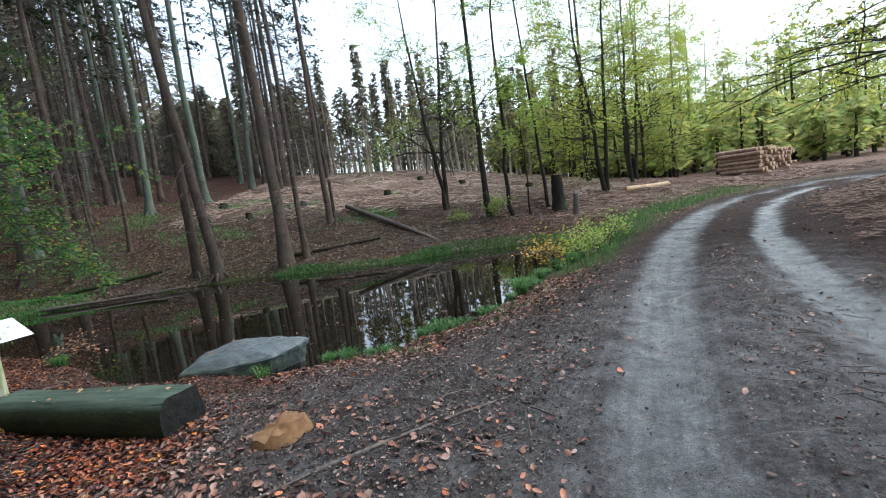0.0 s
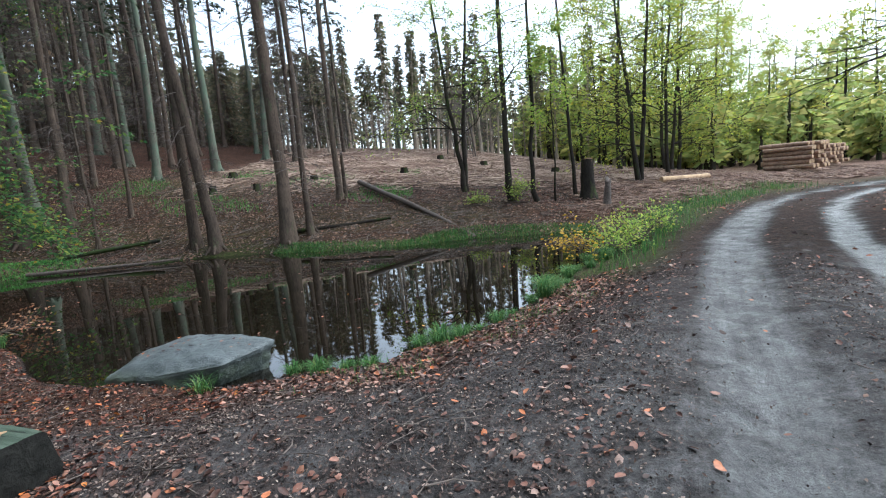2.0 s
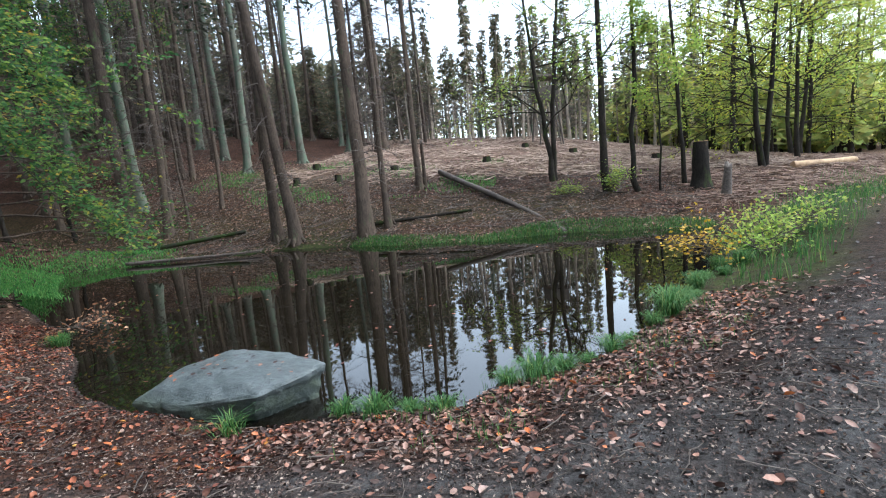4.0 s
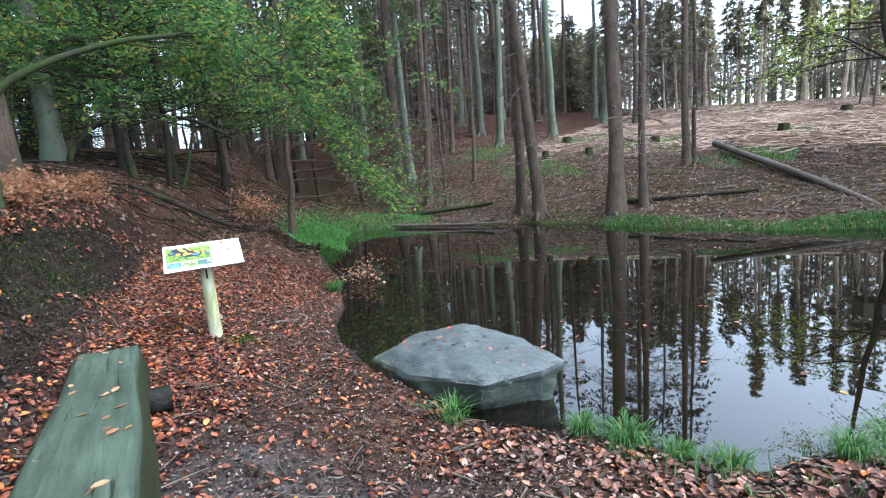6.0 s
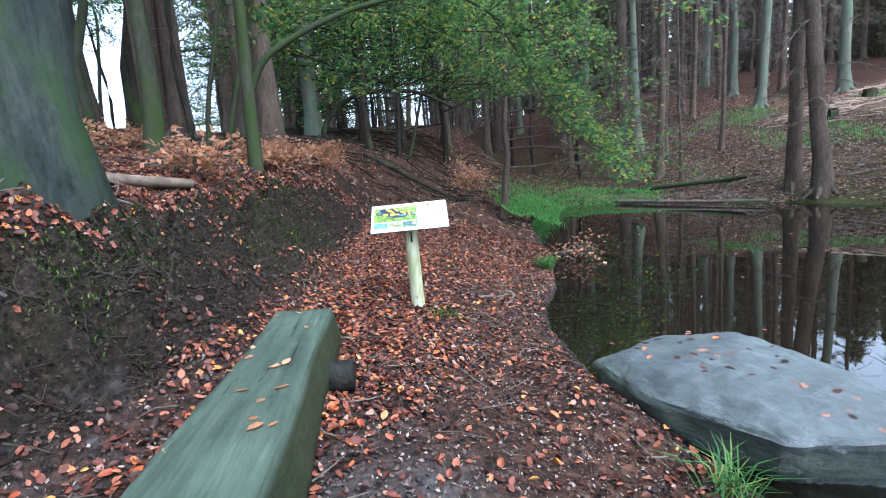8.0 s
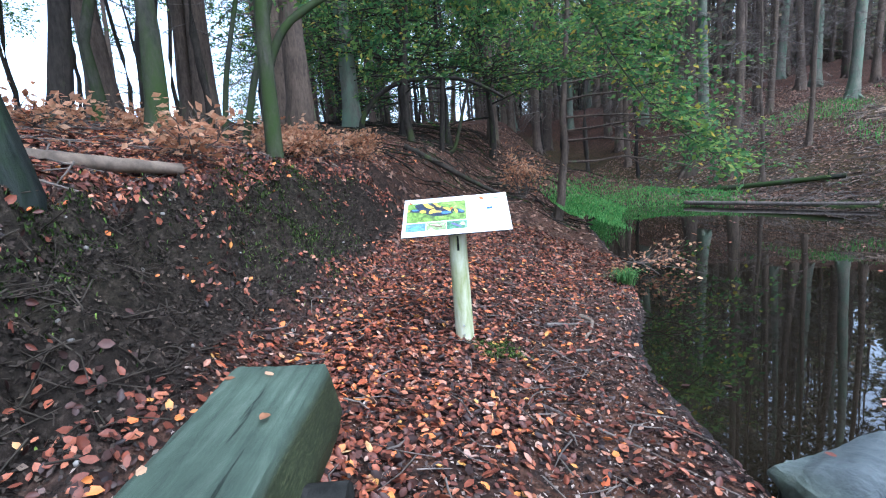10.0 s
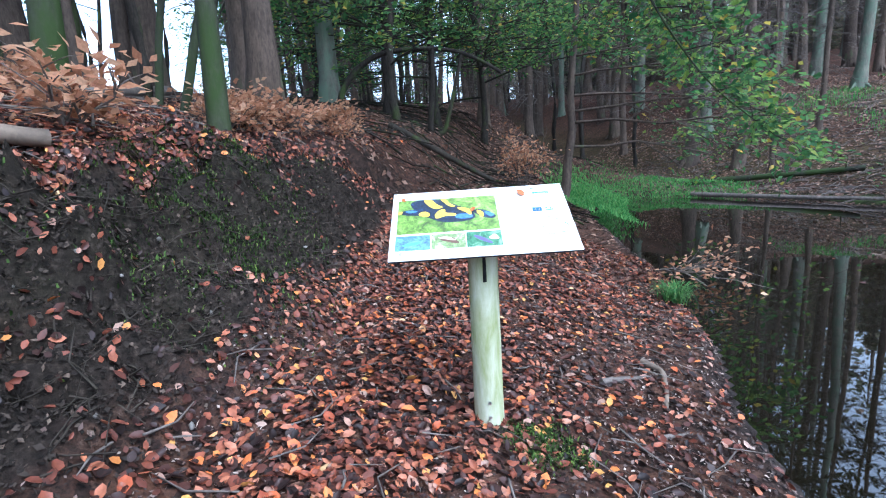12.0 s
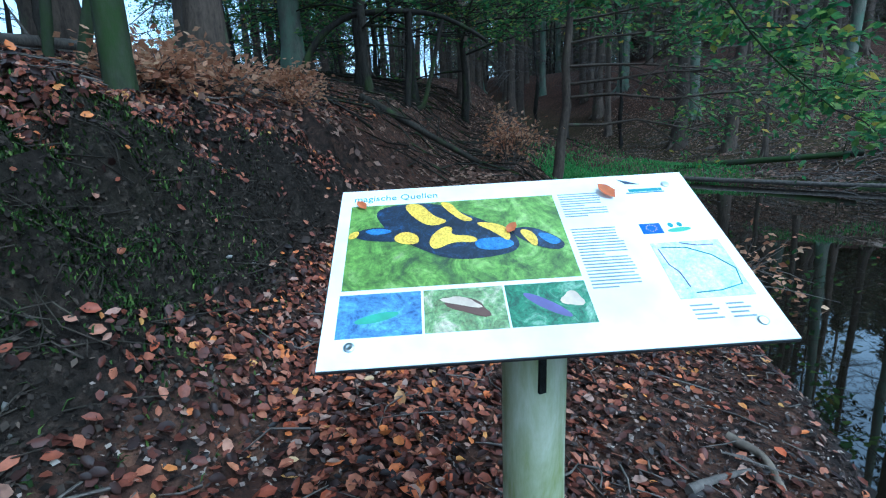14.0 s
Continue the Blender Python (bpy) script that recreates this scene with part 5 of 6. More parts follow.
def info_board():
    root = new("information_board")
    W, H, T = 0.726, 0.435, 0.008
    face = pose(-5.521, 5.515, 0.734, 30.83, -0.86, 69.1)
    u, d, n, centre = face.col[0].to_3d(), -face.col[1].to_3d(), face.col[2].to_3d(), face.translation.copy()
    foot = Vector((-5.54, 5.53, h1(-5.54, 5.53) - 0.15))
    root.location = foot
    loc = Matrix.Translation(-foot) @ face

    def slab(name, u0, v0, u1, v1, z0, z1, mat, parent, label="", bev=0.0):
        bm = bmesh.new()
        x0, x1, y0, y1 = (u0 - 0.5) * W, (u1 - 0.5) * W, (0.5 - v1) * H, (0.5 - v0) * H
        bmesh.ops.create_cube(bm, size=1, matrix=Matrix.Translation(((x0 + x1) / 2, (y0 + y1) / 2, (z0 + z1) / 2)) @ Matrix.Diagonal((x1 - x0, y1 - y0, z1 - z0, 1)))
        if bev:
            bmesh.ops.bevel(bm, geom=list(bm.edges), offset=bev, segments=2, affect="EDGES")
        bm.transform(loc)
        return part(name, bm, mat, parent, label, False)

    def sheet(name, pts, z, mat, parent, label=""):
        bm = bmesh.new()
        bm.faces.new([bm.verts.new(((a - 0.5) * W, (0.5 - c) * H, z)) for a, c in pts])
        bm.normal_update()
        if bm.faces[:][0].normal.z < 0:
            bmesh.ops.reverse_faces(bm, faces=bm.faces[:])
        bm.transform(loc)
        return part(name, bm, mat, parent, label, False)

    def oval(cx, cy, rx, ry, turn=0.0, n=18, wav=0.0, ph=0.0):
        out = []
        for i in range(n):
            a = i * 2 * math.pi / n
            r = 1 + wav * math.sin(3 * a + ph)
            x, y = rx * r * math.cos(a), ry * r * math.sin(a)
            out.append((cx + x * math.cos(turn) - y * math.sin(turn) * H / W, cy + x * math.sin(turn) * W / H + y * math.cos(turn)))
        return out

    backing = slab("backing", 0, 0, 1, 1, -T, -0.001, MAT_BACKING, root, "dark edge of the panel", 0.001)
    panel = slab("panel", 0.002, 0.003, 0.998, 0.997, -0.001, 0.001, MAT_PANEL, root, "white printed panel")
    top, z1, z2 = 0.001, 0.0018, 0.0024
    pic = slab("photograph", 0.034, 0.125, 0.6, 0.648, top, z1, MAT_PIC_MOSS, panel, "printed photograph in greens and browns")
    pics = [slab("photograph", a, 0.671, c, 0.873, top, z1, m, panel, lab) for a, c, m, lab in (
        (0.032, 0.219, MAT_PIC_BLUE, "small blue-toned printed photograph"), (0.225, 0.408, MAT_PIC_BROWN, "small brown printed photograph"), (0.413, 0.6, MAT_PIC_LEAF, "small green printed photograph"))]
    def inlay(name, pts, z, mat):
        """A soft-cornered patch, given in shares of the photograph."""
        p = np.array(pts, float)
        for _ in range(2):
            nx_ = np.roll(p, -1, 0)
            p = np.stack([p * 0.75 + nx_ * 0.25, p * 0.25 + nx_ * 0.75], 1).reshape(-1, 2)
        sheet(name, [(0.036 + 0.562 * a, 0.129 + 0.515 * c) for a, c in p], z, mat, pic)

    inlay("dark_patch", [(0.1, 0.1), (0.2, 0.0), (0.42, 0.0), (0.58, 0.22), (0.76, 0.44), (0.79, 0.66), (0.68, 0.74), (0.48, 0.76), (0.34, 0.62), (0.2, 0.42)], z2, MAT_INKBLUE)
    inlay("dark_patch", [(0.0, 0.36), (0.12, 0.29), (0.26, 0.34), (0.34, 0.5), (0.22, 0.5), (0.06, 0.46)], z2 + 0.0003, MAT_INKBLUE)
    inlay("dark_patch", [(0.74, 0.44), (0.82, 0.4), (0.9, 0.46), (0.99, 0.62), (0.96, 0.72), (0.88, 0.68), (0.8, 0.58)], z2 + 0.0003, MAT_INKBLUE)
    inlay("blue_patch", [(0.58, 0.52), (0.72, 0.52), (0.77, 0.62), (0.68, 0.68), (0.58, 0.64)], z2 + 0.0006, MAT_INKLIGHTBLUE)
    inlay("blue_patch", [(0.86, 0.5), (0.92, 0.5), (0.98, 0.62), (0.92, 0.66)], z2 + 0.0006, MAT_INKLIGHTBLUE)
    inlay("blue_patch", [(0.06, 0.34), (0.14, 0.31), (0.22, 0.37), (0.12, 0.41)], z2 + 0.0006, MAT_INKLIGHTBLUE)
    for pts in ([(0.25, 0.01), (0.34, 0.0), (0.4, 0.2), (0.48, 0.28), (0.38, 0.34), (0.3, 0.2)], [(0.43, 0.0), (0.49, 0.02), (0.53, 0.18), (0.6, 0.28), (0.54, 0.3), (0.47, 0.14)],
                [(0.58, 0.31), (0.68, 0.33), (0.75, 0.42), (0.74, 0.6), (0.68, 0.46)], [(0.38, 0.46), (0.44, 0.34), (0.49, 0.36), (0.47, 0.46), (0.58, 0.48), (0.6, 0.57), (0.48, 0.54), (0.4, 0.63), (0.37, 0.57)],
                [(0.2, 0.46), (0.25, 0.37), (0.32, 0.42), (0.33, 0.54), (0.25, 0.54)], [(0.79, 0.44), (0.84, 0.45), (0.87, 0.56), (0.85, 0.68), (0.81, 0.56)], [(0.0, 0.36), (0.05, 0.33), (0.04, 0.42), (0.0, 0.44)]):
        inlay("yellow_patch", pts, z2 + 0.0008, MAT_INKYELLOW)
    sheet("pale_patch", oval(0.12, 0.79, 0.05, 0.02, -0.2), z2, MAT_INKGREEN, pics[0])
    sheet("dark_patch", oval(0.325, 0.765, 0.05, 0.035, 0.4, 18, 0.2), z2, MAT_INKBROWN, pics[1])
    sheet("pale_patch", oval(0.31, 0.74, 0.045, 0.02, 0.3, 18, 0.2), z2 + 0.0004, MAT_INKTAN, pics[1])
    sheet("dark_patch", oval(0.5, 0.78, 0.06, 0.022, 0.65), z2, MAT_INKVIOLET, pics[2])
    sheet("pale_patch", oval(0.56, 0.76, 0.025, 0.035, 0.2, 18, 0.2), z2, MAT_INKTAN, pics[2])
    for cu, cv, size, turn in ((0.063, 0.13, 0.03, 1.9), (0.462, 0.35, 0.032, 0.4), (0.752, 0.135, 0.05, 1.7)):
        PANEL_LEAVES.append((face @ Vector(((cu - 0.5) * W, (0.5 - cv) * H, 0.006)), n.copy(), size, turn))
    # the heading
    fc = bpy.data.curves.new("heading", "FONT")
    fc.body, fc.size, fc.extrude = "magische Quellen", 0.03, 0.0002
    tmp = bpy.data.objects.new("heading", fc)
    scene.collection.objects.link(tmp)
    bpy.context.view_layer.update()
    me = bpy.data.meshes.new_from_object(tmp.evaluated_get(bpy.context.evaluated_depsgraph_get()))
    bpy.data.objects.remove(tmp)
    xs = [v.co.x for v in me.vertices]
    k = 0.236 * W / (max(xs) - min(xs))
    me.transform(loc @ Matrix.Translation(((0.038 - 0.5) * W, (0.5 - 0.088) * H, top + 0.0004)) @ Matrix.Diagonal((k, k, 1, 1)))
    me.materials.clear()
    me.materials.append(MAT_INKTEAL)
    head = new("heading", me)
    head.parent = panel
    rr = random.Random(4)
    rows_ = [0.125 + 0.0175 * i for i in range(6)] + [0.232 + 0.0175 * i for i in range(4)] + [0.372 + 0.0178 * i for i in range(20)]
    for i, v in enumerate(rows_):
        end = 0.732 if i not in (5, 9, 19, 29) else 0.68
        slab("text_line", 0.615, v, end + rr.uniform(-0.006, 0.006), v + 0.0065, top, top + 0.0005, MAT_INKGREY, panel)
    slab("logo_bar", 0.82, 0.118, 0.915, 0.138, top, z1, MAT_INKTEAL, panel)
    slab("logo_bar", 0.81, 0.143, 0.918, 0.15, top, z1, MAT_INKLIGHTBLUE, panel)
    sheet("logo_shape", [(0.8, 0.03), (0.808, 0.04), (0.83, 0.055), (0.862, 0.085), (0.835, 0.08), (0.82, 0.075)], z1, MAT_INKBLUE, panel)
    slab("logo_square", 0.796, 0.368, 0.85, 0.433, top, z1, MAT_INKROYAL, panel)
    for i in range(12):
        a = i * math.pi / 6
        sheet("logo_dot", oval(0.823 + 0.013 * math.cos(a), 0.4 + 0.02 * math.sin(a), 0.0016, 0.0025, 0, 6), z2, MAT_INKYELLOW, panel)
    sheet("logo_shape", oval(0.892, 0.418, 0.032, 0.014, -0.1), z1, MAT_INKGREEN, panel)
    for cx in (0.876, 0.9):
        sheet("logo_shape", oval(cx, 0.385, 0.007, 0.015), z1, MAT_INKTEAL, panel)
    chart = slab("map", 0.798, 0.492, 0.97, 0.795, top, z1, MAT_PIC_MAP, panel, "pale printed route map")
    for pts, m in (([(0.81, 0.53), (0.815, 0.62), (0.83, 0.66), (0.835, 0.74)], MAT_INKVIOLET), ([(0.82, 0.52), (0.88, 0.53), (0.93, 0.58), (0.965, 0.66), (0.955, 0.74), (0.9, 0.765), (0.84, 0.77)], MAT_INKTEAL), ([(0.87, 0.5), (0.91, 0.52), (0.95, 0.52)], MAT_INKVIOLET)):
        b = Build()
        q = np.array([[(a - 0.5) * W, (0.5 - c) * H, z1 + 0.0003] for a, c in pts])
        tube(b, q, 0.0012, 4, True)
        b.v = [np.array([(loc @ Vector(p))[:] for p in vv]).reshape(-1, 3) for vv in b.v]
        part("route_line", b, m, chart)
    for i in range(4):
        slab("text_line", 0.81, 0.825 + 0.02 * i, 0.86 + 0.01 * (i % 2), 0.832 + 0.02 * i, top, top + 0.0005, MAT_INKGREY, panel)
        slab("text_line", 0.89, 0.825 + 0.02 * i, 0.93 + 0.01 * (i % 2), 0.832 + 0.02 * i, top, top + 0.0005, MAT_INKGREY, panel)
    for cx, cy in ((0.065, 0.912), (0.945, 0.915), (0.932, 0.095)):
        bolt = Build()
        ang = np.arange(16) * 2 * math.pi / 16
        rings = [(0.0085, 0.001), (0.0085, 0.0035), (0.006, 0.0042), (0.003, 0.0038)]
        pts = np.array([[(cx - 0.5) * W + r * math.cos(a), (0.5 - cy) * H + r * math.sin(a), z] for r, z in rings for a in ang] + [[(cx - 0.5) * W, (0.5 - cy) * H, 0.0032]])
        pts = np.array([(loc @ Vector(p))[:] for p in pts])
        bolt.add(pts, [[16 * i + j, 16 * i + (j + 1) % 16, 16 * i + 16 + (j + 1) % 16, 16 * i + 16 + j] for i in range(3) for j in range(16)])
        bolt.add(np.zeros((0, 3)), np.array([[48 + j, 48 + (j + 1) % 16, 64] for j in range(16)]) - 65)
        part("bolt", bolt, MAT_STEEL, root, "round steel bolt")
    # the round post, its slot and the small footing
    b = Build()
    toe = Vector((0, 0, 0))
    head_at = centre - foot - n * 0.012 + d * 0.02 - Vector((0, 0, 0.045))
    k = np.linspace(0, 1, 14)[:, None]
    p = np.array(toe) * (1 - k) + np.array(head_at) * k
    tube(b, p, 0.066 - 0.006 * k[:, 0], 18, True, 0.012, np.random.default_rng(2))
    part("post", b, MAT_POST, root, "round wooden post green with algae")
    bm = bmesh.new()
    side = d.copy()
    side.z = 0
    side.normalize()
    bmesh.ops.create_cube(bm, size=1, matrix=Matrix.Translation(head_at * 0.87 + side * 0.056) @ Matrix.Diagonal((0.014, 0.014, 0.1, 1)))
    part("slot", bm, MAT_DARKEND, root, "dark split at the post's top", False)
    b = Build()
    for sz in (0.2, 0.27):
        c = Vector(head_at) * sz + side * (0.064 - 0.006 * sz)
        tube(b, [c - side * 0.004, c + side * 0.006], [0.009, 0.007], 8, True)
        part("screw", b, MAT_STEEL, root, "steel screw head")
        b = Build()
    tagged(root, "white information panel with printed pictures on a green round wooden post", "information board")


def ink(name, col, rough=0.45):
    return plain_material(name, tuple(c * 0.85 for c in col), col, 120, rough, 0.0, 0.001, spec=0.4)


def picture_material(name, stops, scale, stretch=(1, 1, 1)):
    m, n, l, bsdf = material(name, 0.4, spec=0.4)
    f = noise_at(n, l, coords(n, l, stretch), scale, 8, 0.75, 1.2)
    g = ramp(n, l, noise_at(n, l, coords(n, l, stretch), scale * 6, 6, 0.7), [(0.3, (0.45, 0.45, 0.5)), (0.7, (1.35, 1.35, 1.25))])
    l.new(mixed(n, l, 1.0, ramp(n, l, f, stops), g, "MULTIPLY"), bsdf.inputs["Base Color"])
    return m


MAT_PANEL = plain_material("white_panel", (0.74, 0.75, 0.75), (0.8, 0.81, 0.81), 30, 0.35, 0.0, 0.001, spec=0.45)
MAT_BACKING = ink("dark_panel_edge", (0.02, 0.02, 0.022))
MAT_INKBLUE = picture_material("dark_blue_ink", [(0.35, (0.006, 0.008, 0.016)), (0.55, (0.02, 0.03, 0.06)), (0.72, (0.05, 0.1, 0.25))], 40)
MAT_INKYELLOW = picture_material("yellow_ink", [(0.3, (0.55, 0.32, 0.03)), (0.6, (0.75, 0.52, 0.06))], 40)
MAT_INKLIGHTBLUE = picture_material("light_blue_ink", [(0.3, (0.03, 0.08, 0.25)), (0.7, (0.12, 0.27, 0.55))], 50)
MAT_INKGREEN, MAT_INKBROWN, MAT_INKTAN = ink("green_ink", (0.12, 0.35, 0.22)), ink("brown_ink", (0.1, 0.05, 0.035)), ink("tan_ink", (0.55, 0.42, 0.32))
MAT_INKVIOLET, MAT_INKTEAL, MAT_INKGREY, MAT_INKROYAL = ink("violet_ink", (0.12, 0.1, 0.25)), ink("teal_ink", (0.05, 0.22, 0.24)), ink("grey_ink", (0.2, 0.24, 0.25)), ink("royal_blue_ink", (0.01, 0.08, 0.42))
MAT_PIC_MOSS = picture_material("moss_print", [(0.28, (0.03, 0.04, 0.035)), (0.42, (0.09, 0.15, 0.03)), (0.52, (0.17, 0.28, 0.05)), (0.62, (0.3, 0.4, 0.12)), (0.75, (0.25, 0.2, 0.17))], 13)
MAT_PIC_BLUE = picture_material("stream_print", [(0.3, (0.03, 0.06, 0.18)), (0.5, (0.12, 0.22, 0.42)), (0.68, (0.2, 0.4, 0.4))], 16, (1, 1, 2))
MAT_PIC_BROWN = picture_material("leaf_print", [(0.3, (0.08, 0.05, 0.03)), (0.5, (0.2, 0.3, 0.12)), (0.66, (0.55, 0.45, 0.35))], 22)
MAT_PIC_LEAF = picture_material("fern_print", [(0.3, (0.015, 0.04, 0.03)), (0.52, (0.06, 0.18, 0.09)), (0.7, (0.3, 0.42, 0.3))], 26)
MAT_PIC_MAP = picture_material("map_print", [(0.35, (0.42, 0.62, 0.6)), (0.55, (0.62, 0.74, 0.72)), (0.7, (0.72, 0.74, 0.74))], 20)
MAT_STEEL, _n, _l, _b = material("steel", 0.3, 1.0)
_b.inputs["Base Color"].default_value = (0.55, 0.56, 0.56, 1)
info_board()


# ---- leaf litter, grass, twigs ----
def litter_chance(x, y):
    s, r = shore(x, y), road_side(x, y)
    q = bank_depth(x, y)
    toe = np.exp(-((q + 0.45) / 0.6) ** 2) * step(-1.5, -2.5, x)
    edge = step(1.3, 0.5, s) * step(-2.6, -1.6, x)
    c = 0.2 + 0.75 * toe + 0.6 * edge + 0.35 * step(-6.0, -7.0, x) + 0.5 * step(0.9, 1.2, q) * step(-4, -5, x) + 0.5 * (y > 15) + 0.35 * step(3.4, 2.4, y) * step(-0.2, -1.2, x)
    track = np.exp(-((r + 0.77) / 0.62) ** 4) + np.exp(-((r - 0.94) / 0.5) ** 4)
    c = c * (1 - 0.96 * np.clip(track, 0, 1)) * np.where(np.abs(r) < 0.6, 0.5, 1.0)
    bare = np.exp(-((x + 2.2) / 2.0) ** 2 - ((y - 4.9) / 0.85) ** 2)
    c = c * (1 - 0.72 * bare)
    face = step(0.15, 0.45, q) * step(1.3, 1.0, q) * step(-2.6, -3.6, x) * step(-9.6, -8.6, x)
    c = c * (1 - 0.5 * face) * np.where(face > 0.3, np.clip(0.25 + 2.6 * wobble(x * 2.1 + 4, y * 2.1), 0.12, 2.0), 1.0)
    clump = 0.75 + 0.5 * wobble(x * 1.6 + 3, y * 1.6) + 0.3 * wobble(x * 4.1, y * 4.1 + 1)
    c = c * np.clip(clump, 0.15, 1.3)
    return np.clip(c, 0, 1) * (s > 0.03)


def leaf_litter(name, n, x0, x1, y0, y1, size, fine, extra=None, label="fallen autumn leaves", mat=None):
    x, y = scatter(n, x0, x1, y0, y1, (lambda a, c: litter_chance(a, c) * extra(a, c)) if extra else litter_chance)
    p, nrm = on_land(x, y, 0.018)
    m = len(x)
    nrm = unit(nrm + np.random.standard_normal((m, 3)) * 0.3)
    d = np.random.standard_normal((m, 3))
    d = unit(d - nrm * (d * nrm).sum(1, keepdims=True))
    L = size * np.random.uniform(0.55, 1.25, m)
    b = Build()
    if fine:
        oval_leaves(b, p - d * L[:, None] * 0.5, d, nrm, L, L * np.random.uniform(0.5, 0.75, m), np.random.uniform(-0.5, 0.9, m))
    else:
        diamonds(b, p - d * L[:, None] * 0.5, d, nrm, L, L * 0.62)
    ob = part(name, b, mat or MAT_LITTER)
    tagged(ob, label, "leaves", kind="stuff")


MAT_PALELITTER = leaf_material("pale_trodden_leaves", [(0.0, (0.025, 0.016, 0.014)), (0.3, (0.075, 0.04, 0.032)), (0.55, (0.18, 0.085, 0.062)), (0.75, (0.28, 0.14, 0.1)), (0.9, (0.35, 0.25, 0.21)), (1.0, (0.5, 0.15, 0.045))], 0.1, 0.45)
MAT_SLOPELITTER = leaf_material("pale_slope_leaves", [(0.0, (0.025, 0.015, 0.011)), (0.35, (0.085, 0.045, 0.03)), (0.7, (0.18, 0.1, 0.068)), (1.0, (0.3, 0.19, 0.135))], 0.1, 0.5)
MAT_FRESHLITTER = leaf_material("fresh_orange_leaves", [(0.0, (0.2, 0.05, 0.028)), (0.5, (0.4, 0.1, 0.035)), (0.85, (0.52, 0.17, 0.045)), (1.0, (0.45, 0.3, 0.15))], 0.1, 0.45)
leaf_litter("path_leaves", 135000, -9.5, -2.0, 2.6, 9.0, 0.046, True, label="rusty fallen beech leaves thick on the path")
leaf_litter("path_leaves", 130000, -2.6, 5.0, -3.0, 9.5, 0.06, True, lambda a, c: np.clip(0.32 + 0.68 * step(2.2, 0.2, shore(a, c)) + 0.3 * step(1.5, -1.5, a) * step(4.5, 2.5, c), 0, 1), label="pale brown fallen leaves strewn over damp soil", mat=MAT_PALELITTER)
leaf_litter("bank_leaves", 9000, -13, -4.5, 0, 7.0, 0.065, True, lambda a, c: step(1.2, 1.7, bank_depth(a, c)) * step(4.2, 2.4, bank_depth(a, c)), label="bright rusty leaves piled on the bank's rim", mat=MAT_RUST)
leaf_litter("bank_leaves", 50000, -14, -4.5, -1, 7.5, 0.06, True, lambda a, c: step(0.8, 1.2, bank_depth(a, c)), label="rusty fallen leaves covering the top of the bank")
leaf_litter("slope_leaves", 64000, -24, 9, 16.5, 31, 0.11, False, label="brown fallen leaves on the far slope", mat=MAT_SLOPELITTER)
leaf_litter("slope_leaves", 40000, -26, -7.5, 4, 18, 0.1, False, label="red-brown fallen leaves on the hillside", mat=MAT_SLOPELITTER)
leaf_litter("fresh_leaves", 9000, -7.5, -2.0, 2.9, 8.0, 0.058, True, lambda a, c: np.clip(0.1 + 0.7 * np.exp(-((bank_depth(a, c) + 0.3) / 0.35) ** 2) * step(-7, -6, a), 0, 1), label="freshly fallen orange beech leaves on the path", mat=MAT_FRESHLITTER)
leaf_litter("verge_leaves", 16000, 3.5, 22, 2, 24, 0.09, False, label="brown leaves and chips beside the track")


def leaves_at(name, pts, size, label, normal=(0, 0, 1), mat=None):
    p = np.array(pts)
    m = len(p)
    nrm = unit(np.array(normal) + np.random.standard_normal((m, 3)) * 0.12)
    d = np.random.standard_normal((m, 3))
    d = unit(d - nrm * (d * nrm).sum(1, keepdims=True))
    L = size * np.random.uniform(0.7, 1.2, m)
    b = Build()
    oval_leaves(b, p - d * L[:, None] * 0.5, d, nrm, L, L * 0.62, np.random.uniform(-0.2, 0.5, m))
    ob = part(name, b, mat or MAT_LITTER)
    tagged(ob, label, "leaves", kind="stuff")


x, y = scatter(900, -16, 3.5, 6.5, 17.5, lambda a, c: (shore(a, c) < -0.1) * np.clip(0.35 + wobble(a * 0.5, c * 0.6), 0.03, 1))
lx = np.random.default_rng(8)
q = lx.uniform(0, 1, (46, 2))
top_pts = np.stack([-3.55 + 1.35 * q[:, 0], 6.1 + 0.2 * q[:, 0] + 0.62 * q[:, 1] - 0.1, np.zeros(46)], 1)
top_pts[:, 2] = -0.16 + 0.16 * np.clip(1 - ((top_pts[:, 0] + 2.9) / 1.0) ** 2 * 0.6 - ((top_pts[:, 1] - 6.45) / 0.6) ** 2 * 0.6, 0, 1) + 0.02
leaves_at("boulder_leaves", top_pts, 0.05, "a few dry leaves lying on the boulder")
q = lx.uniform(-1, 1, (22, 2))
ca, sa = math.cos(math.atan2(-0.58, 2.04)), math.sin(math.atan2(-0.58, 2.04))
log_pts = np.stack([-3.34 + q[:, 0] * ca - 0.16 * q[:, 1] * sa, 4.04 + q[:, 0] * sa + 0.16 * q[:, 1] * ca, np.full(22, 0.327)], 1)
leaves_at("bench_leaves", log_pts, 0.055, "orange and yellow leaves lying on the log bench", mat=MAT_RUST)
leaves_at("floating_leaves", np.stack([x, y, np.full(len(x), WATER + 0.006)], 1), 0.065, "pale leaves floating on the dark water")


for at, up, size, turn in PANEL_LEAVES:
    b = Build()
    flat = unit(np.cross(np.array(up), [math.cos(turn), math.sin(turn), 0.2]))
    oval_leaves(b, np.array([-flat * size * 0.5]), np.array([flat]), np.array([up[:]]), size, size * 0.62, 0.3)
    ob = part("fallen_leaf", b, MAT_FRESHLITTER)
    ob.location = at
    tagged(ob, "orange fallen beech leaf stuck on the white panel", "leaf", "leaves on the information board")


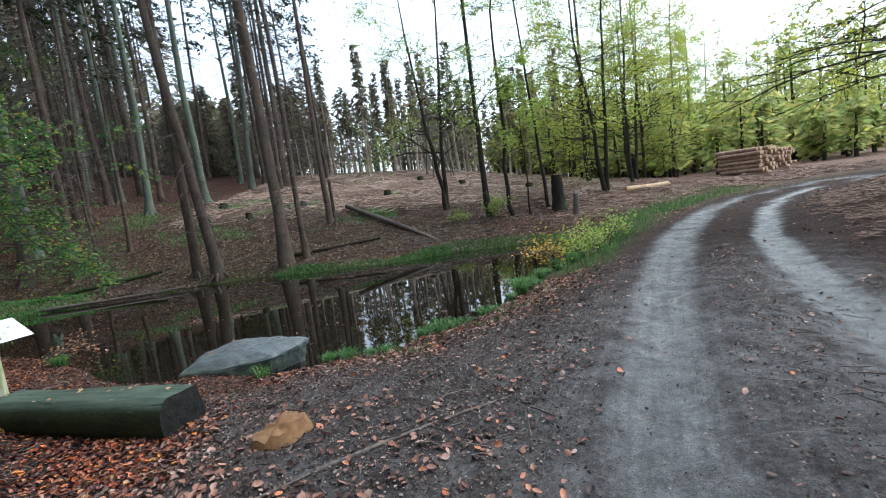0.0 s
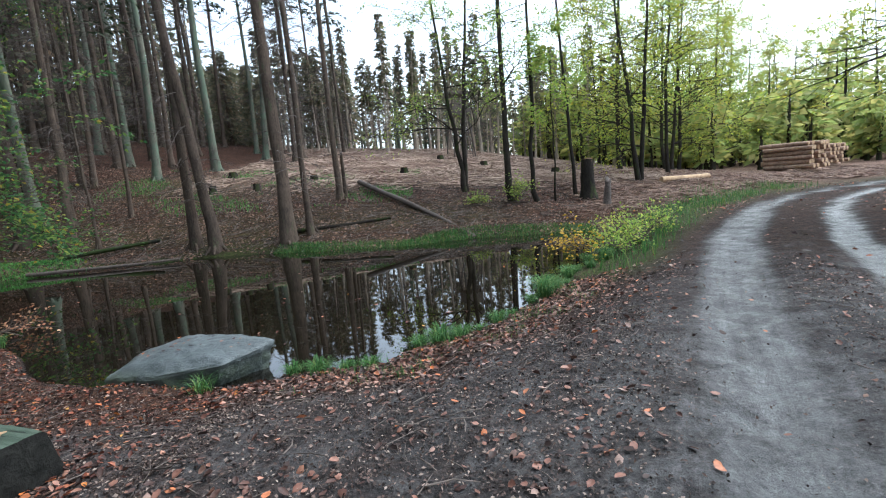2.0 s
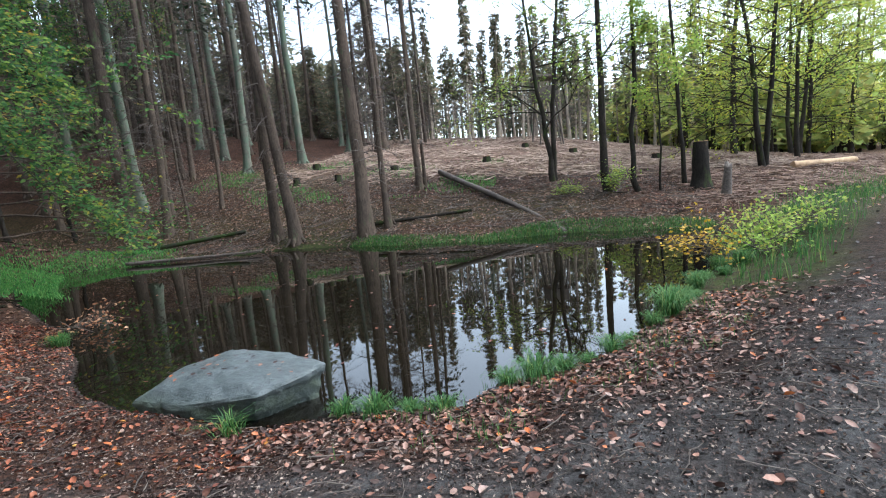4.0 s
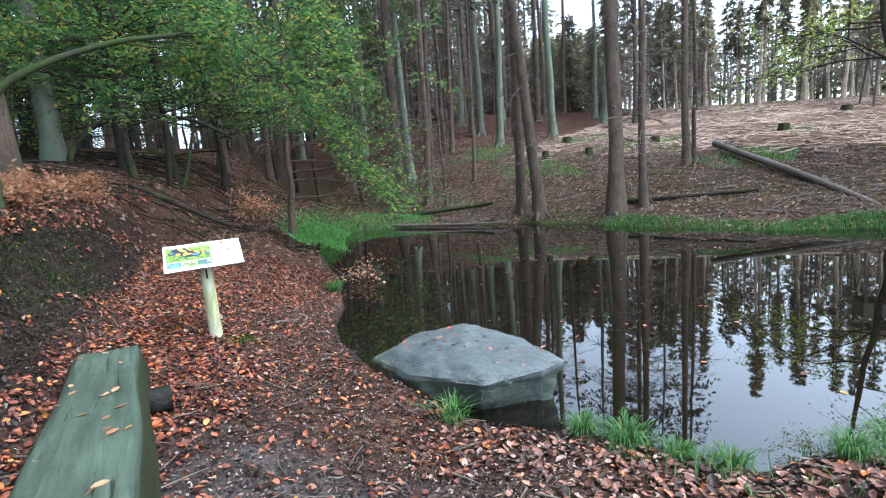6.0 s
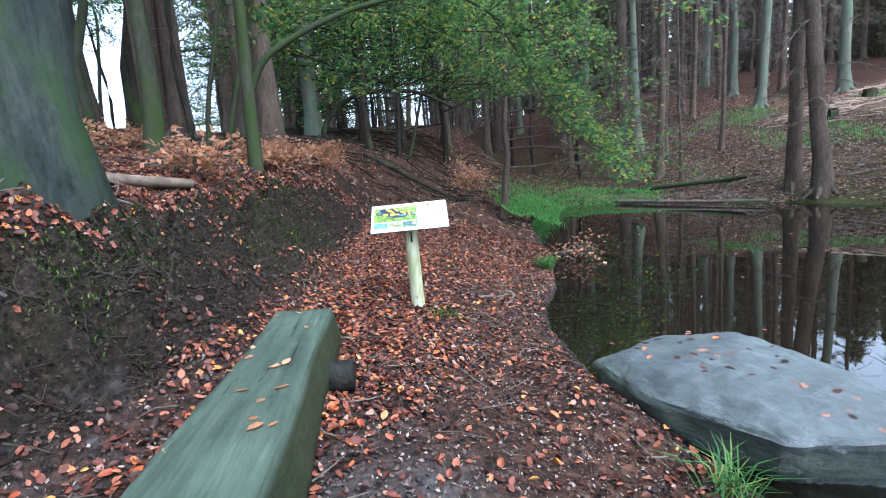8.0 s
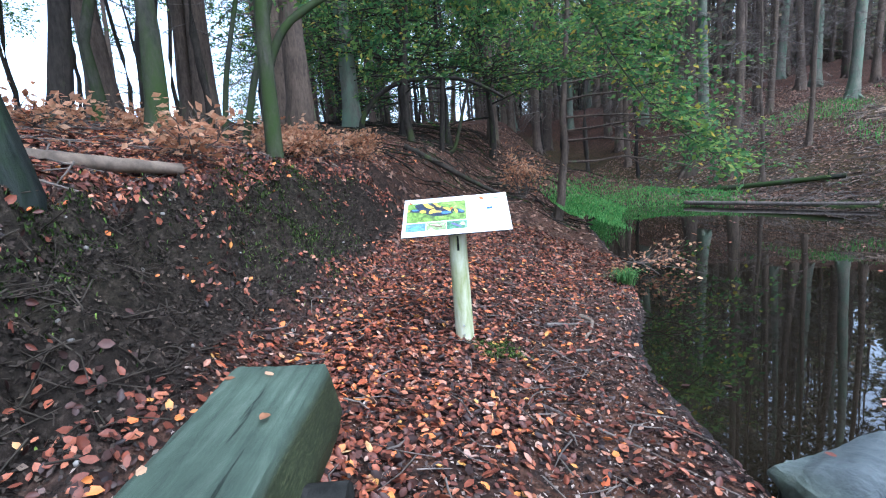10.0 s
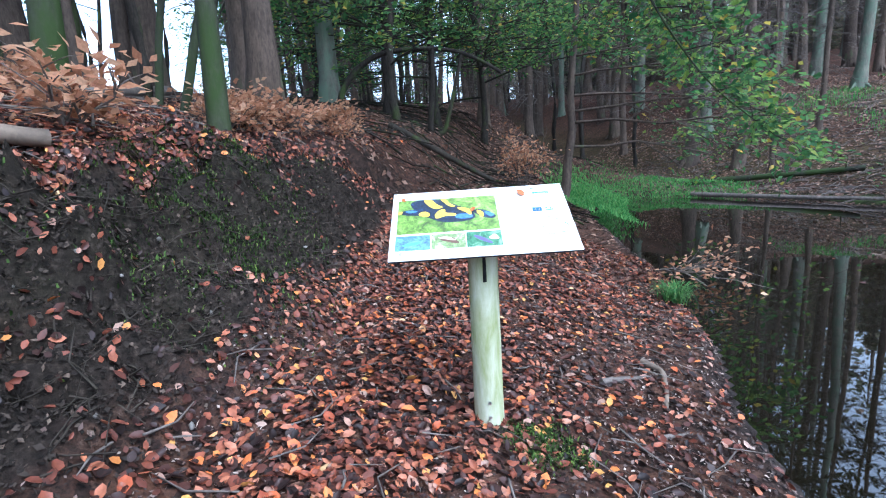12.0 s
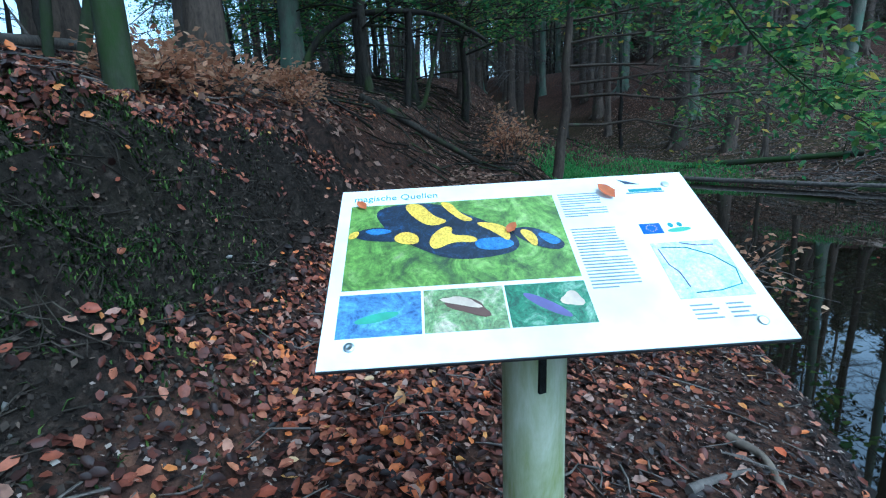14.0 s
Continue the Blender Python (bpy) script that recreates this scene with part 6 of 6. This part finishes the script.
# grass
MAT_SWAMP = leaf_material("swamp_grass_blades", [(0.0, (0.055, 0.18, 0.04)), (0.6, (0.1, 0.28, 0.065)), (1.0, (0.2, 0.36, 0.1))], 0.5)


def grass(name, n, x0, x1, y0, y1, keep, tall, label, lean=0.5, width=0.007, lift=-0.01, mat=None):
    x, y = scatter(n, x0, x1, y0, y1, keep)
    p, _ = on_land(x, y, lift)
    b = Build()
    blades(b, p, tall * np.random.uniform(0.5, 1.2, len(x)), lean * np.random.uniform(0.3, 1.3, len(x)), width)
    ob = part(name, b, mat or MAT_GRASS)
    tagged(ob, label, "grass", kind="stuff")


def clumps(x, y, f=1.0):
    return np.clip(0.15 + 1.6 * wobble(x * 1.9 * f + 1.0, y * 1.9 * f), 0, 1)


def tussock(x, y, seed, n, tall, label):
    """One drooping tuft of grass."""
    rng = np.random.default_rng(seed)
    a, r = rng.uniform(0, 6.28, n), np.abs(rng.normal(0, 0.07, n))
    b = Build()
    base = np.stack([r * np.cos(a), r * np.sin(a), np.full(n, -0.02)], 1)
    k = tall * rng.uniform(0.5, 1.15, n)
    ang = a + rng.normal(0, 0.6, n)
    out = np.stack([np.cos(ang), np.sin(ang), 0 * ang], 1) * (k * rng.uniform(0.3, 1.0, n))[:, None]
    side = np.stack([-np.sin(ang), np.cos(ang), 0 * ang], 1) * 0.0035
    up = np.array([0, 0, 1.0])
    m1, m2 = base + out * 0.25 + up * (k * 0.55)[:, None], base + out * 0.65 + up * (k * 0.75)[:, None]
    tip = base + out + up * (k * rng.uniform(0.3, 0.7, n))[:, None]
    v = np.stack([base - side, base + side, m1 + side, m1 - side, m2 + side * 0.8, m2 - side * 0.8, tip], 1).reshape(-1, 3)
    i = np.arange(n)[:, None] * 7
    b.add(v, np.concatenate([i + [0, 1, 2, 3], i + [3, 2, 4, 5]]))
    b.add(np.zeros((0, 3)), i + [5, 4, 6] - len(v))
    ob = part("grass_tuft", b, MAT_GRASS)
    ob.location = (x, y, h1(x, y))
    return tagged(ob, label, "grass", "grass tufts along the shore")


TUFT = tussock(-0.2, 7.0, 1, 320, 0.3, "drooping green grass tuft at the pond's edge")
TUFT_B = tussock(1.35, 8.7, 2, 420, 0.42, "big drooping green grass tuft at the pond's edge")
tr = random.Random(3)
for x, y, big in ((-0.45, 6.75, 0), (0.05, 7.12, 0), (0.3, 7.38, 0), (-1.5, 6.28, 0), (-1.2, 6.3, 0), (-1.75, 6.22, 0), (-0.95, 6.36, 0), (1.1, 8.35, 1), (1.6, 9.2, 1), (2.0, 9.9, 1), (2.3, 10.5, 1), (2.7, 11.1, 1), (1.85, 9.4, 0),
                  (2.6, 10.6, 0), (3.1, 11.3, 1), (3.5, 12.2, 1), (0.55, 7.6, 0), (-6.95, 8.05, 0), (0.75, 7.9, 0), (3.3, 12.9, 0)):
    copy_thing(TUFT_B if big else TUFT, pose(x, y, h1(x, y), 0, 0, tr.uniform(0, 360)) @ Matrix.Scale(tr.uniform(0.4, 0.8), 4))
grass("shore_grass", 16000, -1.9, 4.6, 6.0, 14.0, lambda a, c: (np.abs(shore(a, c) - 0.1) < 0.22 + 0.02 * c) * clumps(a, c), 0.13, "green grass along the pond's edge", 0.6)
grass("verge_grass", 36000, 2.5, 16, 9, 24, lambda a, c: step(-1.7, -2.3, road_side(a, c)) * step(-5.0, -3.4, road_side(a, c)) * (shore(a, c) > 0.2) * np.clip(clumps(a, c, 0.5) + 0.2, 0, 1), 0.3, "tall green grass between pond and track", 0.5, 0.012)
grass("far_bank_grass", 30000, -6.5, 4.5, 16.6, 18.8, lambda a, c: (np.abs(shore(a, c) - 0.15) < 0.4) * np.clip(clumps(a, c, 0.4) + 0.35, 0, 1), 0.16, "bright green grass strip on the far bank", 0.5, 0.014, mat=MAT_GRASS)
grass("swamp_grass", 36000, -18.5, -8.5, 10.0, 17.5, lambda a, c: step(-2.4, -0.6, shore(a, c)) * step(1.6, 0.4, shore(a, c)) * step(-10.9, -12.2, a + 0.3 * (c - 12)), 0.1, "bright green swamp grass at the pond's end", 0.8, 0.02, 0.3, MAT_SWAMP)
grass("glade_grass", 24000, -18, -2, 22, 31, lambda a, c: np.clip(wobble(a * 0.4, c * 0.5) * 1.6, 0, 1), 0.2, "green grass patches in the glade", 0.6, 0.018, mat=MAT_SWAMP)
grass("path_grass", 5000, -1.6, 3, 4.6, 8.4, lambda a, c: (np.abs(shore(a, c) - 0.6) < 0.4) * clumps(a + 2, c, 1.2) * 0.7, 0.12, "sparse yellowish grass among the leaves", 0.9, 0.006)
t = np.random.default_rng(4).standard_normal((70, 2)) * 0.045 + [-2.52, 5.82]
b = Build()
blades(b, np.stack([t[:, 0], t[:, 1], height(t[:, 0], t[:, 1]) - 0.01], 1), np.random.uniform(0.14, 0.26, 70), np.random.uniform(0.5, 1.3, 70), 0.009)
tagged(part("sedge_tuft", b, MAT_GRASS), "arching tuft of green sedge beside the boulder", "grass")

# moss on the bank
def moss_chance(a, c):
    q = bank_depth(a, c)
    dome = 2.6 * np.exp(-((a + 7.5) / 0.75) ** 2 - ((c - 4.35) / 0.42) ** 2)
    foot = 1.2 * np.exp(-((a + 5.0) / 0.8) ** 2 - ((c - 3.2) / 0.25) ** 2)
    rim = 0.2 * np.exp(-((q - 1.05) / 0.22) ** 2)
    return np.clip(np.maximum(np.maximum(dome, foot), rim) * (0.5 + 0.9 * wobble(a * 3.6, c * 3.6)), 0, 1)


x, y = scatter(220000, -9.5, -3.8, 1.8, 5.6, moss_chance)
p, _ = on_land(x, y, 0.0)
b = Build()
blades(b, p, np.random.uniform(0.012, 0.045, len(x)), np.random.uniform(0.3, 1.2, len(x)), 0.009)
tagged(part("bank_moss", b, MAT_MOSS), "dark green moss cushions on the earth bank", "moss", kind="stuff")
x, y = scatter(7000, -5.8, -4.9, 5.3, 6.0, lambda a, c: np.clip(1.6 * np.exp(-((a + 5.33) / 0.15) ** 4 - ((c - 5.68) / 0.14) ** 4), 0, 1))
p, _ = on_land(x, y, 0.01)
b = Build()
blades(b, p, np.random.uniform(0.01, 0.028, len(x)), np.random.uniform(0.3, 1.0, len(x)), 0.008)
tagged(part("moss_patch", b, MAT_MOSS), "flat mossy patch at the foot of the post", "moss", kind="stuff")

# twigs and brash
def sticks(name, n, x0, x1, y0, y1, keep, length, r, mat, label, lift=0.03, tilt=0.12):
    x, y = scatter(n, x0, x1, y0, y1, keep)
    p, nrm = on_land(x, y, lift)
    m = len(x)
    a = np.random.uniform(0, 2 * math.pi, m)
    d = np.stack([np.cos(a), np.sin(a), np.random.normal(0, tilt, m)], 1)
    d = unit(d - nrm * (d * nrm).sum(1, keepdims=True) * (1 - tilt))
    L = length * np.random.uniform(0.3, 1.2, m)
    s = unit(np.cross(d, nrm))
    w = np.cross(s, d)
    R = r * np.random.uniform(0.5, 1.3, m)[:, None]
    bend = s * (np.random.normal(0, 0.12, m) * L)[:, None]
    v = []
    for f, k in ((0.0, 1.0), (0.5, 0.85), (1.0, 0.4)):
        c = p + d * ((f - 0.5) * L)[:, None] + bend * (1 - (2 * f - 1) ** 2)
        for q in range(3):
            g = q * 2.094
            v.append(c + (s * math.cos(g) + w * math.sin(g)) * R * k)
    v = np.stack(v, 1).reshape(-1, 3)
    i = np.arange(m)[:, None] * 9
    b = Build()
    faces = [i + [o + q, o + (q + 1) % 3, o + 3 + (q + 1) % 3, o + 3 + q] for o in (0, 3) for q in range(3)]
    b.add(v, np.concatenate(faces))
    tagged(part(name, b, mat), label, "twigs", kind="stuff")


MAT_DARKROOT = plain_material("dark_fine_roots", (0.012, 0.01, 0.008), (0.06, 0.048, 0.038), 9, 0.9, spec=0.05)
any_land = lambda a, c: (shore(a, c) > 0.1) * 1.0
sticks("path_twigs", 1500, -9, 4, 1, 8, lambda a, c: (shore(a, c) > 0.1) * step(0.3, 0.0, bank_depth(a, c)) * (np.abs(road_side(a, c) + 0.9) > 0.7), 0.25, 0.005, MAT_TWIG, "small twigs lying on the path")
sticks("clearing_brash", 16000, -14, 12, 24, 50, lambda a, c: step(6, 9, c - 17.4) * np.clip(0.5 + wobble(a * 0.5, c * 0.5), 0.1, 1), 1.1, 0.028, MAT_BRASH, "pale felling brash strewn over the clearing", 0.08, 0.15)
sticks("verge_brash", 26000, 3.5, 14, 0, 16, lambda a, c: step(1.9, 2.6, road_side(a, c)) * np.clip(0.5 + wobble(a * 0.8, c * 0.8), 0.15, 1), 0.45, 0.012, MAT_BRASH_DARK, "dark twigs and bark chips heaped beside the track", 0.05, 0.3)
sticks("verge_brash", 14000, 4, 30, 0, 30, lambda a, c: (step(2.3, 3.4, road_side(a, c)) + step(-3.4, -4.5, road_side(a, c)) * (c > 18)) * np.clip(0.5 + wobble(a * 0.6, c * 0.6), 0.1, 1), 0.7, 0.016, MAT_BRASH_DARK, "heaped dark branches and chips beside the track", 0.08, 0.25)
sticks("verge_brash", 30000, 5, 27, 19, 38, lambda a, c: step(-2.8, -3.8, road_side(a, c)) * np.clip(0.5 + wobble(a * 0.7, c * 0.7), 0.15, 1), 0.8, 0.02, MAT_BRASH_DARK, "brown felling brash strewn under the trackside trees", 0.06, 0.25)
sticks("slope_twigs", 2600, -20, 5, 17.5, 26, any_land, 0.8, 0.014, MAT_TWIG, "dead branches lying on the far slope", 0.03)
sticks("bank_twigs", 1100, -13, -4.5, 0.5, 6.5, lambda a, c: step(1.15, 1.5, bank_depth(a, c)), 0.5, 0.008, MAT_TWIG, "dead branches lying on the bank", 0.04)
sticks("bank_roots", 3200, -9.5, -3.2, 2.4, 5.2, lambda a, c: step(0.1, 0.4, bank_depth(a, c)) * step(1.2, 0.9, bank_depth(a, c)), 0.28, 0.004, MAT_DARKROOT, "fine roots hanging from the cut earth bank", 0.015, 0.5)
sticks("gully_branches", 900, -22, -11, 4, 16, any_land, 1.2, 0.018, MAT_DARK, "dark branches lying in the gully", 0.05)


def crumbs(name, n, x0, x1, y0, y1, keep, size, mat, label):
    """Bits of soil, bark and broken leaf."""
    x, y = scatter(n, x0, x1, y0, y1, keep)
    p, nrm = on_land(x, y, 0.012)
    m = len(x)
    nrm = unit(nrm + np.random.standard_normal((m, 3)) * 0.5)
    d = np.random.standard_normal((m, 3))
    d = unit(d - nrm * (d * nrm).sum(1, keepdims=True))
    L = size * np.random.uniform(0.4, 1.5, m)
    b = Build()
    diamonds(b, p - d * L[:, None] * 0.5, d, nrm, L, L * np.random.uniform(0.25, 0.8, m))
    tagged(part(name, b, mat), label, "leaf crumbs", kind="stuff")


MAT_CRUMB = leaf_material("leaf_crumbs", [(0.0, (0.015, 0.011, 0.01)), (0.4, (0.05, 0.035, 0.03)), (0.75, (0.13, 0.085, 0.07)), (1.0, (0.3, 0.24, 0.2))], 0.0, 0.7)
crumbs("path_crumbs", 70000, -8.0, -1.5, 2.8, 8.2, lambda a, c: (shore(a, c) > 0.02) * step(0.35, 0.0, bank_depth(a, c)), 0.02, MAT_CRUMB, "crumbs of soil, bark and broken leaves")
crumbs("track_crumbs", 60000, -2.0, 5.0, -0.2, 8.5, lambda a, c: (shore(a, c) > 0.02) * (1 - 0.93 * np.clip(np.exp(-((road_side(a, c) + 0.77) / 0.7) ** 4) + np.exp(-((road_side(a, c) - 0.94) / 0.5) ** 4), 0, 1)), 0.02, MAT_CRUMB, "crumbs of soil and bark beside the track")
MAT_HUMUS = leaf_material("humus_crumbs", [(0.0, (0.007, 0.0055, 0.0045)), (0.5, (0.022, 0.017, 0.014)), (0.9, (0.045, 0.034, 0.027)), (1.0, (0.11, 0.08, 0.06))], 0.0, 0.85, spec=0.05)


def bank_face(a, c):
    q = bank_depth(a, c)
    return step(0.05, 0.35, q) * step(1.35, 1.05, q)


crumbs("bank_crumbs", 90000, -9.5, -3.2, 2.0, 5.6, bank_face, 0.022, MAT_HUMUS, "dark crumbs of humus on the cut earth bank")
crumbs("soil_crumbs", 32000, -2.6, 2.2, 0.6, 6.5, lambda a, c: (shore(a, c) > 0.02) * step(-0.1, -0.6, road_side(a, c) + 0.95) * 0.8, 0.022, MAT_CRUMB, "crumbs of soil and broken leaf on the damp earth")


def pebbles(name, n, x0, x1, y0, y1, keep, size, mat, label):
    """Small rounded stones half sunk in the soil."""
    x, y = scatter(n, x0, x1, y0, y1, keep)
    p, nrm = on_land(x, y, 0.004)
    ico = bmesh.new()
    bmesh.ops.create_icosphere(ico, subdivisions=1, radius=1)
    shape = np.array([v.co[:] for v in ico.verts])
    tris = np.array([[v.index for v in f.verts] for f in ico.faces])
    ico.free()
    b = Build()
    for at in p:
        k = size * np.random.uniform(0.35, 1.3)
        v = shape * np.random.uniform(0.75, 1.2, (len(shape), 1)) * np.random.uniform(0.55, 1.1, 3) * k
        b.add(v + at, tris.copy())
    tagged(part(name, b, mat), label, "stones", kind="stuff")


MAT_PEBBLE = leaf_material("pale_pebbles", [(0.0, (0.05, 0.045, 0.04)), (0.6, (0.14, 0.125, 0.11)), (1.0, (0.22, 0.2, 0.18))], 0.0, 0.8)
pebbles("bank_stones", 420, -9.0, -3.3, 2.2, 5.4, bank_face, 0.014, MAT_PEBBLE, "small pale stones stuck in the earth bank")


def lone_stick(pts, r, mat, label):
    """A single stick or root lying on the ground."""
    z = [h1(x, y) + r * 0.7 for x, y in pts]
    p = np.array([(x, y, c) for (x, y), c in zip(pts, z)])
    k = np.linspace(0, 1, len(p))
    kk = np.linspace(0, 1, len(p) * 5)
    q = np.stack([np.interp(kk, k, p[:, i]) for i in range(3)], 1)
    for _ in range(2):
        q[1:-1] = (q[:-2] + 2 * q[1:-1] + q[2:]) / 4
    b = Build()
    tube(b, q - q[0], r * (1.1 - 0.6 * kk), 7, True, 0.08, np.random.default_rng(len(p)))
    ob = part("root" if "root" in label else "stick", b, mat)
    ob.location = q[0]
    return tagged(ob, label, "root" if "root" in label else "stick")


lone_stick([(-5.97, 6.77), (-5.84, 6.81), (-5.65, 6.65), (-5.49, 6.49)], 0.02, MAT_ROOT, "bent brown root showing at the path's edge")
lone_stick([(-5.78, 6.32), (-5.8, 6.5), (-5.8, 6.67)], 0.018, MAT_TWIG, "short grey stick on the path")
lone_stick([(-5.3, 6.24), (-5.3, 6.45)], 0.014, MAT_TWIG, "short broken stick on the path")
lone_stick([(-0.97, 2.76), (-0.5, 3.04), (-0.1, 3.27), (0.37, 3.46)], 0.016, MAT_TWIG, "long thin grey branch lying beside the track")
lone_stick([(-1.6, 2.3), (-1.25, 2.55), (-0.97, 2.76)], 0.012, MAT_TWIG, "thin grey branch lying among the leaves")
lone_stick([(-4.6, 5.6), (-4.2, 5.85), (-3.7, 5.95)], 0.008, MAT_TWIG, "thin twig lying on the path near the boulder")
